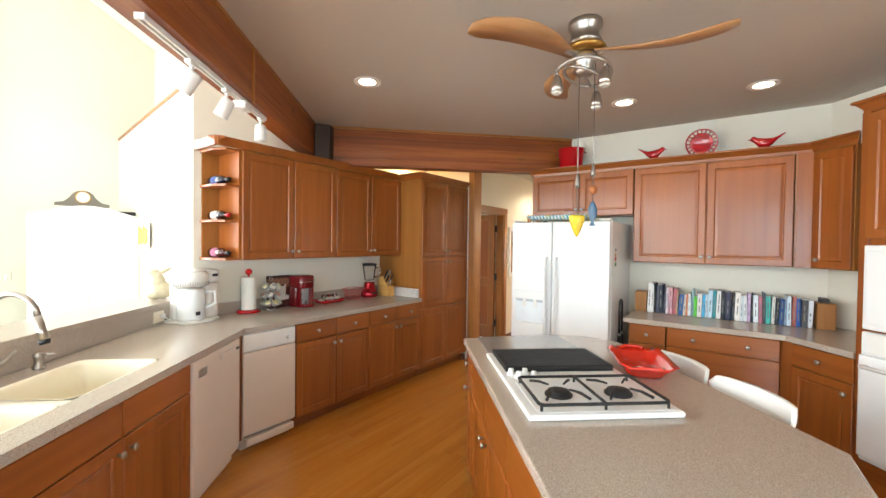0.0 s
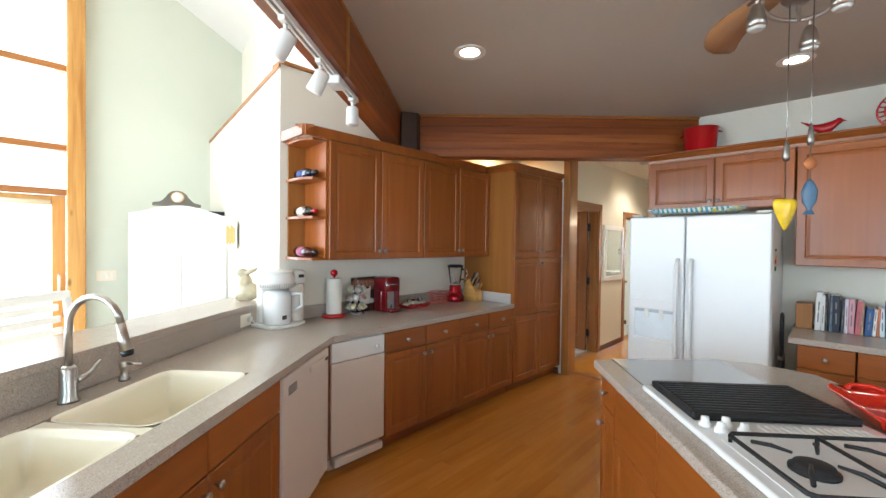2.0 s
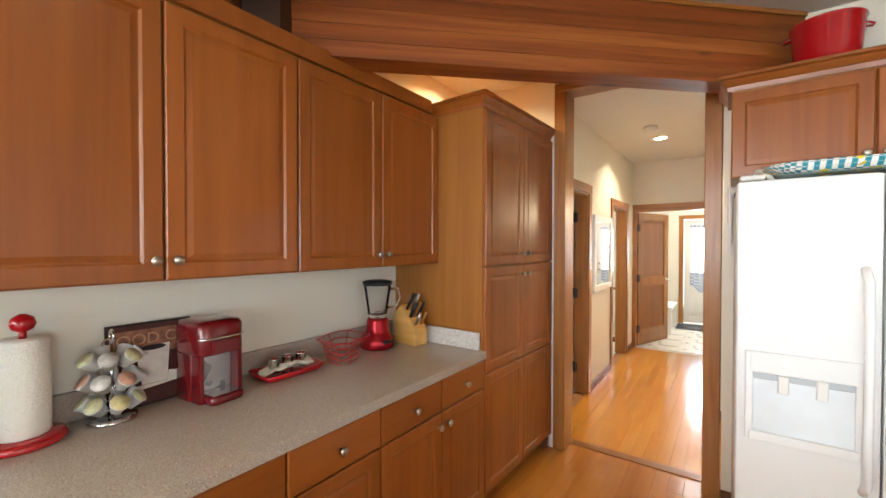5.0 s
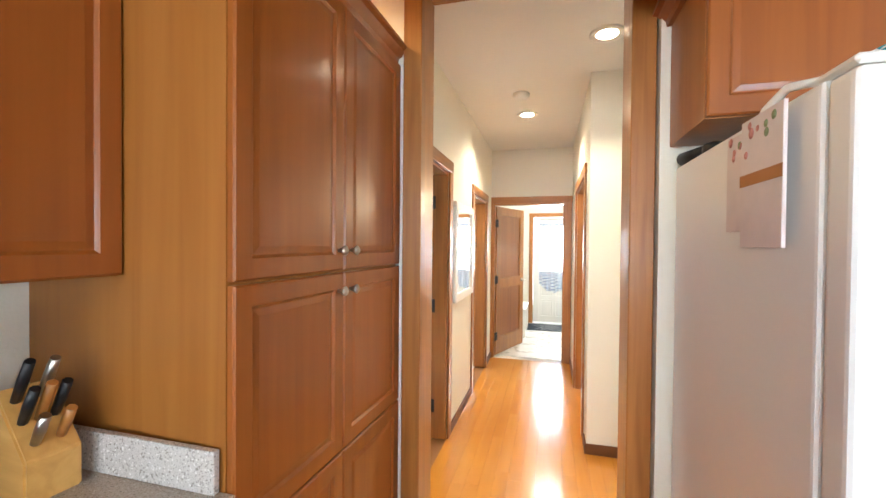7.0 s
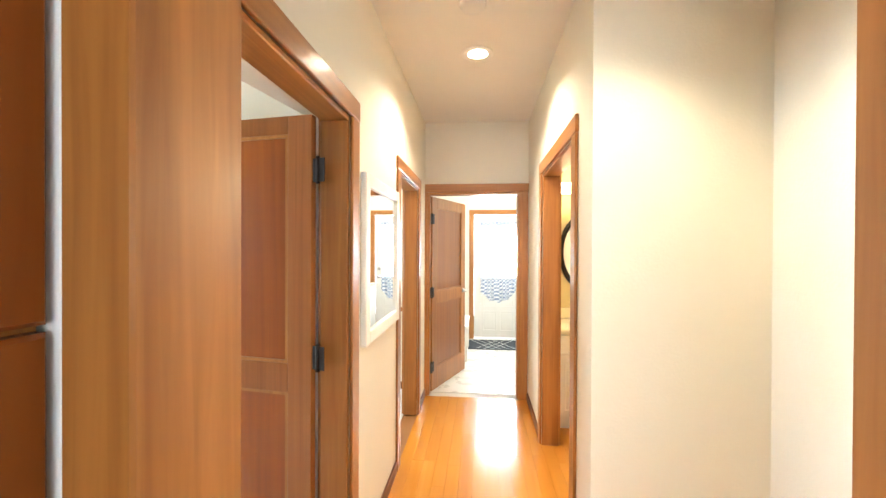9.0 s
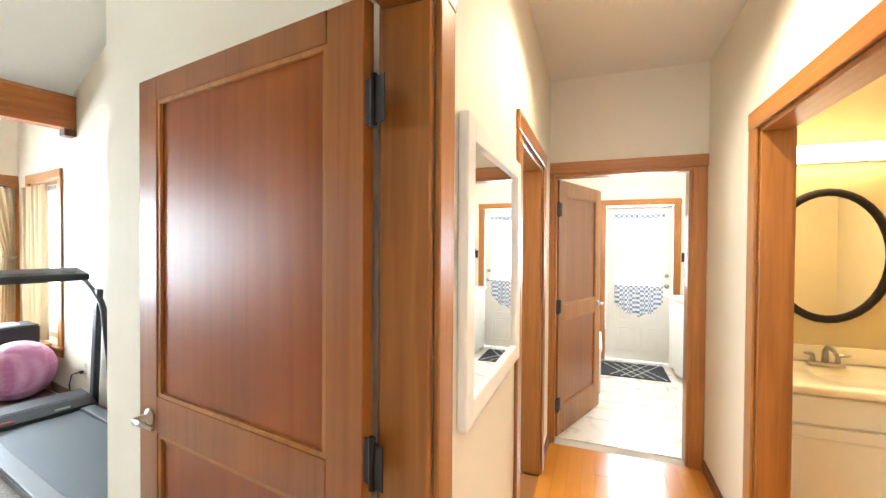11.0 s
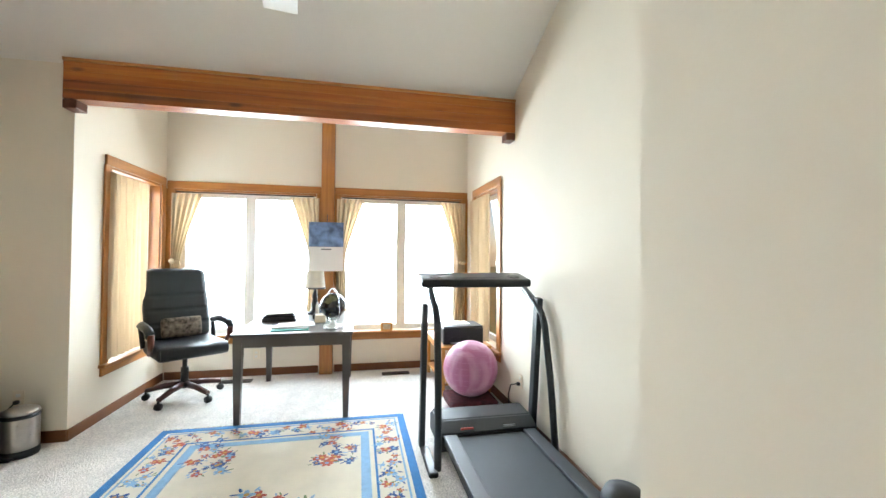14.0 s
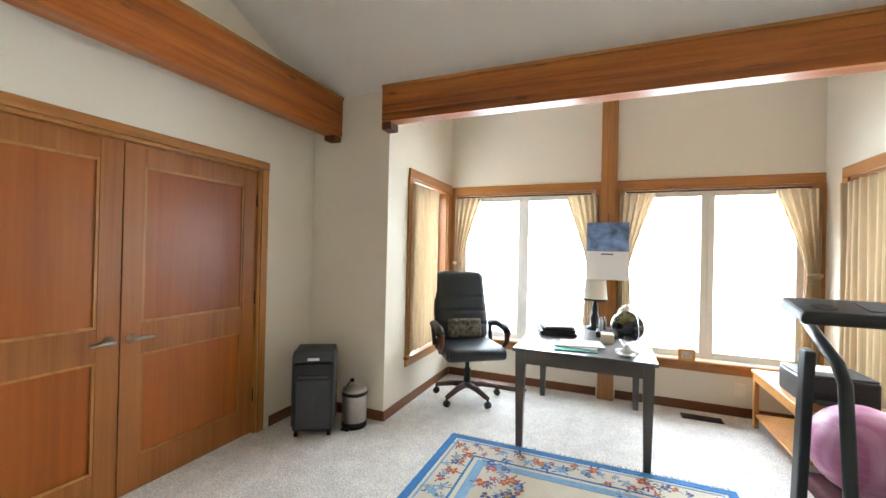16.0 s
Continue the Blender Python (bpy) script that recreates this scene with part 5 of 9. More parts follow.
for a, tilt in ((0.06, (0.02, 0.0, -1)), (0.555, (-0.36, -0.30, -0.88)), (0.905, (-0.42, -0.36, -0.83))):
    p = T0 + D * a
    hd = part("adapter", along_track(a - 0.035, a + 0.035, -0.014, 0.014, 2.346, 2.3655, 0.003), WHITE_P, tk)
    part("stem", tube(B(), [(p.x, p.y, 2.346), (p.x, p.y, 2.315)], 0.009, 8), WHITE_P, hd)
    v = Vector(tilt).normalized()
    c0 = Vector((p.x, p.y, 2.285))
    part("spot_head", tube(B(), [c0 - v * 0.036, c0 - v * 0.033, c0 - v * 0.024, c0 + v * 0.068, c0 + v * 0.072, c0 + v * 0.071, c0 + v * 0.055], [0.012, 0.026, 0.034, 0.037, 0.036, 0.032, 0.030], 20), WHITE_P, hd)
    part("bulb", tube(B(), [c0 + v * 0.0552, c0 + v * 0.060, c0 + v * 0.063], [0.0295, 0.024, 0.008], 16), LAMP_ON, hd)

# ceiling fan over the island
FN = Vector((-0.745, 2.31))
fan = thing("ceiling_fan", Matrix.Translation((FN.x, FN.y, 0)), "nickel ceiling fan with three curved maple blades and spiral spots", "ceiling fan")
part("canopy", lathe(B(), [(0.085, CZ - 0.001), (0.085, CZ - 0.03), (0.07, CZ - 0.05), (0.07, CZ - 0.09), (0.085, CZ - 0.10), (0.085, CZ - 0.12)], seg=24), STEEL, fan)
part("motor_ring", lathe(B(), [(0.06, CZ - 0.12), (0.105, CZ - 0.135), (0.11, CZ - 0.15), (0.06, CZ - 0.165)], seg=24), BRASS, fan)
part("motor", lathe(B(), [(0.06, CZ - 0.165), (0.065, CZ - 0.20), (0.045, CZ - 0.225), (0.05, CZ - 0.26), (0.03, CZ - 0.285), (0, CZ - 0.287)], seg=20), STEEL, fan)
BLADE = wood("fan_blade_maple", rgb("94683e"), rgb("aa7c50"), rgb("b98d60"), "x", 14, 0.4, 0.1, 0.04)
def blade(bm, L=0.60):
    n = 14
    top, bot = [], []
    for i in range(n + 1):
        s = i / n
        x = 0.06 + L * s
        sweep = 0.13 * math.sin(s * 2.4) - 0.02
        half = 0.022 + 0.054 * math.sin(min(1, s * 1.25) * math.pi * 0.62) * (1 if s < 0.86 else max(0.25, 1 - ((s - 0.86) / 0.14) ** 2 * 0.8))
        z = CZ - 0.165 + 0.005 * s
        tw = 0.30 * (1 - s * 0.6)
        row = [(x, sweep + half, z + tw * half), (x, sweep - half, z - tw * half)]
        top.append([bm.verts.new((p[0], p[1], p[2] + 0.004)) for p in row])
        bot.append([bm.verts.new((p[0], p[1], p[2] - 0.004)) for p in row])
    for a, b in zip(range(n), range(1, n + 1)):
        bm.faces.new((top[a][0], top[b][0], top[b][1], top[a][1]))
        bm.faces.new((bot[a][1], bot[b][1], bot[b][0], bot[a][0]))
        bm.faces.new((top[a][0], bot[a][0], bot[b][0], top[b][0]))
        bm.faces.new((top[a][1], top[b][1], bot[b][1], bot[a][1]))
    for i in (0, n):
        bm.faces.new((top[i][0], top[i][1], bot[i][1], bot[i][0]))
    bmesh.ops.recalc_face_normals(bm, faces=bm.faces[:])
    for f in bm.faces:
        f.smooth = True
    return bm
for a in (1, 114, 230):
    b_ = part("blade", blade(B()), BLADE, fan)
    b_.matrix_basis = Matrix.Rotation(radians(a), 4, "Z")
    part("blade_arm", box(B(), 0.04, -0.025, CZ - 0.172, 0.12, 0.025, CZ - 0.164, 0.003), STEEL, b_)
sp = []
for k in range(34):
    a = radians(-150 + k * 15.0)
    r = 0.155 - 0.0022 * k
    sp.append((r * math.cos(a), r * math.sin(a), CZ - 0.27 + 0.03 * math.sin(k * 0.33)))
part("spiral_rail", tube(B(), sp, 0.009, 8), STEEL, fan)
part("rail_stem", tube(B(), [(0, 0, CZ - 0.28), sp[16]], 0.008, 8), STEEL, fan)
for k in (1, 8, 15):
    p = Vector(sp[k])
    h_ = part("spot_joint", tube(B(), [p, p + Vector((0, 0, -0.03))], 0.007, 8), STEEL, fan)
    q = p + Vector((0, 0, -0.03))
    part("spot_head", tube(B(), [q, q - Vector((0, 0, 0.015)), q - Vector((0, 0, 0.06)), q - Vector((0, 0, 0.085))], [0.012, 0.020, 0.031, 0.032], 16), STEEL, h_)
    part("spot_glass", tube(B(), [q - Vector((0, 0, 0.0852)), q - Vector((0, 0, 0.095))], [0.028, 0.02], 14), plain("frosted_glass", rgb("cfccc4"), 0.3), h_)
# pull chains with small ornaments
CHAIN = plain("chain_metal", rgb("8d8880"), 0.35, 0.9)
def pull_chain(x, y, z1, z0, name, label):
    t = thing(name, Matrix.Translation((x, y, 0)), label, "pull chain")
    part("chain", tube(B(), [(0, 0, z1), (0, 0, z0)], 0.0022, 6), CHAIN, t)
    return t
pc = pull_chain(FN.x - 0.02, FN.y - 0.02, CZ - 0.25, 1.70, "fan_pull_chain", "thin fan pull chain ending in a painted yellow clay fish")
part("weight", tube(B(), [(0, 0, 1.92), (0, 0, 1.90), (0, 0, 1.86), (0, 0, 1.845)], [0.003, 0.008, 0.012, 0.010], 10), CHAIN, pc)
YEL = plain("yellow_glazed_clay", rgb("d9b400"), 0.35, coat=0.4, vary=0.25, scale=30)
bm = shell([[(0.036 * math.cos(radians(a)), 0.012 * math.sin(radians(a)), z) for a in range(0, 360, 30)] for z in (1.70, )] + [[(r * math.cos(radians(a)), 0.35 * r * math.sin(radians(a)), z) for a in range(0, 360, 30)] for r, z in ((0.042, 1.69), (0.040, 1.67), (0.026, 1.63), (0.012, 1.60), (0.004, 1.585))])
_fish = part("clay_fish", bm, YEL, pc, "yellow painted clay fish pendant")
_fish.rotation_euler = (0, 0, radians(35))
pc2 = pull_chain(FN.x + 0.045, FN.y + 0.035, CZ - 0.20, 1.72, "light_pull_chain", "thin pull chain with a blue clay fish and orange disc")
part("weight", tube(B(), [(0, 0, 1.985), (0, 0, 1.96), (0, 0, 1.92), (0, 0, 1.905)], [0.003, 0.008, 0.012, 0.010], 10), CHAIN, pc2)
part("disc", lathe(B(), [(0, -0.004), (0.022, -0.004), (0.022, 0.004), (0, 0.004)], seg=16, m=Matrix.Translation((0, 0, 1.835)) @ Matrix.Rotation(radians(90), 4, "X") @ Matrix.Rotation(radians(40), 4, "Y")), plain("orange_clay", rgb("b06a3a"), 0.5), pc2, "orange clay disc")
part("clay_fish", shell([[(r * math.cos(radians(a)), 0.4 * r * math.sin(radians(a)), z) for a in range(0, 360, 30)] for r, z in ((0.003, 1.775), (0.012, 1.765), (0.024, 1.73), (0.02, 1.69), (0.006, 1.665), (0.018, 1.645))]), plain("blue_clay", rgb("3f5d75"), 0.4, vary=0.2, scale=30), pc2, "blue-grey clay fish")

# ---------------------------------------------------------------- bathroom and laundry
vn = thing("bathroom_vanity", WORLD, "white bathroom vanity with a cream moulded basin top", "vanity")
part("cabinet", box(B(), -1.86, 7.50, 0.09, -0.90, 7.995, 0.775), WHITE_F, vn)
part("toe_kick", box(B(), -1.86, 7.56, 0, -0.90, 7.99, 0.088), WHITE_F, vn)
MN = Matrix(((-1, 0, 0, 0), (0, -1, 0, 7.499), (0, 0, 1, 0), (0, 0, 0, 1)))
for x0, x1, k in ((-1.83, -1.385, -1.43), (-1.375, -0.93, -1.33)):
    d_ = part("door", merge(B(), panel_front(B(), -x1, 0.12, -x0, 0.62), MN), WHITE_F, vn)
    part("knob", lathe(B(), [(0.008, 0), (0.015, 0.02), (0, 0.024)], seg=10, m=Matrix.Translation((k, 7.478, 0.57)) @ Matrix.Rotation(radians(90), 4, "X")), BRASS, d_)
    part("drawer_panel", merge(B(), panel_front(B(), -x1, 0.63, -x0, 0.765, 0, SLAB), MN), WHITE_F, vn)
part("basin_top", shell([rounded(0.50, 0.27, 0.02, 0.776), rounded(0.505, 0.275, 0.02, 0.79), rounded(0.505, 0.275, 0.02, 0.81), rounded(0.50, 0.27, 0.02, 0.815), rounded(0.25, 0.18, 0.15, 0.815), rounded(0.23, 0.16, 0.14, 0.80), rounded(0.12, 0.08, 0.07, 0.71), rounded(0.03, 0.03, 0.029, 0.70)]), CREAM, vn).matrix_basis = Matrix.Translation((-1.37, 7.73, 0))
part("backsplash", box(B(), -1.86, 7.975, 0.816, -0.88, 7.998, 0.91, 0.004), CREAM, vn)
bf = thing("bathroom_faucet", Matrix.Translation((-1.48, 7.90, 0.816)), "brushed nickel two-handle bathroom faucet", "faucet")
part("base", box(B(), -0.08, -0.025, 0, 0.08, 0.025, 0.018, 0.006, 2), STEEL, bf)
part("spout", tube(B(), [(0, 0, 0.015), (0, 0, 0.08), (0, -0.03, 0.11), (0, -0.09, 0.10), (0, -0.11, 0.085)], [0.016, 0.014, 0.013, 0.011, 0.010], 10), STEEL, bf)
for s in (-1, 1):
    part("handle", tube(B(), [(s * 0.055, 0, 0.018), (s * 0.055, 0, 0.055), (s * 0.06, -0.005, 0.06), (s * 0.10, -0.02, 0.068)], [0.014, 0.011, 0.010, 0.006], 8), STEEL, bf)
om = thing("oval_mirror", Matrix.Translation((-1.445, 7.992, 1.42)), "oval mirror in a dark bronze frame over the vanity", "mirror")
part("frame", tube(B(), [(0.272 * math.cos(radians(a)), -0.012, 0.36 * math.sin(radians(a))) for a in range(0, 360, 10)], 0.022, 8, True), HINGE, om)
bm = B()
bm.faces.new([bm.verts.new((0.267 * math.cos(radians(a)), -0.010, 0.355 * math.sin(radians(a)))) for a in range(0, 360, 10)])
bm.faces.new([bm.verts.new((0.267 * math.cos(radians(a)), -0.004, 0.355 * math.sin(radians(a)))) for a in range(0, -360, -10)])
part("mirror_glass", bm, MIRROR, om)
vl = thing("vanity_lamp", WORLD, "frosted bar lamp glowing over the oval mirror", "wall lamp")
part("backplate", box(B(), -1.78, 7.965, 1.945, -1.16, 7.998, 2.045, 0.004), STEEL, vl)
part("shade", tube(B(), [(-1.77, 7.93, 1.99), (-1.765, 7.93, 1.99), (-1.175, 7.93, 1.99), (-1.17, 7.93, 1.99)], [0.02, 0.05, 0.05, 0.02], 16), VAN_ON, vl)
vt = thing("wall_vent", WORLD, "metal register in the vanity's toe kick", "vent")
bm = B()
for i in range(5):
    box(bm, -1.62, 7.550, 0.02 + i * 0.013, -1.40, 7.558, 0.027 + i * 0.013)
part("louvres", bm, STEEL, vt)
# laundry: glazed outside door with a checked half curtain
xd = thing("outside_door", WORLD, "white half-glazed outside door with blue checked curtains", "door")
dx0, dx1, dy = -2.545, -1.795, 10.66
for c in ((dx0, 0.02, dx0 + 0.11, 1.96), (dx1 - 0.11, 0.02, dx1, 1.96)):
    part("stile", box(B(), c[0], dy, c[1], c[2], dy + 0.045, c[3], 0.002), WHITE_F, xd)
for z0, z1 in ((0.02, 0.93), (1.84, 1.96)):
    part("rail", box(B(), dx0 + 0.1105, dy + 0.0003, z0, dx1 - 0.1105, dy + 0.0447, z1, 0.001), WHITE_F, xd)
for x0, x1 in ((dx0 + 0.13, -2.19), (-2.15, dx1 - 0.13)):
    for z0, z1 in ((0.12, 0.44), (0.50, 0.84)):
        part("panel", merge(B(), panel_front(B(), -x1, z0, -x0, z1, 0, ((0, 0), (0, 0.004), (0.01, 0.006), (0.025, 0.001), (0.04, 0.004))), Matrix(((-1, 0, 0, 0), (0, -1, 0, dy - 0.0005), (0, 0, 1, 0), (0, 0, 0, 1)))), WHITE_F, xd)
gl = part("pane", box(B(), dx0 + 0.108, dy + 0.018, 0.928, dx1 - 0.108, dy + 0.024, 1.842), GLASS, xd)
gl.visible_shadow = False
part("door_handle", lathe(B(), [(0.025, 0), (0.012, 0.02), (0.026, 0.045), (0, 0.06)], seg=14, m=Matrix.Translation((dx1 - 0.06, dy, 0.97)) @ Matrix.Rotation(radians(90), 4, "X")), STEEL, xd)
part("deadbolt", lathe(B(), [(0.025, 0), (0.025, 0.015), (0, 0.02)], seg=14, m=Matrix.Translation((dx1 - 0.06, dy, 1.10)) @ Matrix.Rotation(radians(90), 4, "X")), STEEL, xd)
def check_mat():
    m, t, b = base_mat("blue_gingham", 0.9)
    tc = t.nodes.new("ShaderNodeTexCoord")
    ck_ = t.nodes.new("ShaderNodeTexChecker")
    ck_.inputs["Scale"].default_value = 34
    ck_.inputs["Color1"].default_value, ck_.inputs["Color2"].default_value = (*rgb("eceef2"), 1), (*rgb("7c93b6"), 1)
    t.links.new(tc.outputs["Object"], ck_.inputs["Vector"])
    t.links.new(ck_.outputs["Color"], b.inputs["Base Color"])
    return m
GING = check_mat()
def gathered(bm, p0, p1, z0, z1, folds, amp, y, low=None, n=60):
    """A gathered cloth between x = p0 and p1, with thickness."""
    g = []
    for side in (0, 1):
        rows = []
        for j in range(7):
            s = j / 6
            row = []
            for i in range(n + 1):
                u = i / n
                zz = z0 if low is None else z0 + low(u)
                row.append(bm.verts.new((p0 + (p1 - p0) * u, y + amp * math.sin(u * folds * 2 * math.pi) * (0.4 + 0.6 * (1 - s)) + side * 0.003, zz + (z1 - zz) * s)))
            rows.append(row)
        g.append(rows)
    for rows in g:
        for a, b in zip(rows, rows[1:]):
            for i in range(n):
                f = bm.faces.new((a[i], a[i + 1], b[i + 1], b[i]))
                f.smooth = True
    return bm
cu = thing("door_curtain", WORLD, "blue and white checked curtain valance and swag on the glazed door", "curtain")
part("valance", gathered(B(), dx0 + 0.09, dx1 - 0.09, 1.80, 1.87, 9, 0.010, dy - 0.02), GING, cu)
part("swag", gathered(B(), dx0 + 0.10, dx1 - 0.10, 0.57, 0.97, 7, 0.016, dy - 0.02, lambda u: 0.16 * abs(2 * u - 1) ** 2.2 + 0.03 * abs(math.sin(u * 12))), GING, cu)
part("rod", tube(B(), [(dx0 + 0.07, dy - 0.02, 1.87), (dx1 - 0.07, dy - 0.02, 1.87)], 0.006, 8), WHITE_F, cu)
for nme, c in (("trim_outside_door_a", (-2.625, 10.595, -2.55, 10.655, 0, 1.97)), ("trim_outside_door_b", (-1.79, 10.595, -1.715, 10.655, 0, 1.97))):
    struct(nme, box(B(), c[0], c[1], c[4], c[2], c[3], c[5], 0.003), TRIM)
struct("trim_outside_door_head", box(B(), -2.63, 10.594, 1.971, -1.71, 10.655, 2.045, 0.003), TRIM_X)
mt = thing("door_mat", WORLD, "dark grey door mat with a pale lattice pattern", "mat")
part("mat_base", box(B(), -2.62, 9.95, 0.002, -1.90, 10.52, 0.012, 0.003), plain("grey_mat", rgb("33373d"), 0.95, vary=0.1, bump=0.5), mt)
LAT = plain("pale_lattice", rgb("c8c9c6"), 0.95)
bm = B()
for k in range(-6, 12):
    for s in (1, -1):
        x0 = -2.62 + k * 0.115
        p0, p1 = Vector((x0, 9.96)), Vector((x0 + s * 0.33, 10.51))
        lo, hi = sorted((p0, p1), key=lambda q: q.x)
        if lo.x < -2.61 or hi.x > -1.91:
            continue
        d_ = (p1 - p0).normalized()
        q = Vector((-d_.y, d_.x)) * 0.006
        v = [bm.verts.new((*(p0 + q), 0.0135)), bm.verts.new((*(p0 - q), 0.0135)), bm.verts.new((*(p1 - q), 0.0135)), bm.verts.new((*(p1 + q), 0.0135))]
        bm.faces.new(v)
bmesh.ops.recalc_face_normals(bm, faces=bm.faces[:])
part("lattice", bm, LAT, mt)
lc = thing("laundry_cabinet", WORLD, "white base cabinet with a cream counter and clipped corner", "cabinet")
_lp = [(-1.21, 9.72), (-1.66, 9.72), (-1.80, 9.88), (-1.86, 10.40), (-1.21, 10.40)]
part("body", prism(B(), _lp[::-1], 0.08, 0.86), WHITE_F, lc)
part("plinth", prism(B(), [(-1.21, 9.77), (-1.64, 9.77), (-1.75, 9.91), (-1.80, 10.38), (-1.21, 10.38)][::-1], 0, 0.079), WHITE_F, lc)
part("countertop", prism(B(), [(-1.21, 9.69), (-1.675, 9.69), (-1.83, 9.865), (-1.89, 10.41), (-1.21, 10.41)][::-1], 0.861, 0.895, 0.006), CREAM, lc)
_lm = Matrix(((-1, 0, 0, 0), (0, -1, 0, 9.7195), (0, 0, 1, 0), (0, 0, 0, 1)))
part("door", merge(B(), panel_front(B(), 1.23, 0.10, 1.64, 0.66), _lm), WHITE_F, lc)
part("drawer", merge(B(), panel_front(B(), 1.23, 0.675, 1.64, 0.85, 0, SLAB), _lm), WHITE_F, lc)
wb = thing("laundry_bench", WORLD, "low white bench behind the laundry door", "bench")
part("top", box(B(), -2.88, 9.3, 0.42, -2.60, 10.1, 0.46, 0.006), WHITE_F, wb)
for y in (9.32, 10.05):
    part("side", box(B(), -2.87, y, 0.0, -2.61, y + 0.03, 0.42), WHITE_F, wb)
hk = thing("house_plaque", Matrix.Translation((-1.58, 10.612, 1.36)), "small house-shaped black and white wall plaque", "wall plaque")
part("plaque", prism(B(), [(-0.09, -0.06), (0.09, -0.06), (0.09, 0.05), (0, 0.12), (-0.09, 0.05)], 0, 0.012), BLACK, hk).matrix_basis = Matrix.Rotation(radians(90), 4, "X")
part("plaque_face", prism(B(), [(-0.07, -0.045), (0.07, -0.045), (0.07, 0.04), (0, 0.095), (-0.07, 0.04)], 0.0125, 0.015), WHITE_F, hk).matrix_basis = Matrix.Rotation(radians(90), 4, "X")
# only a sill strip on the solid wall, for an unseen window
wn = thing("bedroom_window", WORLD, "timber sill strip of an unseen window on the bedroom wall", "window")
part("frame", box(B(), -5.325, 7.28, 0.75, -5.30, 8.22, 0.80), TRIM_Y, wn)
baseboard("baseboard_bedroom", -5.3, 8.285, -3.12, 8.299)
struct("trim_chair_rail", box(B(), -5.3, 8.284, 0.80, -3.12, 8.299, 0.84), TRIM_X)

# ---------------------------------------------------------------- plain bright distance outside the windows
OUT = glow("overcast_distance", (0.93, 0.97, 1.0), 2.4)
def outside(name, m, w, h):
    bm = box(B(), -w / 2, -0.01, 0, w / 2, 0.01, h)
    return struct(name, bm, OUT, m)
outside("backdrop_office_west", OFF @ Matrix.Translation((-10.6, 4.9, -0.2)) @ Matrix.Rotation(radians(90), 4, "Z"), 5.2, 3.4)
outside("backdrop_office_south", OFF @ Matrix.Translation((-9.1, 2.55, -0.2)) @ Matrix.Rotation(radians(14), 4, "Z"), 2.2, 3.4)
outside("backdrop_office_north", OFF @ Matrix.Translation((-8.6, 7.7, -0.2)), 3.0, 3.4)
outside("backdrop_great_west", Matrix.Translation((-8.0, -1.4, -0.2)) @ Matrix.Rotation(radians(90), 4, "Z"), 6.0, 5.6)
outside("backdrop_great_south", Matrix.Translation((-3.2, -5.6, -0.2)), 7.0, 4.6)
outside("backdrop_south_east", Matrix.Translation((2.6, -5.9, -0.2)), 4.4, 4.6)
outside("backdrop_laundry", Matrix.Translation((-2.17, 11.6, 0.2)), 2.4, 2.4)
outside("backdrop_east", Matrix.Translation((4.2, 0.4, 0.0)) @ Matrix.Rotation(radians(90), 4, "Z"), 4.0, 3.0)

# ---------------------------------------------------------------- great room
gp = thing("timber_post", WORLD, "knotty pine corner post beside the great room's tall window", "post")
part("post", box(B(), -6.63, 0.585, 0, -6.50, 0.735, 4.9, 0.006), PINE, gp)
gw = struct("window_great", box(B(), -6.72, -3.0, 0.05, -6.62, 0.585, 0.11), TRIM_Y)
for z in (2.02, 2.50, 3.36, 4.16):
    part("transom", box(B(), -6.72, -3.0, z - 0.035, -6.60, 0.585, z + 0.035, 0.004), TRIM_Y, gw)
for y in (-3.0, -2.1, -1.2, -0.3):
    part("mullion", box(B(), -6.72, y - 0.035, 0.11, -6.61, y + 0.035, 4.12, 0.004), TRIM, gw)
gd = thing("patio_door", WORLD, "oak-framed glazed patio door with a white lever", "door")
for y0, y1 in ((-0.262, -0.16), (0.47, 0.58)):
    part("stile", box(B(), -6.69, y0, 0.12, -6.635, y1, 1.98, 0.003), PINE, gd)
for z0, z1 in ((0.12, 0.30), (1.88, 1.98)):
    part("rail", box(B(), -6.69, -0.1595, z0, -6.635, 0.4695, z1, 0.003), PINE, gd)
part("door_handle", tube(B(), [(-6.63, 0.525, 0.95), (-6.59, 0.525, 0.98), (-6.59, 0.525, 1.10), (-6.63, 0.525, 1.13)], 0.012, 8), WHITE_P, gd)
part("roller_blind", tube(B(), [(-6.62, -0.15, 1.90), (-6.62, 0.46, 1.90)], 0.03, 10), SHEER, gd)
am = thing("armoire", Matrix.Translation((-5.85, 1.02, 0)) @ Matrix.Rotation(radians(-8), 4, "Z"), "white painted armoire with an arched top in the great room", "armoire")
part("body", box(B(), -0.30, 0.0, 0.06, 0.25, 0.88, 1.78, 0.006), WHITE_F, am)
pts = [(0.88 * i / 12, 1.782 + 0.10 * math.sin(math.pi * i / 12) ** 1.4) for i in range(13)]
bm = prism(B(), [(0, 1.781)] + pts + [(0.88, 1.781)], 0, 0.53)
part("arched_cornice", bm, WHITE_F, am).matrix_basis = Matrix(((0, 0, 1, -0.29), (1, 0, 0, 0), (0, 1, 0, 0), (0, 0, 0, 1)))
for y0, y1 in ((0.02, 0.437), (0.443, 0.86)):
    part("door", merge(B(), panel_front(B(), y0, 0.12, y1, 1.74), Matrix(((0, 1, 0, 0.251), (1, 0, 0, 0), (0, 0, 1, 0), (0, 0, 0, 1)))), WHITE_F, am)
part("plinth", box(B(), -0.28, 0.02, 0, 0.24, 0.86, 0.06), WHITE_F, am)
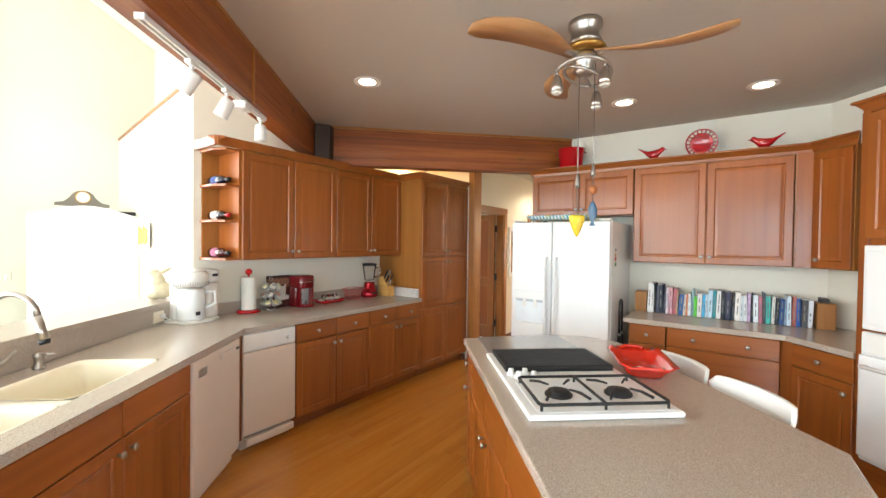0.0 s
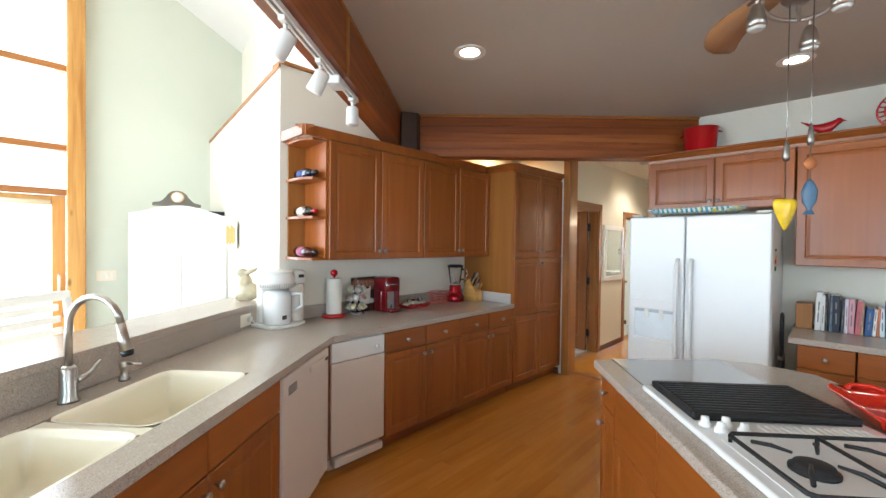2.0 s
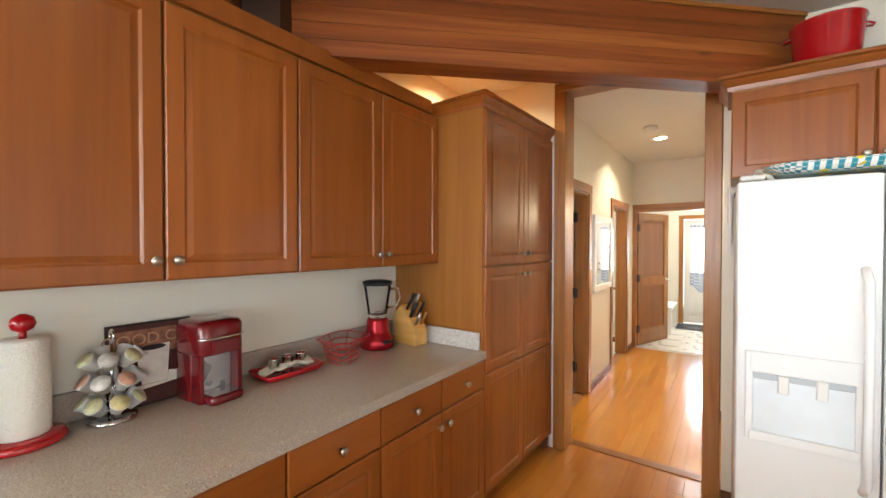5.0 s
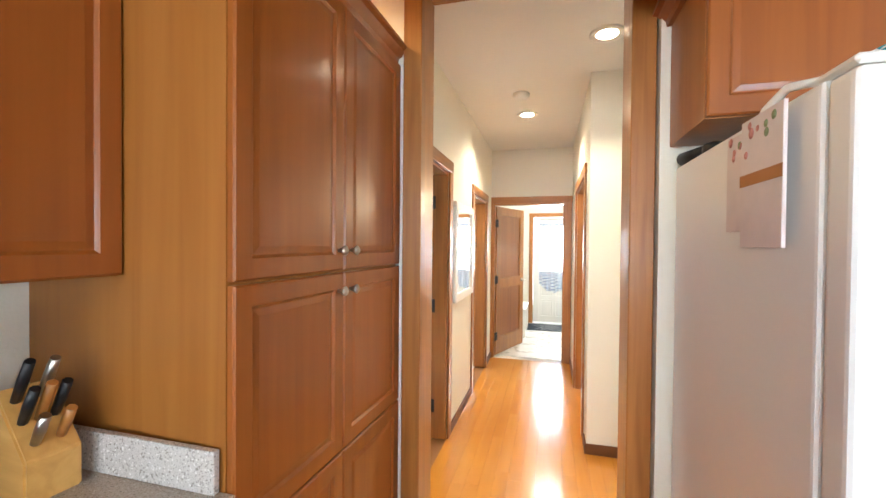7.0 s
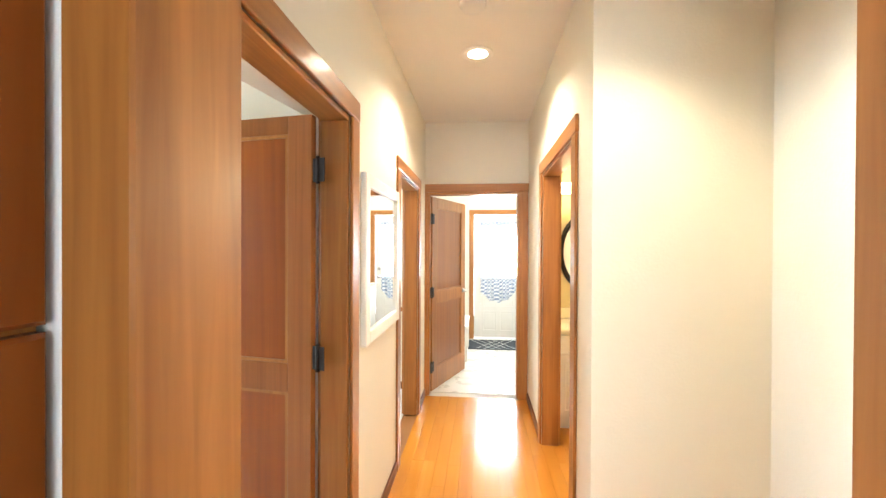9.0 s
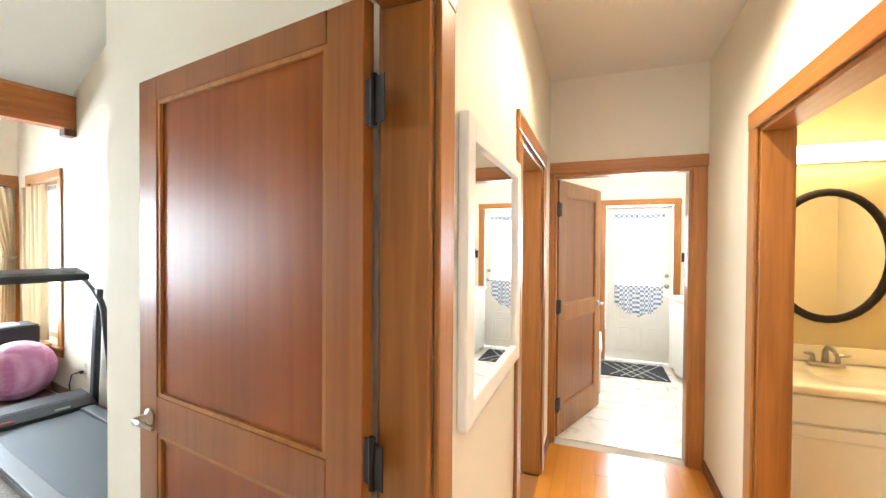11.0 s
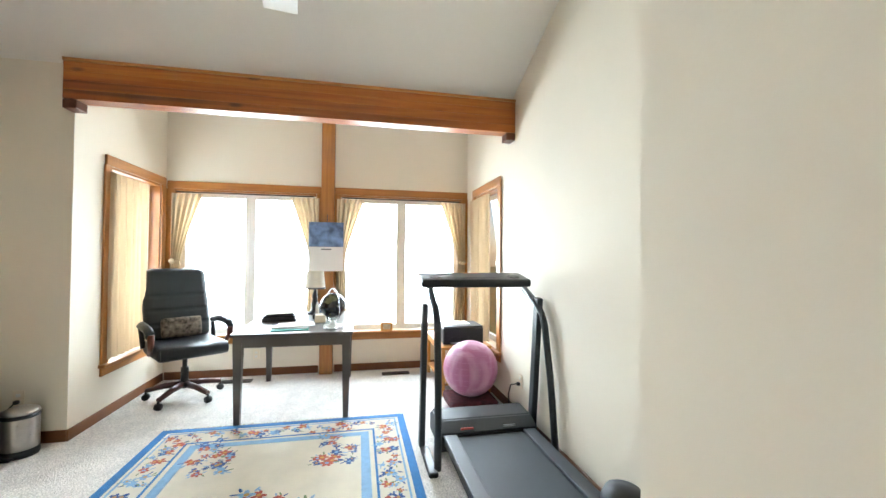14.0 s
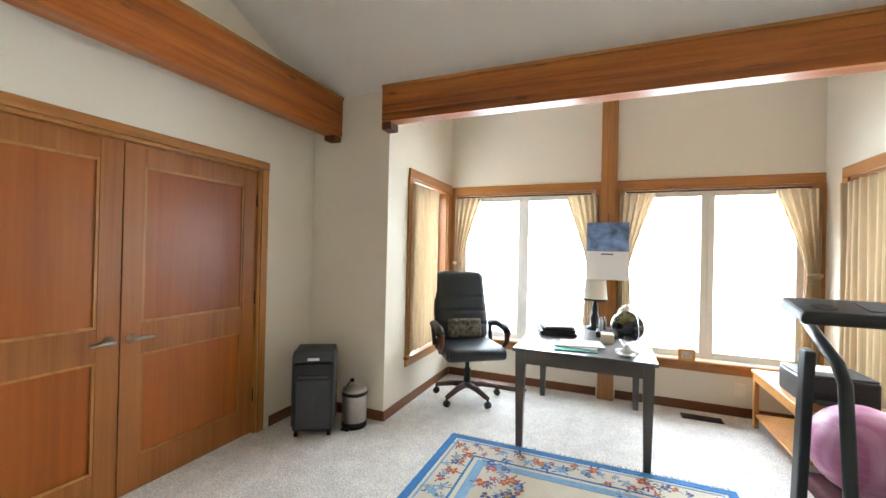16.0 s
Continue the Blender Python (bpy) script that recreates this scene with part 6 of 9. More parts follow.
# a solid charcoal strip draws the dark gap beside the armoire
part("dark_edge", box(B(), -0.28, 0.881, 0.08, 0.24, 0.889, 1.77), DGREY, am, "charcoal strip in place of the dark gap at the armoire's side")
mc = thing("mantel_clock", Matrix.Translation((-5.78, 1.43, 1.885)) @ Matrix.Rotation(radians(-8), 4, "Z"), "grey tambour mantel clock with a white dial on the armoire", "clock")
pr = [(-0.22, 0), (0.22, 0), (0.22, 0.03), (0.15, 0.04), (0.10, 0.09), (0.085, 0.13), (0.045, 0.16), (0, 0.168), (-0.045, 0.16), (-0.085, 0.13), (-0.10, 0.09), (-0.15, 0.04), (-0.22, 0.03)]
part("case", prism(B(), pr, -0.05, 0.05, 0.004), plain("grey_brown_wood", rgb("6d665c"), 0.5), mc).matrix_basis = Matrix(((0, 0, 1, 0), (1, 0, 0, 0), (0, 1, 0, 0), (0, 0, 0, 1)))
part("dial", lathe(B(), [(0.055, 0), (0.055, 0.006), (0, 0.008)], seg=24, m=Matrix.Translation((0.0505, 0, 0.095)) @ Matrix.Rotation(radians(90), 4, "Y")), WHITE_F, mc)
part("bezel", tube(B(), [(0.054, 0.06 * math.cos(radians(a)), 0.095 + 0.06 * math.sin(radians(a))) for a in range(0, 360, 20)], 0.006, 6, True), BRASS, mc)
bx = thing("black_box", Matrix.Translation((-5.72, 1.74, 1.80)), "flat black box beside the mantel clock", "box")
part("case", box(B(), -0.09, -0.12, 0, 0.09, 0.12, 0.045, 0.004), BLACK, bx)
ws2 = thing("wall_sign", Matrix.Translation((-5.1, 1.765, 1.58)) @ Matrix.Rotation(radians(-7.3), 4, "Z"), "small pale wooden word sign on the white wall", "sign")
bm = B()
for i in range(6):
    box(bm, -0.22 + i * 0.07, -0.012, -0.10 + 0.02 * (i % 2), -0.18 + i * 0.07, 0.0, 0.10 - 0.015 * (i % 3), 0.003)
part("letters", bm, plain("pale_wood_letters", rgb("c9a45e"), 0.6), ws2)
part("frame", box(B(), -0.26, 0.0005, -0.14, 0.22, 0.006, 0.14), WHITE_F, ws2)
# white slatted chair at the far side of the bar
wc = thing("garden_chair", Matrix.Translation((*(A0 + D * 0.52 - E * 1.26), 0)) @ Matrix.Rotation(radians(129.8), 4, "Z") @ Matrix.Diagonal((1, 1, 0.935, 1)), "white slatted high-back chair beyond the bar", "chair")
for x in (-0.26, 0.26):
    part("back_post", tube(B(), [(x, 0.26, 0.0), (x, 0.24, 0.6), (x * 1.05, 0.30, 1.24)], [0.018, 0.022, 0.02], 8), WHITE_F, wc)
    part("leg", tube(B(), [(x, -0.24, 0.0), (x, -0.22, 0.62)], 0.02, 8), WHITE_F, wc)
for i in range(6):
    z = 0.78 + i * 0.075
    part("back_slat", box(B(), -0.255, 0.262 + 0.014 * i, z, 0.255, 0.280 + 0.014 * i, z + 0.045, 0.005), WHITE_F, wc)
part("top_rail", box(B(), -0.29, 0.29, 1.225, 0.29, 0.325, 1.285, 0.012, 2), WHITE_F, wc)
part("seat", box(B(), -0.27, -0.25, 0.62, 0.27, 0.26, 0.655, 0.01, 2), WHITE_F, wc)
rb = thing("rabbit_statue", Matrix.Translation((-3.765, 1.462, 1.0715)) @ Matrix.Rotation(radians(146), 4, "Z") @ Matrix.Diagonal((0.95, 0.92, 0.92, 1)), "cream stone rabbit figurine sitting on the bar ledge", "figurine")
bm = B()
for c, r in (((0, 0, 0.075), (0.055, 0.075, 0.075)), ((0, 0.03, 0.15), (0.045, 0.05, 0.07)), ((0, 0.055, 0.225), (0.034, 0.045, 0.036)), ((0.028, 0.06, 0.03), (0.022, 0.05, 0.03)), ((-0.028, 0.06, 0.03), (0.022, 0.05, 0.03)), ((0, -0.075, 0.05), (0.022, 0.022, 0.022))):
    tmp = bmesh.new()
    bmesh.ops.create_uvsphere(tmp, u_segments=14, v_segments=9, radius=1)
    for f in tmp.faces:
        f.smooth = True
    merge(bm, tmp, Matrix.Translation(c) @ Matrix.Diagonal((*r, 1)))
for x_ in (-0.020, 0.020):
    tmp = bmesh.new()
    bmesh.ops.create_uvsphere(tmp, u_segments=14, v_segments=9, radius=1)
    for f in tmp.faces:
        f.smooth = True
    merge(bm, tmp, Matrix.Translation((x_, -0.005, 0.238)) @ Matrix.Rotation(radians(-28), 4, "X") @ Matrix.Diagonal((0.013, 0.062, 0.018, 1)))
part("body", bm, plain("cream_stone", rgb("bdb295"), 0.7, vary=0.1, scale=20, bump=0.4, bump_scale=80), rb)
_rm = bpy.data.objects[rb.children[0].name].modifiers.new("cast", "REMESH")
_rm.mode, _rm.voxel_size, _rm.use_smooth_shade = "VOXEL", 0.006, True

struct("wall_loft_side", prism(B(), [(-3.80, 2.02), (-6.75, 2.40), (-6.75, 2.52), (-3.80, 2.14)], 2.84, 4.5), WALL)
struct("wall_loft_end", box(B(), -3.92, 2.02, 2.84, -3.80, 4.0, 4.5), WALL)


# ---------------------------------------------------------------- office (all in its own frame)
beam("ceiling_beam", (-7.20, 3.205), (-7.20, 6.625), 2.48, 2.75, 0.13, BEAM, -1, "knotty glued timber beam across the mouth of the window bay", OFF)
beam("ceiling_beam", (-7.335, 2.72), (-3.2, 2.72), 2.43, 2.755, 0.13, BEAM, 1, "knotty glued timber beam along the closet wall", OFF)
DKW = plain("dark_beam_shoe", rgb("5a2f16"), 0.5)
for y0, y1 in ((3.201, 3.29), (6.545, 6.629)):
    sh = thing("beam_hanger", OFF, "dark wooden bracket under the beam's end", "bracket", "beam brackets")
    part("bracket", box(B(), -7.325, y0, 2.415, -7.205, y1, 2.478, 0.004), DKW, sh)
sh = thing("beam_hanger", OFF, "dark wooden bracket under the beam's end", "bracket", "beam brackets")
part("bracket", box(B(), -7.337, 2.60, 2.385, -7.24, 2.71, 2.428, 0.004), DKW, sh)
baseo = lambda n, a, b, c, d: baseboard(n, a, b, c, d, OFF, 0.085)
baseo("baseboard_closet_wall", -7.33, 2.421, -6.86, 2.434)
baseo("baseboard_office_west", -7.339, 2.436, -7.327, 3.20)
baseo("baseboard_bay_south", -8.78, 3.201, -7.327, 3.214)
baseo("baseboard_bay_west", -8.799, 3.216, -8.787, 4.83)
baseo("baseboard_bay_west_b", -8.799, 5.01, -8.787, 6.61)
baseo("baseboard_office_north", -8.78, 6.616, -4.76, 6.629)
baseo("baseboard_door_block", -4.75, 5.946, -3.20, 5.959)
# bay post
bp_ = thing("timber_post", OFF, "knotty fir post between the two bay windows", "post")
part("post", box(B(), -8.798, 4.845, 0.0, -8.70, 4.995, 3.055, 0.004), TRIM, bp_)


def bay_window(name, m, w, z0, z1, sashes, label_sash="white vinyl sash"):
    """A window in a wall on the frame m: x along the wall, y into the room, opening 0..w by z0..z1."""
    c = struct(name, box(B(), -0.075, 0.001, z1, w + 0.075, 0.022, z1 + 0.085, 0.003), TRIM_X, m)
    for x0, x1 in ((-0.085, 0.002), (w - 0.002, w + 0.085)):
        part("casing", box(B(), x0, 0.0005, z0, x1, 0.02, z1 - 0.0005, 0.003), TRIM, c)
    part("window_sill", box(B(), -0.10, -0.10, z0 - 0.03, w + 0.10, 0.05, z0 - 0.001, 0.006), TRIM_X, c)
    part("apron", box(B(), -0.085, 0.0005, z0 - 0.10, w + 0.085, 0.018, z0 - 0.031, 0.003), TRIM_X, c)
    for x0, x1 in ((0.0, 0.02), (w - 0.02, w)):
        part("jamb", box(B(), x0, -0.10, z0, x1, 0.0, z1 - 0.021), TRIM, c)
    part("head_jamb", box(B(), 0.0, -0.10, z1 - 0.02, w, 0.0, z1 - 0.0005), TRIM_X, c)
    sw = (w - 0.04) / sashes
    for i in range(sashes):
        a, b = 0.02 + i * sw, 0.02 + (i + 1) * sw
        fm = part("window_frame", box(B(), a, -0.14, z0, a + 0.055, -0.10, z1 - 0.021, 0.003), WHITE_P, c)
        part("stile", box(B(), b - 0.055, -0.14, z0, b, -0.10, z1 - 0.021, 0.003), WHITE_P, fm)
        part("rail", box(B(), a + 0.0555, -0.14, z0, b - 0.0555, -0.10, z0 + 0.06, 0.003), WHITE_P, fm)
        part("rail", box(B(), a + 0.0555, -0.14, z1 - 0.075, b - 0.0555, -0.10, z1 - 0.021, 0.003), WHITE_P, fm)
        p_ = part("pane", box(B(), a + 0.05, -0.123, z0 + 0.055, b - 0.05, -0.119, z1 - 0.07), GLASS, fm)
        p_.visible_shadow = False
    return c


def wframe(x, y, out):
    return OFF @ run((x, y), out)
# x of run() on the west wall goes towards -y
bay_window("window_1", wframe(-8.80, 4.79, (1, 0)), 1.50, 0.47, 2.10, 2)
bay_window("window_2", wframe(-8.80, 6.55, (1, 0)), 1.50, 0.47, 2.10, 2)
# side windows: y = 3.20 wall faces +y, y = 6.63 wall faces -y
bay_window("window_3", wframe(-8.68, 3.20, (0, 1)), 0.90, 0.46, 2.12, 1)
bay_window("window_4", wframe(-7.62, 6.63, (0, -1)), 0.80, 0.46, 2.08, 1)


def curtain(m, w, z0, z1, label, tie=None, lean=0, folds=7, mat=None, group="office curtains"):
    """A hanging panel on the frame m; tied at the height tie it narrows to one side."""
    c = thing("curtain", m, label, "curtain", group)
    bm = bmesh.new()
    n, rows = folds * 8, 22
    grid = [[], []]
    for side in (0, 1):
        for j in range(rows + 1):
            s = j / rows
            z = z1 + (z0 - z1) * s
            k, cx = 1.0, 0.0
            if tie:
                d_ = (z - tie) / (z1 - tie) if z > tie else (tie - z) / (tie - z0)
                k = 0.28 + (0.72 * min(1, abs(d_)) ** 1.15 if z > tie else 0.14 * min(1, abs(d_)) ** 0.6)
                cx = lean * (1 - k) * w * 0.5
            row = []
            for i in range(n + 1):
                u = i / n - 0.5
                fold = math.sin(u * folds * 2 * math.pi) + 0.4 * math.sin(u * folds * 4.7 + s * 2)
                row.append(bm.verts.new((cx + u * w * k, 0.02 * (0.7 + 0.3 * k) * fold + side * 0.002, z)))
            grid[side].append(row)
    for rws in grid:
        for a, b in zip(rws, rws[1:]):
            for i in range(n):
                f = bm.faces.new((a[i], a[i + 1], b[i + 1], b[i]))
                f.smooth = True
    part("cloth", bm, mat or FABRIC, c)
    if tie:
        t_ = part("tieback", tube(B(), [(lean * 0.37 * w + 0.16 * w * math.cos(radians(a)) * 0.9, 0.045 * math.sin(radians(a)) + 0.004, tie + 0.01 * math.sin(radians(a))) for a in range(0, 360, 30)], 0.012, 6, True), FABRIC, c)
        part("rosette", lathe(B(), [(0.03, 0), (0.03, 0.012), (0, 0.02)], (0, 0, 0), 10, Matrix.Translation((lean * 0.37 * w, 0.052, tie)) @ Matrix.Rotation(radians(-90), 4, "X")), FABRIC, t_)
    return c


CL = "sheer beige curtain tied back beside the bay window"
def wx(y):
    return OFF @ run((-8.755, y), (1, 0))
for y, lean in ((3.43, 1), (4.66, -1), (5.18, 1), (6.43, -1)):
    curtain(wx(y), 0.32, 0.52, 2.045, CL, 1.30, lean, 5)
for y in (4.04, 5.80):
    rd = thing("curtain_rod", wx(y), "thin bronze curtain rod over the bay window", "curtain rod", "curtain rods")
    part("rod", tube(B(), [(-0.72, 0.0, 2.06), (0.72, 0.0, 2.06)], 0.008, 8), HINGE, rd)
curtain(OFF @ run((-8.02, 3.245), (0, 1)), 0.60, 0.50, 2.06, "beige curtain hanging straight over the bay's side window", None, 0, 7)
curtain(OFF @ run((-8.12, 6.585), (0, -1)), 0.62, 0.50, 2.03, "beige curtain hanging straight over the bay's side window", None, 0, 7)

# closet
_t = framed_opening("trim_closet", "x", 0, -6.74, -4.86, 2.045, 2.42, 2.30, w=0.06, m=OFF, mat_h=TRIM_X)
for x, rot, hx, lbl in ((-6.715, 0, 0.86, "reddish fir two-panel closet door, closed"), (-4.885, 180, 0.86, "reddish fir two-panel closet door, closed")):
    y0 = 2.36
    mm = OFF @ Matrix.Translation((x, y0 if rot == 0 else y0 + 0.035, 0)) @ Matrix.Rotation(radians(rot), 4, "Z")
    _cd = panel_door("closet_door", mm, 0.912, 2.02, lbl, DOOR, hx, ((0.20, 0.80), (0.98, 1.90)), True, (), 0.90, DOOR_RED)
    _cd["group"] = "closet doors"
for z in (0.3, 1.05, 1.8):
    hg = thing("closet_hinge", OFF, "dark bronze hinge on the closet jamb", "hinge", "closet hinges")
    part("knuckle", tube(B(), [(-6.722, 2.40, z - 0.05), (-6.722, 2.40, z + 0.05)], 0.009, 8), HINGE, hg)

# rug
RUGC = plain("rug_field_wool", rgb("d6cdb9"), 0.95, vary=0.06, bump=0.5, bump_scale=300)
RUGB = plain("rug_blue_wool", rgb("2f6ea8"), 0.95, vary=0.12, scale=20, bump=0.5, bump_scale=300)
RUGL = plain("rug_pale_blue_wool", rgb("7fa3c4"), 0.95, vary=0.12, scale=30, bump=0.5, bump_scale=300)
RUGR = plain("rug_rose_wool", rgb("a8523f"), 0.95, vary=0.15)
RUGN = plain("rug_navy_wool", rgb("324f83"), 0.95, vary=0.15)
RUGT = plain("rug_gold_wool", rgb("bf8f45"), 0.95, vary=0.15)
RUGG = plain("rug_leaf_wool", rgb("6d7f5a"), 0.95, vary=0.15)
RX0, RX1, RY0, RY1 = -7.36, -4.62, 3.82, 5.67
rug = thing("area_rug", OFF, "cream wool rug with blue borders and floral sprays on the carpet", "rug")
def border(i0, i1, z0, z1):
    bm = B()
    for c in ((RX0 + i0, RY0 + i0, RX1 - i0, RY0 + i1), (RX0 + i0, RY1 - i1, RX1 - i0, RY1 - i0), (RX0 + i0, RY0 + i1, RX0 + i1, RY1 - i1), (RX1 - i1, RY0 + i1, RX1 - i0, RY1 - i1)):
        box(bm, c[0], c[1], z0, c[2], c[3], z1)
    return bm
part("field", box(B(), RX0 + 0.02, RY0 + 0.02, 0.001, RX1 - 0.02, RY1 - 0.02, 0.012, 0.003), RUGC, rug)
part("outer_border", border(0.0, 0.055, 0.001, 0.0145), RUGB, rug)
part("inner_border", border(0.30, 0.36, 0.0122, 0.0142), RUGL, rug)
part("inner_line", border(0.255, 0.27, 0.0122, 0.0140), RUGB, rug)
part("outer_line", border(0.075, 0.088, 0.0122, 0.0140), RUGL, rug)
rng = random.Random(7)
def petal(bm, x, y, r, a, q=0.5, z=0.0143):
    pts = [(x + r * math.cos(t) * math.cos(a) - q * r * math.sin(t) * math.sin(a), y + r * math.cos(t) * math.sin(a) + q * r * math.sin(t) * math.cos(a), z) for t in (2 * math.pi * k / 8 for k in range(8))]
    bm.faces.new([bm.verts.new(p) for p in pts])
LAY = {k: B() for k in ("rose", "navy", "gold", "leaf", "pale")}
def flower(x, y, s):
    n = rng.choice((5, 6, 7))
    ck_ = rng.choice(("rose", "navy", "rose", "pale"))
    for i in range(n):
        a = 2 * math.pi * i / n + rng.random()
        petal(LAY[ck_], x + s * 0.55 * math.cos(a), y + s * 0.55 * math.sin(a), s * 0.5, a, 0.6, 0.0143 + 0.0001 * rng.random())
    petal(LAY["gold" if rng.random() < 0.6 else "pale"], x, y, s * 0.32, 0, 1.0, 0.0150)
    for i in range(rng.choice((3, 4, 5))):
        a = rng.random() * 6.283
        petal(LAY[rng.choice(("navy", "leaf", "pale", "navy"))], x + s * 1.35 * math.cos(a), y + s * 1.35 * math.sin(a), s * 0.5, a + rng.uniform(-0.5, 0.5), 0.32, 0.01425 + 0.0001 * rng.random())
def along(i0):
    out = []
    x = RX0 + i0 + 0.05
    while x < RX1 - i0 - 0.04:
        out += [(x, RY0 + i0), (x, RY1 - i0)]
        x += 0.135
    y = RY0 + i0 + 0.12
    while y < RY1 - i0 - 0.1:
        out += [(RX0 + i0, y), (RX1 - i0, y)]
        y += 0.135
    return out
for x, y in along(0.13) + along(0.17) + along(0.215):
    flower(x + rng.uniform(-0.04, 0.04), y + rng.uniform(-0.02, 0.02), rng.uniform(0.022, 0.042))
for cx, cy in ((RX0 + 0.52, RY0 + 0.52), (RX0 + 0.52, RY1 - 0.52), (RX1 - 0.52, RY0 + 0.52), (RX1 - 0.52, RY1 - 0.52)):
    for i in range(20):
        flower(cx + rng.uniform(-0.22, 0.22), cy + rng.uniform(-0.13, 0.13), rng.uniform(0.024, 0.046))
mx_, my_ = (RX0 + RX1) / 2, (RY0 + RY1) / 2
for i in range(34):
    a, r = rng.random() * 6.283, 0.34 * math.sqrt(rng.random())
    flower(mx_ + 1.2 * r * math.cos(a), my_ + r * math.sin(a), rng.uniform(0.035, 0.06))
for k, mt_ in (("rose", RUGR), ("navy", RUGN), ("gold", RUGT), ("leaf", RUGG), ("pale", RUGL)):
    tagged(part(k + "_petals", LAY[k], mt_, rug), kind="stuff")
fb = B()
y = RY0 + 0.02
while y < RY1 - 0.02:
    tube(fb, [(RX0 - 0.002, y, 0.008), (RX0 - 0.03 - 0.02 * rng.random(), y + rng.uniform(-0.012, 0.012), 0.004)], 0.0035, 4)
    y += 0.016
tagged(part("fringe", fb, plain("rug_fringe", rgb("b09a74"), 0.95), rug), kind="stuff")

# desk
dk = thing("desk", OFF, "dark grey-brown wooden table desk with tapered legs", "desk")
X0, X1, Y0, Y1 = -8.62, -7.34, 4.28, 5.24
part("top", box(B(), X0, Y0, 0.715, X1, Y1, 0.74, 0.004, 2), DESK_M, dk)
for c in ((X0 + 0.05, Y0 + 0.03, X1 - 0.05, Y0 + 0.05), (X0 + 0.05, Y1 - 0.05, X1 - 0.05, Y1 - 0.03), (X0 + 0.03, Y0 + 0.05, X0 + 0.05, Y1 - 0.05), (X1 - 0.05, Y0 + 0.05, X1 - 0.03, Y1 - 0.05)):
    part("apron", box(B(), c[0], c[1], 0.625, c[2], c[3], 0.714), DESK_M, dk)
for x in (X0 + 0.055, X1 - 0.055):
    for y in (Y0 + 0.055, Y1 - 0.055):
        bm = bmesh.new()
        v = []
        for z, h in ((0.0, 0.022), (0.62, 0.034), (0.714, 0.034)):
            v.append([bm.verts.new((x + sx * h, y + sy * h, z)) for sx, sy in ((-1, -1), (1, -1), (1, 1), (-1, 1))])
        for a, b in zip(v, v[1:]):
            for i in range(4):
                bm.faces.new((a[i], a[(i + 1) % 4], b[(i + 1) % 4], b[i]))
        bm.faces.new(v[0][::-1])
        bm.faces.new(v[-1])
        part("leg", bm, DESK_M, dk)
DT = 0.741
dl = thing("desk_lamp", OFF @ Matrix.Translation((-8.42, 4.82, DT)) @ Matrix.Scale(1.25, 4), "small table lamp with white drum shade and dark turned base", "table lamp")
part("base", lathe(B(), [(0.06, 0), (0.06, 0.015), (0.03, 0.03), (0.035, 0.08), (0.02, 0.12), (0.025, 0.16), (0.012, 0.20), (0.008, 0.24)], seg=18), BLACK, dl)
part("shade", lathe(B(), [(0.088, 0.22), (0.085, 0.23), (0.072, 0.37), (0.070, 0.37), (0.083, 0.228)], seg=24), plain("lampshade_linen", rgb("e2ddcf"), 0.9), dl)
part("shade_trim", lathe(B(), [(0.0895, 0.218), (0.0895, 0.232), (0.087, 0.232), (0.087, 0.218)], seg=24), BLACK, dl)
gb = thing("desk_globe", OFF @ Matrix.Translation((-7.58, 5.06, DT)) @ Matrix.Scale(1.15, 4), "black globe in a clear acrylic ring stand on the desk", "globe")
part("stand", lathe(B(), [(0.07, 0), (0.07, 0.012), (0.03, 0.02), (0.012, 0.05), (0, 0.05)], seg=20), WHITE_P, gb)
bm = bmesh.new()
bmesh.ops.create_uvsphere(bm, u_segments=28, v_segments=18, radius=0.098)
bmesh.ops.translate(bm, verts=bm.verts[:], vec=(0, 0, 0.165))
for f in bm.faces:
    f.smooth = True
def globe_mat():
    m, t, b = base_mat("globe_black", 0.2, 0, 0.4)
    tc = t.nodes.new("ShaderNodeTexCoord")
    n = t.nodes.new("ShaderNodeTexNoise")
    n.inputs["Scale"].default_value, n.inputs["Detail"].default_value = 11, 6
    r = t.nodes.new("ShaderNodeValToRGB")
    e = r.color_ramp.elements
    e[0].position, e[0].color, e[1].position, e[1].color = 0.55, (*rgb("14181f"), 1), 0.58, (*rgb("7d7a55"), 1)
    t.links.new(tc.outputs["Object"], n.inputs["Vector"])
    t.links.new(n.outputs["Fac"], r.inputs["Fac"])
    t.links.new(r.outputs["Color"], b.inputs["Base Color"])
    return m
part("ball", bm, globe_mat(), gb)
part("ring", tube(B(), [(0.125 * math.cos(radians(a)), 0.06 * math.cos(radians(a)), 0.165 + 0.13 * math.sin(radians(a))) for a in range(0, 360, 12)], 0.0055, 8, True), glassy("acrylic_ring", (0.9, 0.94, 0.95), 0.05, 1.3), gb)
lp = thing("laptop_stack", OFF @ Matrix.Translation((-8.12, 4.52, DT)) @ Matrix.Rotation(radians(8), 4, "Z"), "splayed pile of closed laptops and dark folders on the desk", "laptop stack")
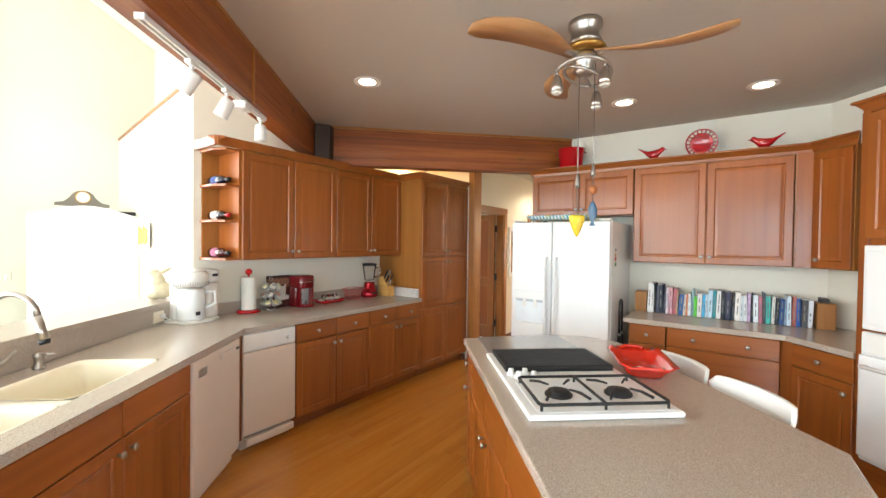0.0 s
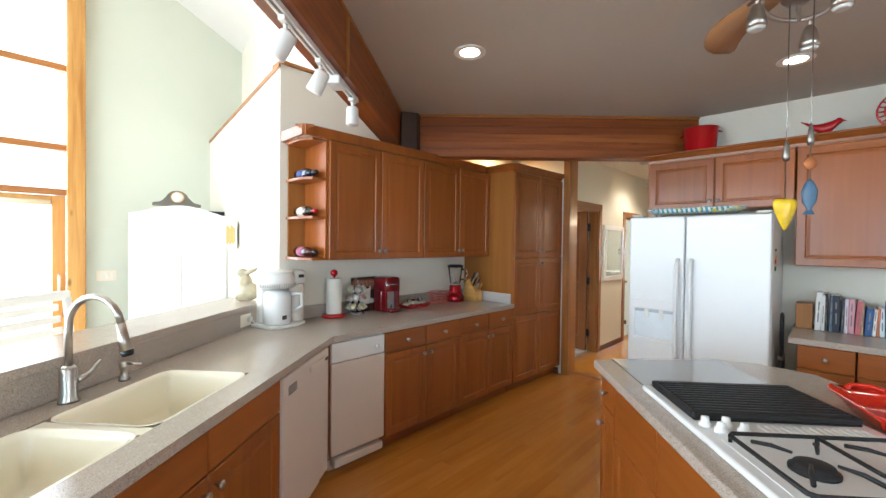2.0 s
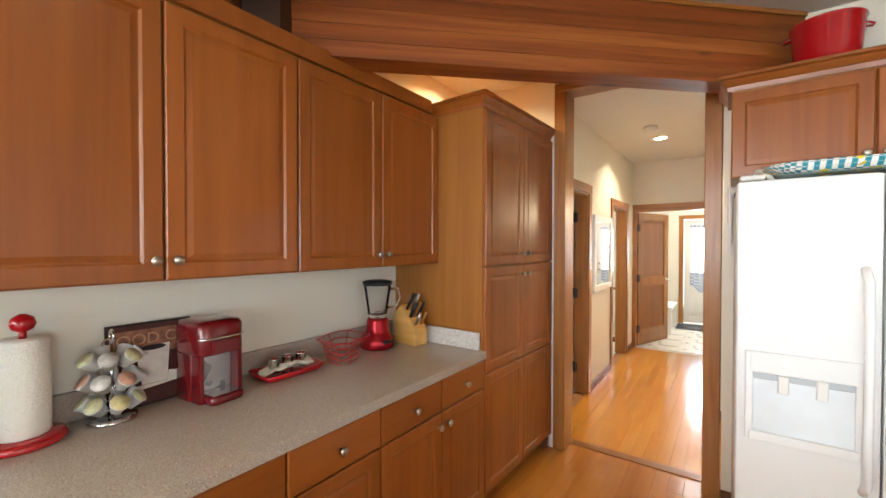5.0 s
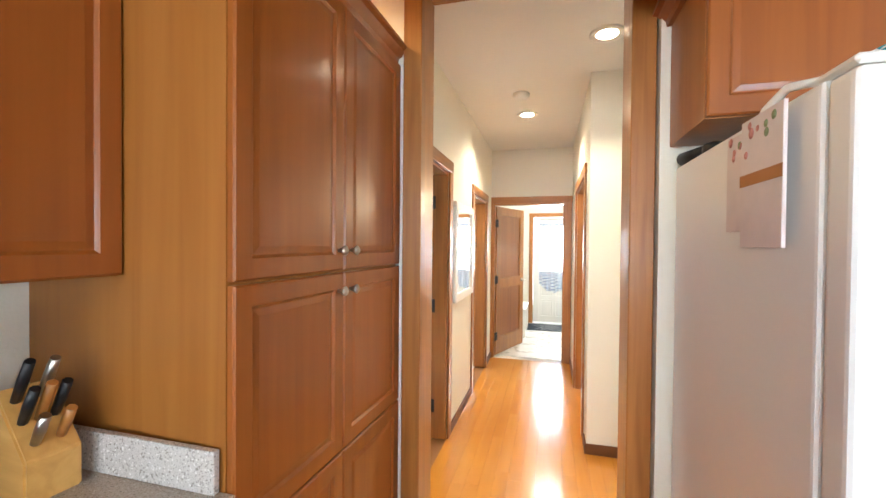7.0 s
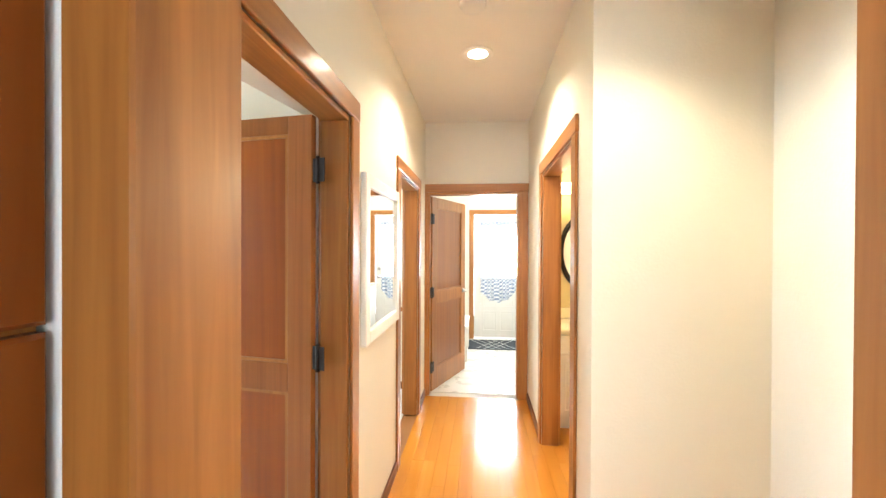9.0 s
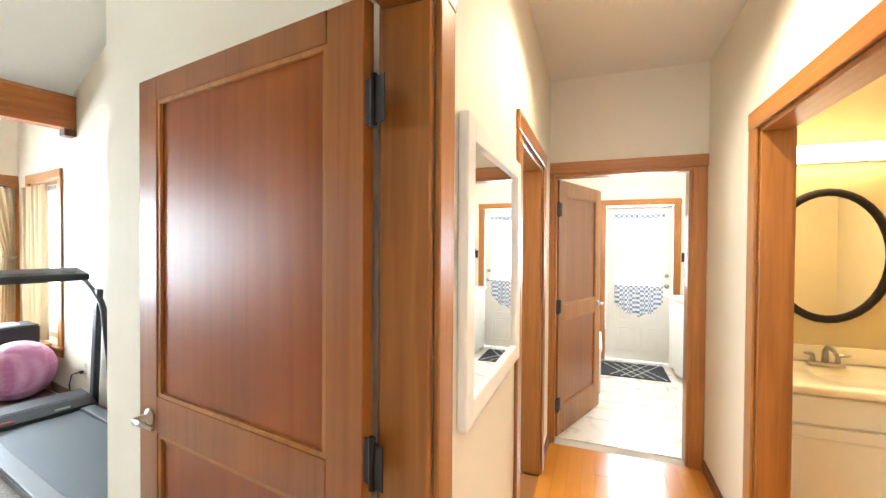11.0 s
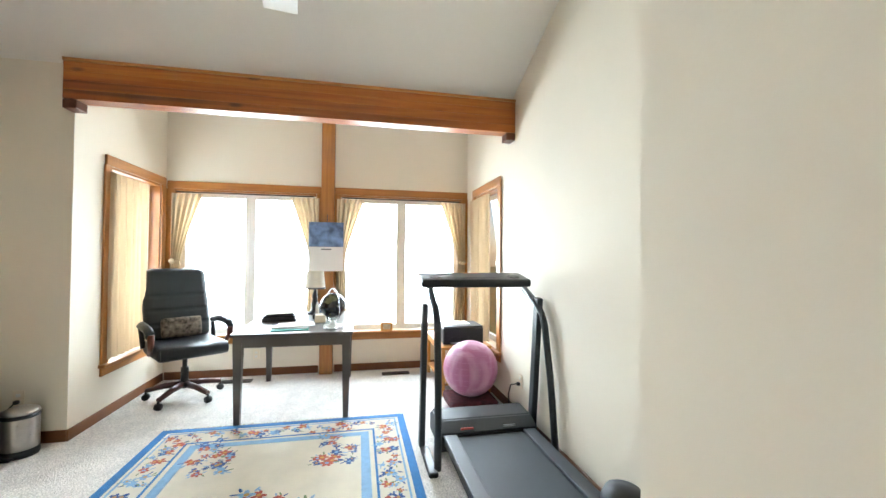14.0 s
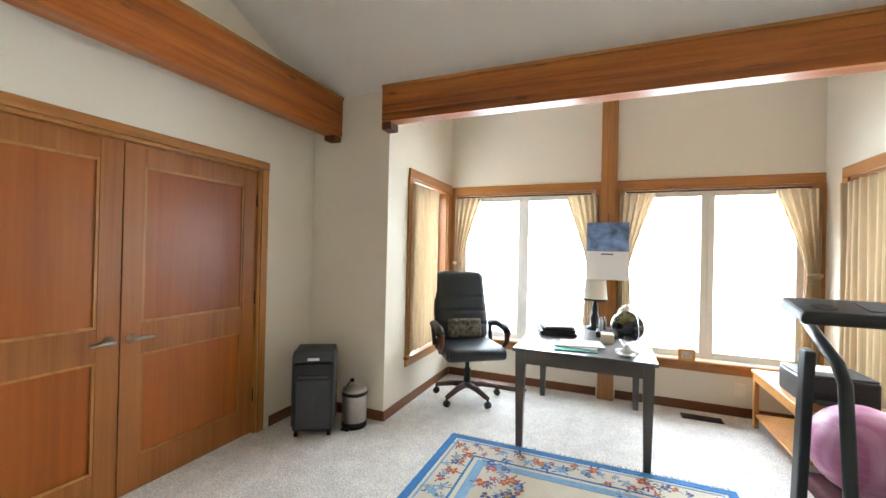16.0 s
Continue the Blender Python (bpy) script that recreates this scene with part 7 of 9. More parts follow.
for k, (a, dx, dy, w_, d_, h_, mt_) in enumerate(((0, 0, 0, 0.19, 0.15, 0.020, BLACK), (7, 0.02, -0.03, 0.18, 0.14, 0.018, DGREY), (-5, 0.0, 0.015, 0.185, 0.14, 0.014, BLACK), (10, 0.015, -0.02, 0.17, 0.125, 0.012, DGREY), (3, 0.0, 0.0, 0.165, 0.12, 0.010, WHITE_P))):
    z_ = (0, 0.021, 0.040, 0.055, 0.068)[k]
    part("folder" if k > 2 else "laptop", merge(B(), box(B(), -w_, -d_, z_, w_, d_, z_ + h_, 0.004), Matrix.Translation((dx, dy, 0)) @ Matrix.Rotation(radians(a), 4, "Z")), mt_, lp)
for i, (c, x, y, r, n_) in enumerate((("2f9a86", -7.53, 4.71, 6, "teal"), ("d8d6d0", -7.60, 4.72, -8, "white"), ("dcdad4", -7.62, 4.75, 12, "pale"))):
    fo = thing("paper_folder", OFF @ Matrix.Translation((x, y, DT + 0.001 + i * 0.009)) @ Matrix.Rotation(radians(r), 4, "Z"), f"{n_} folder of papers lying on the desk", "folder", "folders on the desk")
    part("cover", box(B(), -0.11, -0.15, 0, 0.11, 0.15, 0.007, 0.002), plain("folder_" + n_, rgb(c), 0.6), fo)
bw = thing("small_bowl", OFF @ Matrix.Translation((-7.47, 5.05, DT)), "small white saucer on the desk's edge", "saucer")
part("dish", lathe(B(), [(0.03, 0), (0.06, 0.012), (0.062, 0.015), (0.03, 0.006), (0, 0.005)], seg=20), WHITE, bw)
og = thing("desk_organizer", OFF @ Matrix.Translation((-8.12, 4.93, DT)), "dark desk organizer with pens and small bottles", "desk organizer")
part("tray", box(B(), -0.09, -0.09, 0, 0.09, 0.09, 0.05, 0.006), BLACK, og)
for i, (x, y, h, c) in enumerate(((-0.05, -0.03, 0.13, "2c3a55"), (0.02, 0.04, 0.11, "8c2f2f"), (0.05, -0.05, 0.14, "d8d4cc"), (-0.02, 0.05, 0.10, "3a6a8a"))):
    part("bottle", lathe(B(), [(0.018, 0.05), (0.018, h), (0.008, h + 0.01), (0.008, h + 0.03), (0, h + 0.03)], (x, y, 0), 10), plain("organizer_item_" + c, rgb(c), 0.4), og)
bxw = thing("tissue_box", OFF @ Matrix.Translation((-7.88, 4.93, DT)), "white paper box on the desk", "box")
part("box", box(B(), -0.06, -0.05, 0, 0.06, 0.05, 0.07, 0.004), ALMOND, bxw)

# calendar on the post
cal = thing("wall_calendar", OFF, "wall calendar with a blue winter picture hanging on the post", "calendar")
part("picture_page", box(B(), -8.62, 4.725, 1.475, -8.615, 5.105, 1.755), plain("calendar_picture", rgb("6f87b0"), 0.5, vary=0.6, scale=9), cal, "blue-grey picture page")
part("date_page", box(B(), -8.621, 4.725, 1.195, -8.616, 5.105, 1.473), plain("calendar_page", rgb("e6e4e2"), 0.6, vary=0.01), cal)
part("string", tube(B(), [(-8.64, 4.92, 1.755), (-8.695, 4.92, 1.85)], 0.003, 6), DGREY, cal)
part("title_bar", box(B(), -8.6155, 4.86, 1.44, -8.6145, 4.97, 1.452), DGREY, cal)
part("spacer", box(B(), -8.70, 4.85, 1.45, -8.622, 4.99, 1.48), TRIM, cal)

# office chair
oc = thing("office_chair", OFF @ Matrix.Translation((-8.16, 3.66, 0)) @ Matrix.Rotation(radians(36), 4, "Z") @ Matrix.Diagonal((1.07, 1.07, 1.05, 1)), "black leather executive office chair with padded back and wood-tipped arms", "office chair")
# it faces +x
for k in range(5):
    a = radians(k * 72 + 20)
    part("base_arm", tube(B(), [(0, 0, 0.13), (0.15 * math.cos(a), 0.15 * math.sin(a), 0.12), (0.30 * math.cos(a), 0.30 * math.sin(a), 0.085)], [0.03, 0.026, 0.02], 8), plain("mahogany_arm", rgb("43231c"), 0.35), oc)
    w_ = part("caster", lathe(B(), [(0.0, -0.02), (0.028, -0.02), (0.030, 0), (0.028, 0.02), (0, 0.02)], seg=14, m=Matrix.Translation((0.30 * math.cos(a), 0.30 * math.sin(a), 0.030)) @ Matrix.Rotation(a, 4, "Z") @ Matrix.Rotation(radians(90), 4, "X")), BLACK, oc)
    part("caster_stem", tube(B(), [(0.30 * math.cos(a), 0.30 * math.sin(a), 0.055), (0.30 * math.cos(a), 0.30 * math.sin(a), 0.085)], 0.01, 6), BLACK, w_)
part("gas_lift", tube(B(), [(0, 0, 0.10), (0, 0, 0.28), (0, 0, 0.281), (0, 0, 0.40)], [0.032, 0.032, 0.02, 0.02], 12), BLACK, oc)
part("seat", box(B(), -0.24, -0.27, 0.41, 0.29, 0.27, 0.53, 0.05, 4), LEATHER, oc, smooth=50)
part("seat_lip", tube(B(), [(0.26, -0.25, 0.47), (0.28, 0, 0.475), (0.26, 0.25, 0.47)], 0.055, 12), LEATHER, oc)
def cushion(z0, z1, x0, x1, w, th):
    bm = box(B(), -th / 2, -w / 2, -(z1 - z0) / 2, th / 2, w / 2, (z1 - z0) / 2, min(0.05, th * 0.45), 4)
    ang = math.atan2(x1 - x0, z1 - z0)
    return merge(B(), bm, Matrix.Translation(((x0 + x1) / 2, 0, (z0 + z1) / 2)) @ Matrix.Rotation(ang, 4, "Y"))
rings = []
for i in range(49):
    u = i / 48
    pinch = 1 - 0.30 * sum(math.exp(-((u - c) / 0.016) ** 2) for c in (0.25, 0.44, 0.63))
    end = min(1.0, math.sqrt(max(0.0, 1 - max(0.0, (u - 0.90) / 0.10) ** 2)) + 0.001, 0.35 + 8 * u)
    th, w_ = max(0.012, 0.075 * pinch * (0.35 + 0.65 * end)), (0.255 + 0.012 * math.sin(u * 3.1)) * (0.72 + 0.28 * end)
    rings.append([(x - 0.215 - 0.15 * u + 0.02 * math.sin(u * 6), y, z) for x, y, z in rounded(th, w_, th * 0.92, 0.49 + 0.68 * u, 6)])
part("back_cushion", shell(rings), LEATHER, oc, "padded leather back with three seams")
part("back_shell", cushion(0.46, 1.10, -0.275, -0.405, 0.44, 0.04), BLACK, oc)
for s in (-1, 1):
    part("arm_pad", tube(B(), [(-0.22, s * 0.29, 0.66), (-0.05, s * 0.31, 0.69), (0.14, s * 0.31, 0.675), (0.22, s * 0.30, 0.64)], [0.028, 0.034, 0.034, 0.028], 10), LEATHER, oc)
    part("arm_front", tube(B(), [(0.21, s * 0.30, 0.645), (0.20, s * 0.30, 0.56), (0.10, s * 0.285, 0.46)], [0.026, 0.024, 0.02], 10), plain("cherry_arm", rgb("5a2a1c"), 0.3), oc, "cherry wood arm front")
    part("arm_back", tube(B(), [(-0.21, s * 0.29, 0.65), (-0.15, s * 0.28, 0.47)], 0.02, 8), BLACK, oc)
pl = thing("lumbar_pillow", OFF @ Matrix.Translation((-8.16, 3.66, 0)) @ Matrix.Rotation(radians(36), 4, "Z") @ Matrix.Translation((-0.12, 0, 0.665)) @ Matrix.Rotation(radians(-14), 4, "Y"), "small black and cream patterned pillow on the office chair", "pillow")
part("pillow", box(B(), -0.045, -0.17, -0.095, 0.045, 0.17, 0.095, 0.042, 4), plain("patterned_pillow", rgb("6a6258"), 0.9, vary=0.85, scale=26), pl, smooth=60)

# treadmill: deck towards the door, hood at the window end
tm = thing("treadmill", OFF @ Matrix.Translation((0, 0, 0)), "black folding treadmill with a flat console against the wall", "treadmill")
BELT = plain("treadmill_belt", rgb("2c3238"), 0.6, vary=0.06, bump=0.2, bump_scale=500)
RAILM = plain("treadmill_rail", rgb("3d4146"), 0.45, vary=0.05)
part("deck", box(B(), -6.62, 5.87, 0.07, -5.02, 6.53, 0.125, 0.01), BLACK, tm)
part("belt", box(B(), -6.60, 5.96, 0.1255, -5.03, 6.44, 0.132), BELT, tm)
for y0, y1 in ((5.865, 5.955), (6.445, 6.535)):
    part("foot_rail", box(B(), -6.58, y0, 0.126, -5.05, y1, 0.150, 0.008, 2), RAILM, tm)
part("rear_roller", tube(B(), [(-5.02, 5.90, 0.095), (-5.02, 6.50, 0.095)], 0.035, 12), BLACK, tm)
bm = bmesh.new()
prof = [(-6.99, 0.03), (-6.99, 0.16), (-6.90, 0.215), (-6.70, 0.205), (-6.58, 0.15), (-6.58, 0.03)]
a_ = [bm.verts.new((x, 5.84, z)) for x, z in prof]
b_ = [bm.verts.new((x, 6.56, z)) for x, z in prof]
for i in range(len(prof)):
    j = (i + 1) % len(prof)
    bm.faces.new((a_[i], a_[j], b_[j], b_[i]))
bm.faces.new(a_[::-1])
bm.faces.new(b_)
bmesh.ops.recalc_face_normals(bm, faces=bm.faces[:])
bmesh.ops.bevel(bm, geom=bm.edges[:], offset=0.012, segments=2, affect="EDGES")
part("motor_hood", bm, plain("hood_plastic", rgb("17191c"), 0.5, vary=0.08), tm)
part("brand_bar", box(B(), -6.60, 5.99, 0.170, -6.592, 6.08, 0.182), plain("red_print", rgb("a03028"), 0.5), tm, "small red lettering as a bar")
part("brand_bar", box(B(), -6.60, 6.30, 0.170, -6.592, 6.39, 0.182), plain("grey_print", rgb("8a8a8a"), 0.5), tm, "small grey lettering as a bar")
bm = B()
for i in range(6):
    box(bm, -6.985, 5.85, 0.05 + i * 0.017, -6.70 + 0.01 * i, 5.858, 0.056 + i * 0.017)
part("side_vent", bm, DGREY, tm)
UP = plain("treadmill_tube", rgb("33373a"), 0.38, 0.3, vary=0.08)
def bar_(pts, w=0.028):
    return tube(B(), pts, w, 10)
part("upright", merge(B(), box(B(), -0.035, -0.020, -0.515, 0.035, 0.020, 0.515, 0.008, 2), Matrix.Translation((-6.69, 5.735, 0.535)) @ Matrix.Rotation(radians(5), 4, "Y")), UP, tm)
part("upright", bar_([(-6.39, 5.785, 0.02), (-6.42, 5.79, 0.55), (-6.47, 5.79, 0.95), (-6.53, 5.79, 1.02), (-6.66, 5.79, 1.08), (-6.84, 5.80, 1.15)], 0.024), UP, tm)
part("upright", merge(B(), box(B(), -0.035, -0.022, -0.53, 0.035, 0.022, 0.53, 0.008, 2), Matrix.Translation((-6.69, 6.585, 0.55)) @ Matrix.Rotation(radians(6), 4, "Y")), UP, tm)
part("upright", bar_([(-6.355, 6.585, 0.02), (-6.44, 6.585, 0.53), (-6.53, 6.583, 0.90), (-6.57, 6.58, 0.97), (-6.66, 6.575, 1.04), (-6.84, 6.56, 1.13)], 0.024), UP, tm)
for y in (5.75, 6.58):
    part("foot", box(B(), -6.70, y - 0.03, 0.001, -6.33, y + 0.03, 0.035, 0.008), BLACK, tm)
cs = part("console", merge(B(), box(B(), -0.13, -0.41, -0.03, 0.13, 0.41, 0.03, 0.022, 3), Matrix.Translation((-6.76, 6.12, 1.205)) @ Matrix.Rotation(radians(10), 4, "Y")), BLACK, tm)
for y in (5.82, 6.42):
    part("cup_holder", lathe(B(), [(0.045, 0), (0.045, 0.004), (0.036, 0.002), (0, 0.001)], seg=18, m=Matrix.Translation((-6.72, y, 1.228)) @ Matrix.Rotation(radians(10), 4, "Y")), IRON, cs)
part("display", merge(B(), box(B(), -0.06, -0.16, 0.0305, 0.07, 0.16, 0.033), Matrix.Translation((-6.76, 6.12, 1.205)) @ Matrix.Rotation(radians(10), 4, "Y")), DGREY, cs)
part("label_bar", merge(B(), box(B(), -0.10, -0.05, 0.0305, -0.085, 0.06, 0.0325), Matrix.Translation((-6.76, 6.12, 1.205)) @ Matrix.Rotation(radians(10), 4, "Y")), plain("orange_print", rgb("b0562c"), 0.5), cs)

# low oak stand with the printer
bn = thing("corner_stand", OFF, "honey oak low corner stand with an open shelf", "stand")
part("top", box(B(), -8.62, 6.08, 0.455, -7.72, 6.60, 0.485, 0.004), OAK, bn)
for c in ((-8.60, 6.09), (-7.78, 6.09), (-8.60, 6.56), (-7.78, 6.56)):
    part("leg", box(B(), c[0], c[1], 0, c[0] + 0.045, c[1] + 0.035, 0.454, 0.003), OAK, bn)
part("shelf", box(B(), -8.58, 6.10, 0.10, -7.75, 6.58, 0.12, 0.003), OAK, bn)
part("back_panel", box(B(), -8.58, 6.575, 0.121, -7.75, 6.585, 0.454), OAK, bn)
part("front_rail", box(B(), -8.555, 6.092, 0.40, -7.785, 6.11, 0.4545, 0.002), OAK, bn)
pr_ = thing("printer", OFF @ Matrix.Translation((-7.98, 6.33, 0.486)), "black inkjet printer on the oak stand", "printer")
part("body", box(B(), -0.17, -0.21, 0, 0.17, 0.21, 0.17, 0.018, 3), BLACK, pr_)
part("lid", box(B(), -0.165, -0.205, 0.1705, 0.165, 0.205, 0.185, 0.006), DGREY, pr_)
part("paper_tray", box(B(), 0.171, -0.14, 0.02, 0.26, 0.14, 0.028, 0.002), DGREY, pr_)
part("output_slot", box(B(), 0.1705, -0.15, 0.03, 0.173, 0.15, 0.075), IRON, pr_)
part("paper", merge(B(), box(B(), -0.16, -0.10, 0.1855, 0.05, 0.10, 0.188), Matrix.Identity(4)), WHITE_P, pr_)
cu_ = thing("floor_cushion", OFF @ Matrix.Translation((-7.50, 6.31, 0.001)), "dark red patterned cushion under the exercise ball", "cushion")
part("cushion", box(B(), -0.20, -0.22, 0, 0.20, 0.22, 0.085, 0.035, 4), plain("dark_red_pattern", rgb("4a1c22"), 0.9, vary=0.5, scale=24), cu_, smooth=60)
bl = thing("exercise_ball", OFF @ Matrix.Translation((-7.52, 6.32, 0.33)), "pink marbled exercise ball resting on a cushion", "exercise ball")
bm = bmesh.new()
bmesh.ops.create_uvsphere(bm, u_segments=40, v_segments=26, radius=0.255)
for f in bm.faces:
    f.smooth = True
def ball_mat():
    m, t, b = base_mat("pink_swirl_vinyl", 0.35)
    tc = t.nodes.new("ShaderNodeTexCoord")
    n = t.nodes.new("ShaderNodeTexNoise")
    n.inputs["Scale"].default_value, n.inputs["Detail"].default_value, n.inputs["Distortion"].default_value = 2.6, 1.5, 1.4
    mp = t.nodes.new("ShaderNodeMapping")
    mp.inputs["Scale"].default_value = (2.0, 2.0, 0.35)
    r = t.nodes.new("ShaderNodeValToRGB")
    e = r.color_ramp.elements
    e[0].position, e[0].color, e[1].position, e[1].color = 0.40, (*rgb("a8648a"), 1), 0.66, (*rgb("c99ab6"), 1)
    t.links.new(tc.outputs["Object"], mp.inputs["Vector"])
    t.links.new(mp.outputs[0], n.inputs["Vector"])
    t.links.new(n.outputs["Fac"], r.inputs["Fac"])
    t.links.new(r.outputs["Color"], b.inputs["Base Color"])
    return m
part("ball", bm, ball_mat(), bl)
for k in range(9):
    z = -0.2 + k * 0.05
    r_ = math.sqrt(0.2555 ** 2 - z * z)
    part("rib", tube(B(), [(r_ * math.cos(radians(a)), r_ * math.sin(radians(a)), z) for a in range(0, 360, 15)], 0.0018, 4, True), plain("rib_vinyl", rgb("b9789a"), 0.4), bl)
ym = thing("yoga_mat", OFF @ Matrix.Translation((-7.02, 6.50, 0.001)) @ Matrix.Rotation(radians(8), 4, "Z"), "teal foam pad lying by the wall", "mat")
part("pad", box(B(), -0.16, -0.10, 0, 0.12, 0.10, 0.02, 0.005), plain("teal_foam", rgb("2f8a7a"), 0.8), ym)

# shredder and bin
sr = thing("paper_shredder", OFF @ Matrix.Translation((-6.96, 2.80, 0)) @ Matrix.Rotation(radians(122), 4, "Z") @ Matrix.Diagonal((0.87, 0.87, 1, 1)), "black office paper shredder on casters with grey sides", "paper shredder")
part("body", box(B(), -0.17, -0.14, 0.05, 0.17, 0.14, 0.56, 0.02, 3), BLACK, sr)
part("head", box(B(), -0.175, -0.145, 0.5605, 0.175, 0.145, 0.66, 0.03, 3), DGREY, sr)
for s in (-1, 1):
    part("side_trim", box(B(), s * 0.171, -0.12, 0.08, s * 0.183, 0.12, 0.62, 0.006), RAILM, sr)
part("bin_front", box(B(), -0.145, -0.152, 0.07, 0.145, -0.1405, 0.44, 0.006), DGREY, sr)
part("bin_handle", box(B(), -0.018, -0.158, 0.20, 0.018, -0.1525, 0.34, 0.003), RAILM, sr)
part("slot_lip", box(B(), -0.13, -0.165, 0.452, 0.13, -0.1405, 0.468, 0.004), RAILM, sr)
part("label_plate", box(B(), -0.05, -0.1495, 0.585, 0.05, -0.1455, 0.605, 0.001), WHITE_P, sr)
part("feed_slot", box(B(), -0.11, -0.02, 0.6605, 0.11, -0.005, 0.662), IRON, sr)
for x in (-0.14, 0.14):
    for y in (-0.11, 0.11):
        part("caster", lathe(B(), [(0, -0.014), (0.024, -0.014), (0.025, 0), (0.024, 0.014), (0, 0.014)], seg=12, m=Matrix.Translation((x, y, 0.026)) @ Matrix.Rotation(radians(90), 4, "Y")), IRON, sr)
bi = thing("waste_bin", OFF @ Matrix.Translation((-7.17, 3.03, 0.001)), "small stainless pedal bin with a black base", "waste bin")
part("base", lathe(B(), [(0.098, 0), (0.102, 0.02), (0.100, 0.05)], seg=26), BLACK, bi)
part("drum", lathe(B(), [(0.097, 0.05), (0.099, 0.055), (0.099, 0.255), (0.097, 0.26)], seg=26), STEEL, bi)
part("collar", lathe(B(), [(0.102, 0.26), (0.104, 0.27), (0.102, 0.285)], seg=26), BLACK, bi)
part("lid", lathe(B(), [(0.101, 0.285), (0.096, 0.305), (0.06, 0.32), (0, 0.325)], seg=26), STEEL, bi)
part("pedal", box(B(), 0.095, -0.035, 0.008, 0.14, 0.035, 0.022, 0.004), BLACK, bi)


def outlet(m, label="plain ivory double wall outlet", cord=None):
    c = thing("wall_outlet", m, label, "outlet")
    part("plate", box(B(), -0.036, 0, -0.058, 0.036, 0.006, 0.058, 0.002), ALMOND, c)
    bm = B()
    for z in (-0.022, 0.022):
        box(bm, -0.014, 0.0061, z - 0.012, 0.014, 0.009, z + 0.012, 0.002)
    part("sockets", bm, WHITE_P, c)
    if cord:
        part("plug", box(B(), -0.015, 0.0091, -0.035, 0.015, 0.035, -0.008, 0.004), BLACK, c)
        part("cord", tube(B(), cord, 0.005, 6), BLACK, c)
    return c


outlet(OFF @ run((-7.06, 6.629), (0, -1), 0.33), "ivory wall outlet with a black plug and cord", [(0, 0.035, -0.02), (0.02, 0.08, -0.03), (0.05, 0.09, -0.12), (0.06, 0.07, -0.30)])
outlet(OFF @ run((-7.339, 2.90), (1, 0), 0.33), "ivory wall outlet with a black plug behind the shredder", [(0, 0.035, -0.02), (0.02, 0.07, -0.06), (0.03, 0.06, -0.25)])
outlet(OFF @ run((-8.799, 6.05), (1, 0), 0.24))
outlet(OFF @ run((-8.799, 4.15), (1, 0), 0.24))
for x, y in ((-8.60, 5.72), (-8.60, 4.0)):
    fv = thing("floor_vent", OFF @ Matrix.Translation((x, y, 0)), "brown metal floor register in the carpet", "floor vent", "floor registers")
    part("frame", box(B(), -0.06, -0.16, 0.0, 0.06, 0.16, 0.006, 0.002), HINGE, fv)
    for i in range(9):
        part("slat", box(B(), -0.045, -0.14 + i * 0.033, 0.0062, 0.045, -0.128 + i * 0.033, 0.009), HINGE, fv)
ps = thing("picture_frame", OFF @ Matrix.Translation((-8.74, 5.62, 0.470)) @ Matrix.Rotation(radians(-8), 4, "Y"), "small pale framed picture standing on the window sill", "picture frame")
part("frame", box(B(), -0.008, -0.07, 0, 0.008, 0.07, 0.105, 0.003), PINE, ps)
part("picture", box(B(), 0.0083, -0.045, 0.022, 0.010, 0.045, 0.083), plain("tiny_picture", rgb("b8a58a"), 0.6, vary=0.4, scale=40), ps)
gk = thing("container", OFF @ Matrix.Translation((-5.55, 6.50, 0.001)), "dark round object standing behind the wall's corner", "container")
part("drum", lathe(B(), [(0.09, 0), (0.10, 0.02), (0.10, 0.26), (0.08, 0.30), (0, 0.31)], seg=20), DGREY, gk)
# white ceiling fan of the office
f2 = thing("ceiling_fan", OFF @ Matrix.Translation((-5.82, 4.88, 0)), "white ceiling fan with plain blades in the office", "ceiling fan")
FZ = 2.90
part("downrod", tube(B(), [(0, 0, 3.41), (0, 0, FZ + 0.1)], 0.015, 10), WHITE_P, f2)
part("motor", lathe(B(), [(0.05, FZ + 0.12), (0.11, FZ + 0.08), (0.12, FZ + 0.0), (0.09, FZ - 0.05), (0, FZ - 0.06)], seg=24), WHITE_P, f2)
for a in (188, 98, 278, 8):
    b_ = part("blade", box(B(), 0.16, -0.10, FZ - 0.004, 0.69, 0.10, FZ + 0.004, 0.003), WHITE_P, f2)
    b_.matrix_basis = Matrix.Rotation(radians(a), 4, "Z")
    part("blade_iron", box(B(), 0.08, -0.025, FZ - 0.002, 0.17, 0.025, FZ + 0.010, 0.003), WHITE_P, b_)


# ---------------------------------------------------------------- things on the counters
CT = 0.913
cm = thing("water_distiller", Matrix.Translation((-3.475, 1.575, CT)) @ Matrix.Rotation(radians(8), 4, "Z") @ Matrix.Diagonal((1.0, 1.0, 1.14, 1)), "white countertop water distiller with a jug and side tank", "water distiller")
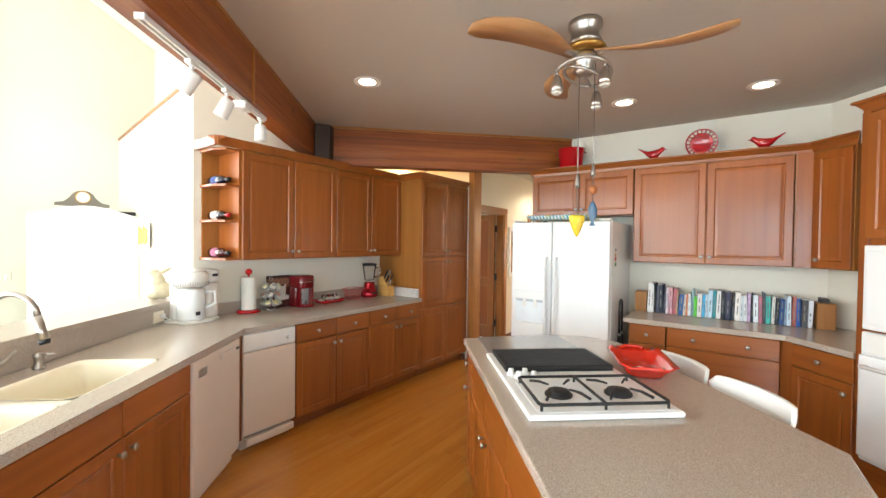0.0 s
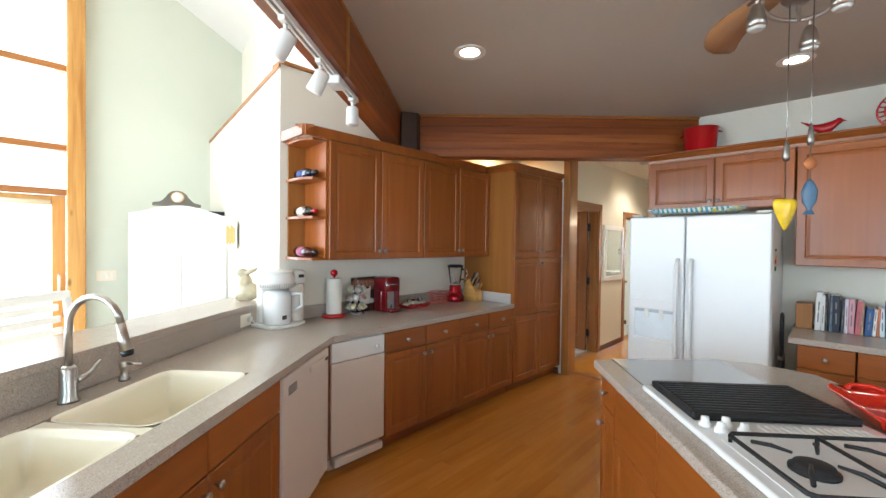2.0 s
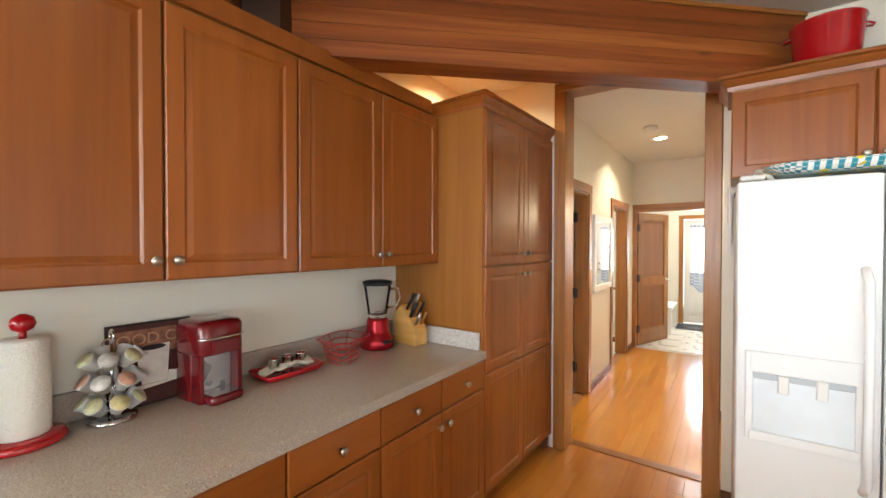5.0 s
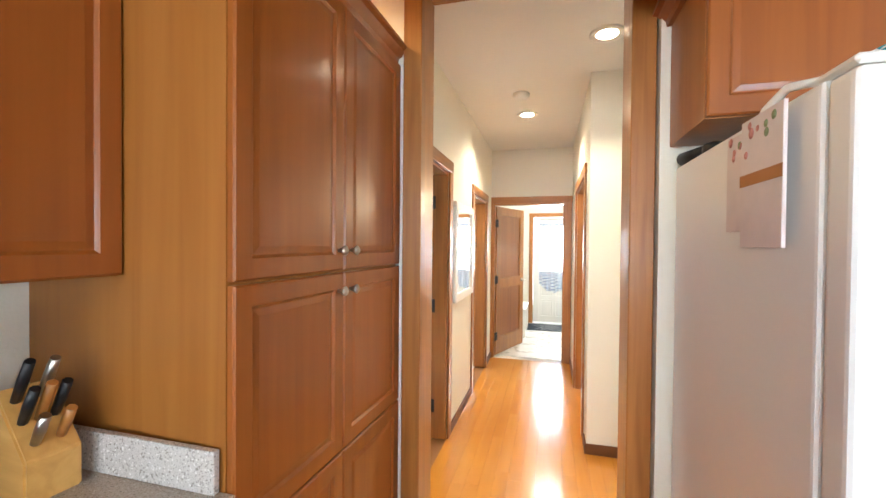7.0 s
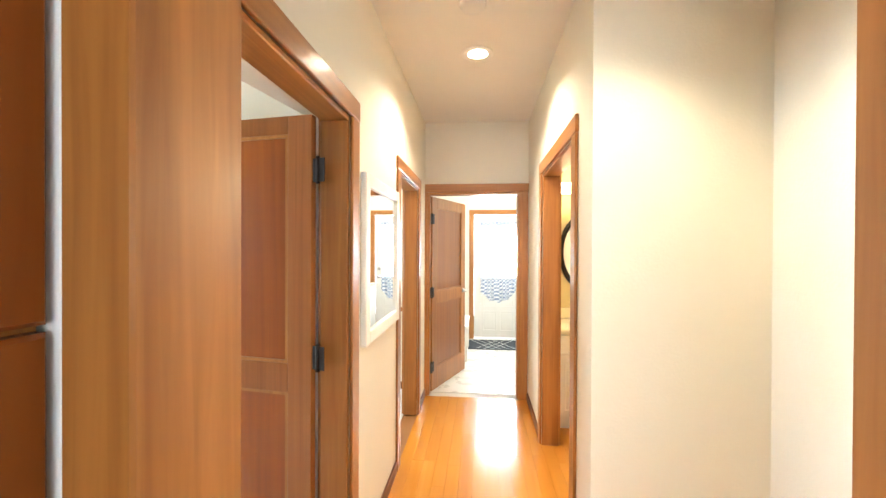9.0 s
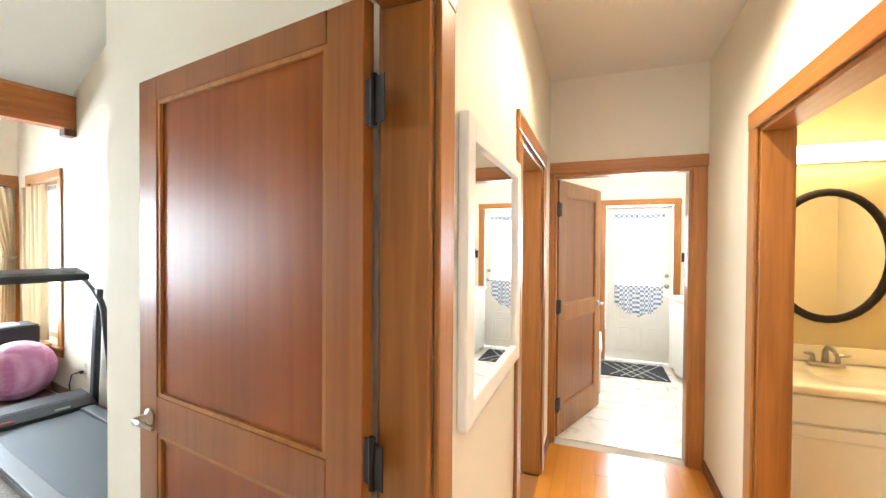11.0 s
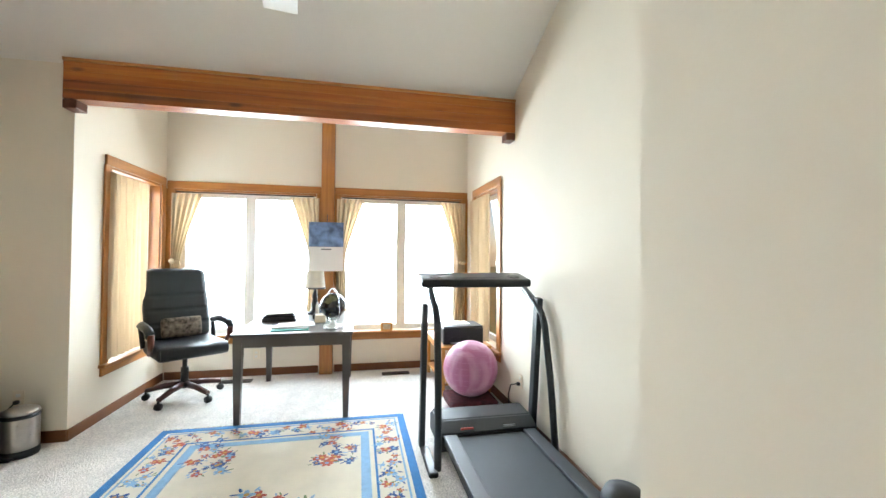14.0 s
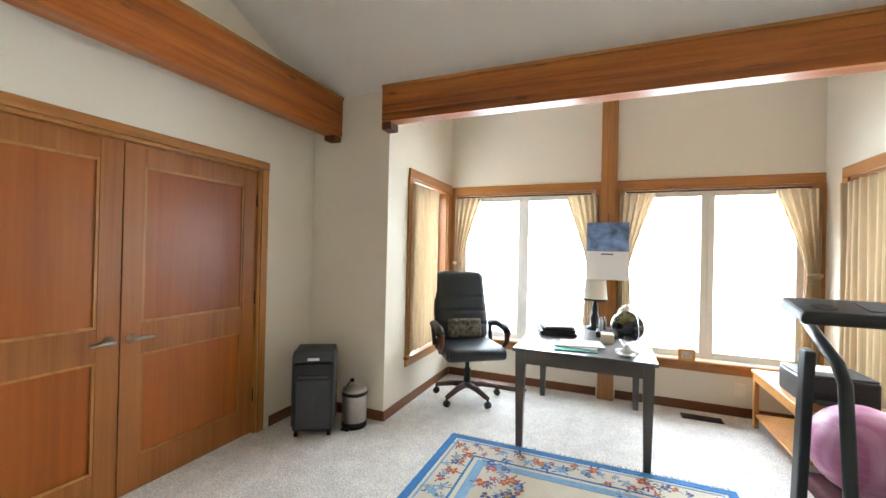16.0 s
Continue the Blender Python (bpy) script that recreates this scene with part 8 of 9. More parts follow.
# it faces +x; the jug stands under the head
def drum(bm, x, y, r, z0, z1, sq=1.0, seg=24, bev=0.01):
    return lathe(bm, [(r - bev, z0), (r, z0 + bev), (r, z1 - bev), (r - bev, z1), (0, z1)], (x, y, 0), seg)
part("foot", prism(B(), [(-0.12, -0.16), (0.10, -0.14), (0.13, -0.05), (0.12, 0.06), (0.06, 0.16), (-0.12, 0.16)], 0, 0.016, 0.004), WHITE_P, cm)
part("back_column", box(B(), -0.13, -0.12, 0.0165, -0.06, 0.15, 0.30, 0.02, 3), WHITE_P, cm)
part("head", drum(B(), -0.01, -0.03, 0.125, 0.24, 0.335, bev=0.018), WHITE_P, cm)
part("lid", drum(B(), -0.01, -0.03, 0.115, 0.336, 0.352, bev=0.008), WHITE_P, cm)
bm = B()
for i in range(26):
    a = radians(-95 + i * 7.2)
    tube(bm, [(-0.01 + 0.1255 * math.cos(a), -0.03 + 0.1255 * math.sin(a), 0.248), (-0.01 + 0.1255 * math.cos(a), -0.03 + 0.1255 * math.sin(a), 0.272)], 0.002, 4)
part("vent_slots", bm, plain("vent_shade", rgb("9a958d"), 0.6), cm)
jg = part("jug", lathe(B(), [(0.085, 0.0165), (0.092, 0.03), (0.092, 0.19), (0.085, 0.215), (0.06, 0.225), (0, 0.228)], (0.0, -0.03, 0), 24), WHITE, cm)
part("jug_handle", tube(B(), [(0.055, 0.045, 0.20), (0.09, 0.10, 0.20), (0.095, 0.105, 0.12), (0.06, 0.05, 0.09)], 0.011, 8), WHITE, jg)
part("jug_label", box(B(), 0.0925, -0.05, 0.05, 0.0935, -0.015, 0.075), DGREY, jg)
part("side_tank", drum(B(), 0.0, 0.115, 0.062, 0.0165, 0.26), plain("frosted_tank", rgb("d6cdc2"), 0.25), cm)
part("tank_lid", drum(B(), 0.0, 0.115, 0.068, 0.261, 0.345, bev=0.014), WHITE_P, cm)
part("tank_window", box(B(), 0.066, 0.095, 0.30, 0.0705, 0.14, 0.32, 0.002), DGREY, cm)
pt = thing("paper_towel_holder", Matrix.Translation((-3.525, 2.03, CT)) @ Matrix.Scale(1.12, 4), "red paper towel holder with a white roll and ball finial", "paper towel holder")
part("base", lathe(B(), [(0.083, 0), (0.088, 0.006), (0.085, 0.018), (0.07, 0.024), (0, 0.024)], seg=28), RED, pt)
part("roll", lathe(B(), [(0.052, 0.0245), (0.054, 0.03), (0.054, 0.272), (0.052, 0.277), (0.018, 0.277)], seg=28), plain("paper_towel", rgb("e9e5da"), 0.95, vary=0.02, bump=0.5, bump_scale=120), pt)
part("rod", tube(B(), [(0, 0, 0.277), (0, 0, 0.295)], 0.008, 8), RED, pt)
part("finial", lathe(B(), [(0.006, 0.292), (0.022, 0.302), (0.027, 0.316), (0.022, 0.332), (0.008, 0.341), (0, 0.342)], seg=18), RED, pt)
# pod carousel
pd = thing("coffee_pod_carousel", Matrix.Translation((-3.515, 2.235, CT)) @ Matrix.Scale(1.12, 4), "chrome carousel rack full of coffee pods in three tiers", "pod rack")
part("base", lathe(B(), [(0.062, 0), (0.062, 0.010), (0.05, 0.014), (0, 0.014)], seg=22), CHROME, pd)
part("pole", tube(B(), [(0, 0, 0.014), (0, 0, 0.235)], 0.005, 8), CHROME, pd)
part("top_ring", tube(B(), [(0.018 * math.cos(radians(a)), 0, 0.25 + 0.018 * math.sin(radians(a))) for a in range(0, 360, 24)], 0.0035, 6, True), CHROME, pd)
PODC = [plain("pod_lid_" + c, rgb(c), 0.35, vary=0.25, scale=60) for c in ("cfc08a", "c99a80", "c8c49a", "d4d0c8", "b8b2aa")]
PODW = plain("pod_cup", rgb("d9d6d0"), 0.4)
_cup = lathe(B(), [(0.017, 0.0), (0.0225, 0.036), (0.0245, 0.038), (0.0245, 0.040)], seg=12)
_cm = bpy.data.meshes.new("pod")
_cup.to_mesh(_cm)
_cup.free()
_cm.materials.append(PODW)
for j, z in enumerate((0.04, 0.105, 0.17)):
    part("tier_ring", tube(B(), [(0.052 * math.cos(radians(a)), 0.052 * math.sin(radians(a)), z + 0.004) for a in range(0, 360, 18)], 0.003, 6, True), CHROME, pd)
    for i in range(7):
        a = 2 * math.pi * (i + 0.3 * j) / 7
        m_ = Matrix.Translation((0.04 * math.cos(a), 0.04 * math.sin(a), z)) @ Matrix.Rotation(a, 4, "Z") @ Matrix.Rotation(radians(48), 4, "Y")
        c_ = new("pod", _cm)
        c_.parent = pd
        c_.matrix_basis = m_
        part("pod_lid", lathe(B(), [(0.0235, 0.0402), (0.0235, 0.0412), (0, 0.0415)], seg=12), PODC[(i * 2 + j) % 5], c_)
# single-cup coffee maker
kg = thing("coffee_maker", Matrix.Translation((-3.44, 2.53, CT)) @ Matrix.Rotation(radians(6), 4, "Z"), "glossy red single-cup coffee maker with a silver drip tray", "coffee maker")
REDK = plain("coffee_maker_red", rgb("6b0a13"), 0.22, coat=0.5, vary=0.05)
part("body", shell([rounded(0.058, 0.078, 0.03, 0.0), rounded(0.062, 0.082, 0.03, 0.008), rounded(0.062, 0.082, 0.03, 0.276), rounded(0.058, 0.078, 0.03, 0.282)]), REDK, kg).matrix_basis = Matrix.Translation((-0.072, 0, 0))
part("head", shell([rounded(0.094, 0.082, 0.032, 0.178), rounded(0.098, 0.085, 0.035, 0.186), rounded(0.098, 0.085, 0.035, 0.284), rounded(0.090, 0.077, 0.035, 0.298), rounded(0.062, 0.052, 0.03, 0.304)]), REDK, kg).matrix_basis = Matrix.Translation((-0.034, 0, 0))
for y in (-0.0735, 0.0735):
    part("cheek", box(B(), -0.012, y - 0.0085, 0.002, 0.045, y + 0.0085, 0.179, 0.005, 2), REDK, kg)
part("brew_spout", box(B(), 0.060, -0.050, 0.182, 0.074, 0.050, 0.232, 0.006, 2), REDK, kg)
part("front_plate", box(B(), -0.0095, -0.0645, 0.032, -0.006, 0.0645, 0.177, 0.001), plain("silver_plate", rgb("b9bcc0"), 0.28, 0.7), kg)
part("drip_tray", shell([rounded(0.055, 0.063, 0.025, 0.001), rounded(0.058, 0.066, 0.025, 0.01), rounded(0.058, 0.066, 0.025, 0.028), rounded(0.053, 0.061, 0.022, 0.031)]), REDK, kg).matrix_basis = Matrix.Translation((0.036, 0, 0))
part("tray_grille", box(B(), 0.002, -0.056, 0.0315, 0.085, 0.056, 0.034, 0.001), CHROME, kg)
part("handle", tube(B(), [(0.045, -0.086, 0.240), (0.064, -0.060, 0.240), (0.068, 0.0, 0.240), (0.064, 0.060, 0.240), (0.045, 0.086, 0.240)], 0.005, 8), CHROME, kg)
# poster leaning on the wall
po = thing("coffee_sign", Matrix.Translation((-3.568, 2.37, CT)) @ Matrix.Rotation(radians(-5), 4, "Y"), "dark red-brown picture of a white coffee cup leaning on the wall", "sign")
part("board", box(B(), -0.006, -0.135, 0.0, 0.006, 0.135, 0.30, 0.002), plain("sign_edge", rgb("23130d"), 0.5), po)
part("picture_ground", box(B(), 0.0062, -0.128, 0.008, 0.007, 0.128, 0.292), plain("sign_brown", rgb("4a221a"), 0.5, vary=0.45, scale=14), po)
part("painted_band", box(B(), 0.0071, -0.120, 0.185, 0.0076, 0.120, 0.275), plain("sign_tan", rgb("8a5c46"), 0.55, vary=0.45, scale=26), po)
FLAT = Matrix(((0, 0, 1, 0), (1, 0, 0, 0), (0, 1, 0, 0), (0, 0, 0, 1)))
_fc = bpy.data.curves.new("sign_text", "FONT")
_fc.body, _fc.size, _fc.align_x, _fc.extrude = "GOOD CUP", 0.056, "CENTER", 0.0003
_fo = new("sign_text", _fc)
_fm = bpy.data.meshes.new_from_object(_fo)
bpy.data.objects.remove(_fo)
_fm.materials.append(plain("sign_lettering", rgb("b98a6c"), 0.6, vary=0.2, scale=40))
_fo = new("lettering", _fm)
_fo.parent = po
_fo.matrix_basis = Matrix.Translation((0.0081, 0.0, 0.222)) @ FLAT
CUPW = plain("sign_cup", rgb("e4ddd2"), 0.6, vary=0.12, scale=20)
part("cup_shape", prism(B(), [(-0.035, 0.075), (0.045, 0.075), (0.058, 0.215), (-0.052, 0.205)], 0.0077, 0.0083), CUPW, po).matrix_basis = FLAT
part("saucer_shape", prism(B(), [(-0.075, 0.055), (0.085, 0.07), (0.085, 0.105), (0.05, 0.11), (0.045, 0.074), (-0.075, 0.074)], 0.0084, 0.0088), CUPW, po).matrix_basis = FLAT
part("cup_handle_shape", tube(B(), [(0.0082, -0.047, 0.175), (0.0082, -0.085, 0.17), (0.0082, -0.092, 0.14), (0.0082, -0.075, 0.115), (0.0082, -0.042, 0.11)], 0.0022, 6), CUPW, po)
part("coffee_shape", prism(B(), [(0.003 + 0.042 * math.cos(radians(a)), 0.205 + 0.010 * math.sin(radians(a))) for a in range(0, 360, 24)], 0.0084, 0.0088), plain("painted_coffee", rgb("1d100b"), 0.5), po).matrix_basis = FLAT
# small tray with spoons and a towel
CLOTH = plain("cloth_pale", rgb("c9bfae"), 0.9, vary=0.3, scale=30)
ty = thing("utensil_tray", Matrix.Translation((-3.47, 2.86, CT)) @ Matrix.Scale(1.3, 4), "small red tray with glasses and folded cloth", "tray")
part("tray", shell([rounded(0.055, 0.10, 0.02, 0.0), rounded(0.07, 0.115, 0.02, 0.022), rounded(0.067, 0.112, 0.02, 0.024), rounded(0.052, 0.097, 0.02, 0.006)]), RED, ty)
bm = B()
for i in range(6):
    tmp = box(B(), -0.03, -0.018, -0.006, 0.03, 0.018, 0.006, 0.004)
    part("folded_cloth", merge(B(), tmp, Matrix.Translation((rng.uniform(-0.02, 0.02), -0.07 + i * 0.028, 0.026 + 0.004 * (i % 3))) @ Euler((rng.uniform(-0.5, 0.5), rng.uniform(-0.4, 0.4), rng.uniform(0, 3))).to_matrix().to_4x4()), CLOTH, ty)
TUMB = glassy("tumbler_glass", (0.97, 0.98, 0.98), 0.02, 1.15)
for y in (-0.052, 0.0, 0.052):
    part("tumbler", lathe(B(), [(0.016, 0.012), (0.020, 0.061), (0.0185, 0.061), (0.0145, 0.015), (0, 0.015)], (0.0, y, 0), 14), TUMB, ty)
for y in (-0.052, 0.0, 0.052):
    part("glass_rim", tube(B(), [(0.02 * math.cos(radians(a)), y + 0.02 * math.sin(radians(a)), 0.062) for a in range(0, 360, 30)], 0.0022, 5, True), CHROME, ty)
# red wire basket
wb_ = thing("wire_basket", Matrix.Translation((-3.42, 3.13, CT)), "red wire fruit basket, empty, on the counter", "basket")
WIRE = plain("red_wire", rgb("b01c1c"), 0.35)
for r_, z in ((0.080, 0.003), (0.088, 0.03), (0.096, 0.06), (0.106, 0.09), (0.14, 0.118)):
    n_ = 1 + 0.0
    part("ring", tube(B(), [(r_ * 0.8 * math.cos(radians(a)), r_ * (1.0 + 0.12 * math.sin(radians(a))) * math.sin(radians(a)), z + 0.008 * math.sin(radians(a * 3))) for a in range(0, 360, 12)], 0.003, 6, True), WIRE, wb_)
for k in range(8):
    a = radians(k * 45)
    part("rib", tube(B(), [(r_ * 0.8 * math.cos(a), r_ * (1.0 + 0.12 * math.sin(a)) * math.sin(a), z) for r_, z in ((0.080, 0.003), (0.088, 0.03), (0.106, 0.09), (0.14, 0.118))], 0.0022, 5), WIRE, wb_)
# blender
bd = thing("blender", Matrix.Translation((-3.47, 3.43, CT)) @ Matrix.Scale(1.07, 4), "metallic red blender with a glass jar and black lid", "blender")
REDM = plain("metallic_red", rgb("a01420"), 0.25, 0.55, vary=0.05)
part("base", lathe(B(), [(0.084, 0), (0.090, 0.008), (0.090, 0.035), (0.084, 0.055), (0.066, 0.075), (0.060, 0.09), (0.056, 0.145), (0.052, 0.156), (0.04, 0.158)], seg=22), REDM, bd)
part("control_dial", box(B(), 0.066, -0.04, 0.030, 0.092, 0.04, 0.052, 0.006), BLACK, bd)
part("jar", lathe(B(), [(0.045, 0.159), (0.05, 0.175), (0.072, 0.33), (0.070, 0.332), (0.068, 0.33), (0.047, 0.18), (0.02, 0.172), (0, 0.172)], seg=22), glassy("jar_glass", (0.97, 0.98, 0.98), 0.02, 1.12), bd)
part("jar_handle", tube(B(), [(0.045, 0.045, 0.31), (0.075, 0.078, 0.31), (0.082, 0.084, 0.26), (0.065, 0.067, 0.215), (0.038, 0.038, 0.21)], 0.008, 8), glassy("handle_glass", (0.95, 0.97, 0.97)), bd)
part("lid", lathe(B(), [(0.074, 0.3325), (0.078, 0.338), (0.077, 0.352), (0.05, 0.358), (0, 0.36)], seg=22), BLACK, bd)
part("blades", tube(B(), [(-0.02, 0, 0.178), (0, 0, 0.183), (0.02, 0, 0.190)], 0.003, 5), CHROME, bd)
# knife block
kb = thing("knife_block", Matrix.Translation((-3.37, 3.615, CT)) @ Matrix.Rotation(radians(-6), 4, "Z") @ Matrix.Scale(1.12, 4), "pale wooden knife block with black-handled knives", "knife block")
bm = bmesh.new()
prof = [(-0.09, 0.0), (0.07, 0.0), (0.07, 0.085), (-0.035, 0.205), (-0.09, 0.155)]
a_ = [bm.verts.new((x, -0.045, z)) for x, z in prof]
b_ = [bm.verts.new((x, 0.045, z)) for x, z in prof]
for i in range(5):
    j = (i + 1) % 5
    bm.faces.new((a_[i], a_[j], b_[j], b_[i]))
bm.faces.new(a_[::-1])
bm.faces.new(b_)
bmesh.ops.recalc_face_normals(bm, faces=bm.faces[:])
bmesh.ops.bevel(bm, geom=bm.edges[:], offset=0.004, segments=2, affect="EDGES")
part("block", bm, wood("beech_block", rgb("b98a45"), rgb("cf9f58"), rgb("dcb06a"), "x", 30, 0.45, 0.1), kb)
for i, (s, y, L) in enumerate(((0.2, -0.022, 0.10), (0.2, 0.018, 0.095), (0.5, -0.025, 0.085), (0.5, 0.0, 0.09), (0.5, 0.025, 0.085), (0.8, -0.02, 0.07), (0.8, 0.02, 0.07))):
    p = Vector((-0.035 + s * 0.105, y, 0.205 - s * 0.12))
    d_ = Vector((0.52, 0, 0.85)).normalized()
    part("knife_handle", tube(B(), [p, p + d_ * L * 0.5, p + d_ * L], [0.0085, 0.010, 0.009], 8), (BLACK, STEEL, BLACK, TRIM, BLACK, STEEL, TRIM)[i], kb)
# wine bottles on the shelf
for z, tone, lab in ((UZ0 + 0.018, "3a1014", "a86a84"), (UZ0 + 0.318, "24120e", "d8d2c4"), (UZ0 + 0.598, "141a30", "4a5a8a")):
    wbt = thing("wine_bottle", run((-3.28, 1.83), (1, 0)) @ Matrix.Translation((0.09, -0.23, z + 0.0395)) @ Matrix.Rotation(radians(-68), 4, "X") @ Matrix.Rotation(radians(0), 4, "Z"), "dark wine bottle lying on its shelf", "wine bottle", "wine bottles")
    wbt.matrix_basis = run((-3.28, 1.83), (1, 0)) @ Matrix.Translation((0.085, -0.30, z + 0.0395)) @ Matrix.Rotation(radians(-90), 4, "X")
    part("glass", lathe(B(), [(0.034, 0), (0.038, 0.01), (0.038, 0.17), (0.03, 0.20), (0.014, 0.225), (0.0135, 0.27), (0.015, 0.272), (0.015, 0.285), (0, 0.286)], seg=18), plain("bottle_glass_" + tone, rgb(tone), 0.08, coat=0.5, vary=0.02), wbt)
    part("label", lathe(B(), [(0.0384, 0.05), (0.0384, 0.14)], seg=18), plain("bottle_label_" + lab, rgb(lab), 0.7), wbt)
    part("capsule", lathe(B(), [(0.0142, 0.235), (0.0155, 0.288), (0, 0.289)], seg=14), RED if tone == "24120e" else BLACK, wbt)

# ---------------------------------------------------------------- books and things on the north side
# cloth colour, thickness and height in millimetres, from the bookend on
BOOKS = ("e9e7e2/31/278 e4e3e0/19/258 17191d/17/272 4a5566/20/262 1b2336/34/264 3a4250/17/250 d9cdd6/18/245 cf9aa4/29/242 b8646a/26/236 b89a78/15/228 "
         "31548a/34/192 e6ded6/18/188 cf7a4c/14/196 dfe6ea/24/200 7fa3a6/18/238 5fd02e/20/178 dcd8d6/33/206 3fa6d8/20/200 c9d6e0/17/205 b9cfdc/32/244 "
         "2f8c96/22/244 e2e0dc/32/246 22262c/26/246 232b46/38/238 2c2f36/20/234 e6e2dc/36/240 ccd6da/22/214 dfe0e2/22/218 c3aacb/20/236 3b4048/16/238 "
         "d7e0e2/32/228 b3707f/22/220 4e5357/18/250 49b3a6/30/222 e4e6df/20/226 22262a/22/214 22467c/26/212 7d93ac/18/206 c4d2dc/26/236 a45a4c/26/234 "
         "2c55a2/26/222 4a4a4c/32/216 d8dce2/30/212").split()
x = -0.715
bk_mats = {}
SPINE = plain("spine_print", rgb("86837c"), 0.6)
SPINE_D = plain("dark_spine_print", rgb("6c6a6e"), 0.6)
for entry in BOOKS:
    tone, w, h = entry.split("/")
    w, h = float(w) * 0.00107, float(h) * 0.001
    d_ = rng.uniform(0.15, 0.19)
    if tone not in bk_mats:
        bk_mats[tone] = plain("book_cloth_" + tone, rgb(tone), 0.5, vary=0.06, scale=20)
    fy = 4.36 - rng.uniform(0, 0.02)
    bk = thing("book", Matrix.Translation((x + w / 2, fy, CT)) @ Matrix.Rotation(radians(rng.uniform(-1.5, 3.5)), 4, "Y"), "upright book in the row under the wall cabinets", "book", "books on the counter")
    part("cover", box(B(), -w / 2 + 0.0005, 0, 0.001, w / 2 - 0.0005, d_, h, 0.0025), bk_mats[tone], bk)
    part("page_block", box(B(), -w / 2 + 0.003, 0.005, h + 0.0002, w / 2 - 0.003, d_ - 0.003, h + 0.0012), WHITE_P, bk)
    lum = sum(int(tone[k:k + 2], 16) for k in (0, 2, 4)) / 3
    n = rng.choice((2, 3, 4))
    z = h * 0.22
    for k in range(n):
        hh = rng.uniform(0.02, 0.085)
        if z + hh > h * 0.92:
            break
        part("spine_title", box(B(), -w * 0.10, -0.0008, z, w * 0.10, -0.0002, z + hh), SPINE_D if lum > 120 else SPINE, bk)
        z += hh + rng.uniform(0.008, 0.03)
    x += w + 0.0012
BXW = wood("bookend_wood", rgb("8a5a28"), rgb("a06c34"), rgb("b07c40"), "z", 30, 0.5, 0.1)
be = thing("bookend_box", Matrix.Translation((-0.785, 4.37, CT)), "plain brown wooden box at the row's end", "box")
part("box", box(B(), -0.035, 0, 0, 0.06, 0.17, 0.185, 0.003), BXW, be)
be2 = thing("magazine_box", Matrix.Translation((0.52, 4.33, CT)), "brown wooden file box at the end of the books", "box")
part("box", box(B(), -0.055, 0, 0, 0.055, 0.18, 0.20, 0.004), BXW, be2)
part("contents", box(B(), -0.03, 0.02, 0.2005, 0.02, 0.15, 0.235, 0.003), DGREY, be2)
CTOP = UZ1 + 0.074
bu = thing("red_bucket", Matrix.Translation((-1.475, 4.41, CTOP)) @ Matrix.Scale(0.84, 4), "red enamel tub on top of the wall cabinets", "tub")
part("tub", lathe(B(), [(0.13, 0), (0.14, 0.01), (0.158, 0.235), (0.164, 0.24), (0.164, 0.248), (0.155, 0.248), (0.136, 0.012), (0, 0.01)], seg=32), RED, bu)
for s in (-1, 1):
    part("handle", tube(B(), [(s * 0.155, -0.03, 0.20), (s * 0.185, -0.015, 0.19), (s * 0.185, 0.015, 0.19), (s * 0.155, 0.03, 0.20)], 0.006, 6), RED, bu)
def red_bird(x, flip, yaw):
    b = thing("bird_figurine", Matrix.Translation((x, 4.33, CTOP)) @ Matrix.Rotation(radians(yaw), 4, "Z") @ Matrix.Diagonal((flip, 1, 1, 1)), "red ceramic bird figurine on the cabinet top", "figurine", "red birds")
    bm = B()
    tmp = bmesh.new()
    rings = []
    for (cx, cz, rx) in ((-0.125, 0.115, 0.004), (-0.10, 0.10, 0.008), (-0.07, 0.078, 0.014), (-0.04, 0.055, 0.028), (0.0, 0.044, 0.041), (0.035, 0.052, 0.040), (0.06, 0.07, 0.030), (0.075, 0.085, 0.027), (0.09, 0.088, 0.018), (0.10, 0.086, 0.006), (0.118, 0.082, 0.001)):
        rings.append([tmp.verts.new((cx, rx * 0.85 * math.cos(t), cz + rx * math.sin(t))) for t in (2 * math.pi * k / 14 for k in range(14))])
    for a, c in zip(rings, rings[1:]):
        for k in range(14):
            tmp.faces.new((a[k], a[(k + 1) % 14], c[(k + 1) % 14], c[k]))
    tmp.faces.new(rings[0][::-1])
    tmp.faces.new(rings[-1])
    bmesh.ops.recalc_face_normals(tmp, faces=tmp.faces[:])
    for f in tmp.faces:
        f.smooth = True
    merge(bm, tmp)
    lathe(bm, [(0.022, 0.0), (0.022, 0.004), (0.010, 0.012)], (0, 0, 0), 12)
    part("bird", bm, RED, b)
    return b
red_bird(-0.69, 1, 0)
red_bird(0.13, -1, 0)
rp = thing("red_plate", Matrix.Translation((-0.31, 4.37, CTOP + 0.112)) @ Matrix.Rotation(radians(96), 4, "X"), "red pierced-rim ceramic plate standing on the cabinet top", "plate")
part("dish", lathe(B(), [(0, -0.006), (0.075, -0.006), (0.088, 0.004), (0.088, 0.010), (0.074, 0.0), (0, 0.0)], seg=32), RED, rp)
part("rim", tube(B(), [(0.118 * math.cos(radians(a)), 0.118 * math.sin(radians(a)), 0.012) for a in range(0, 360, 10)], 0.006, 6, True), RED, rp)
bm = B()
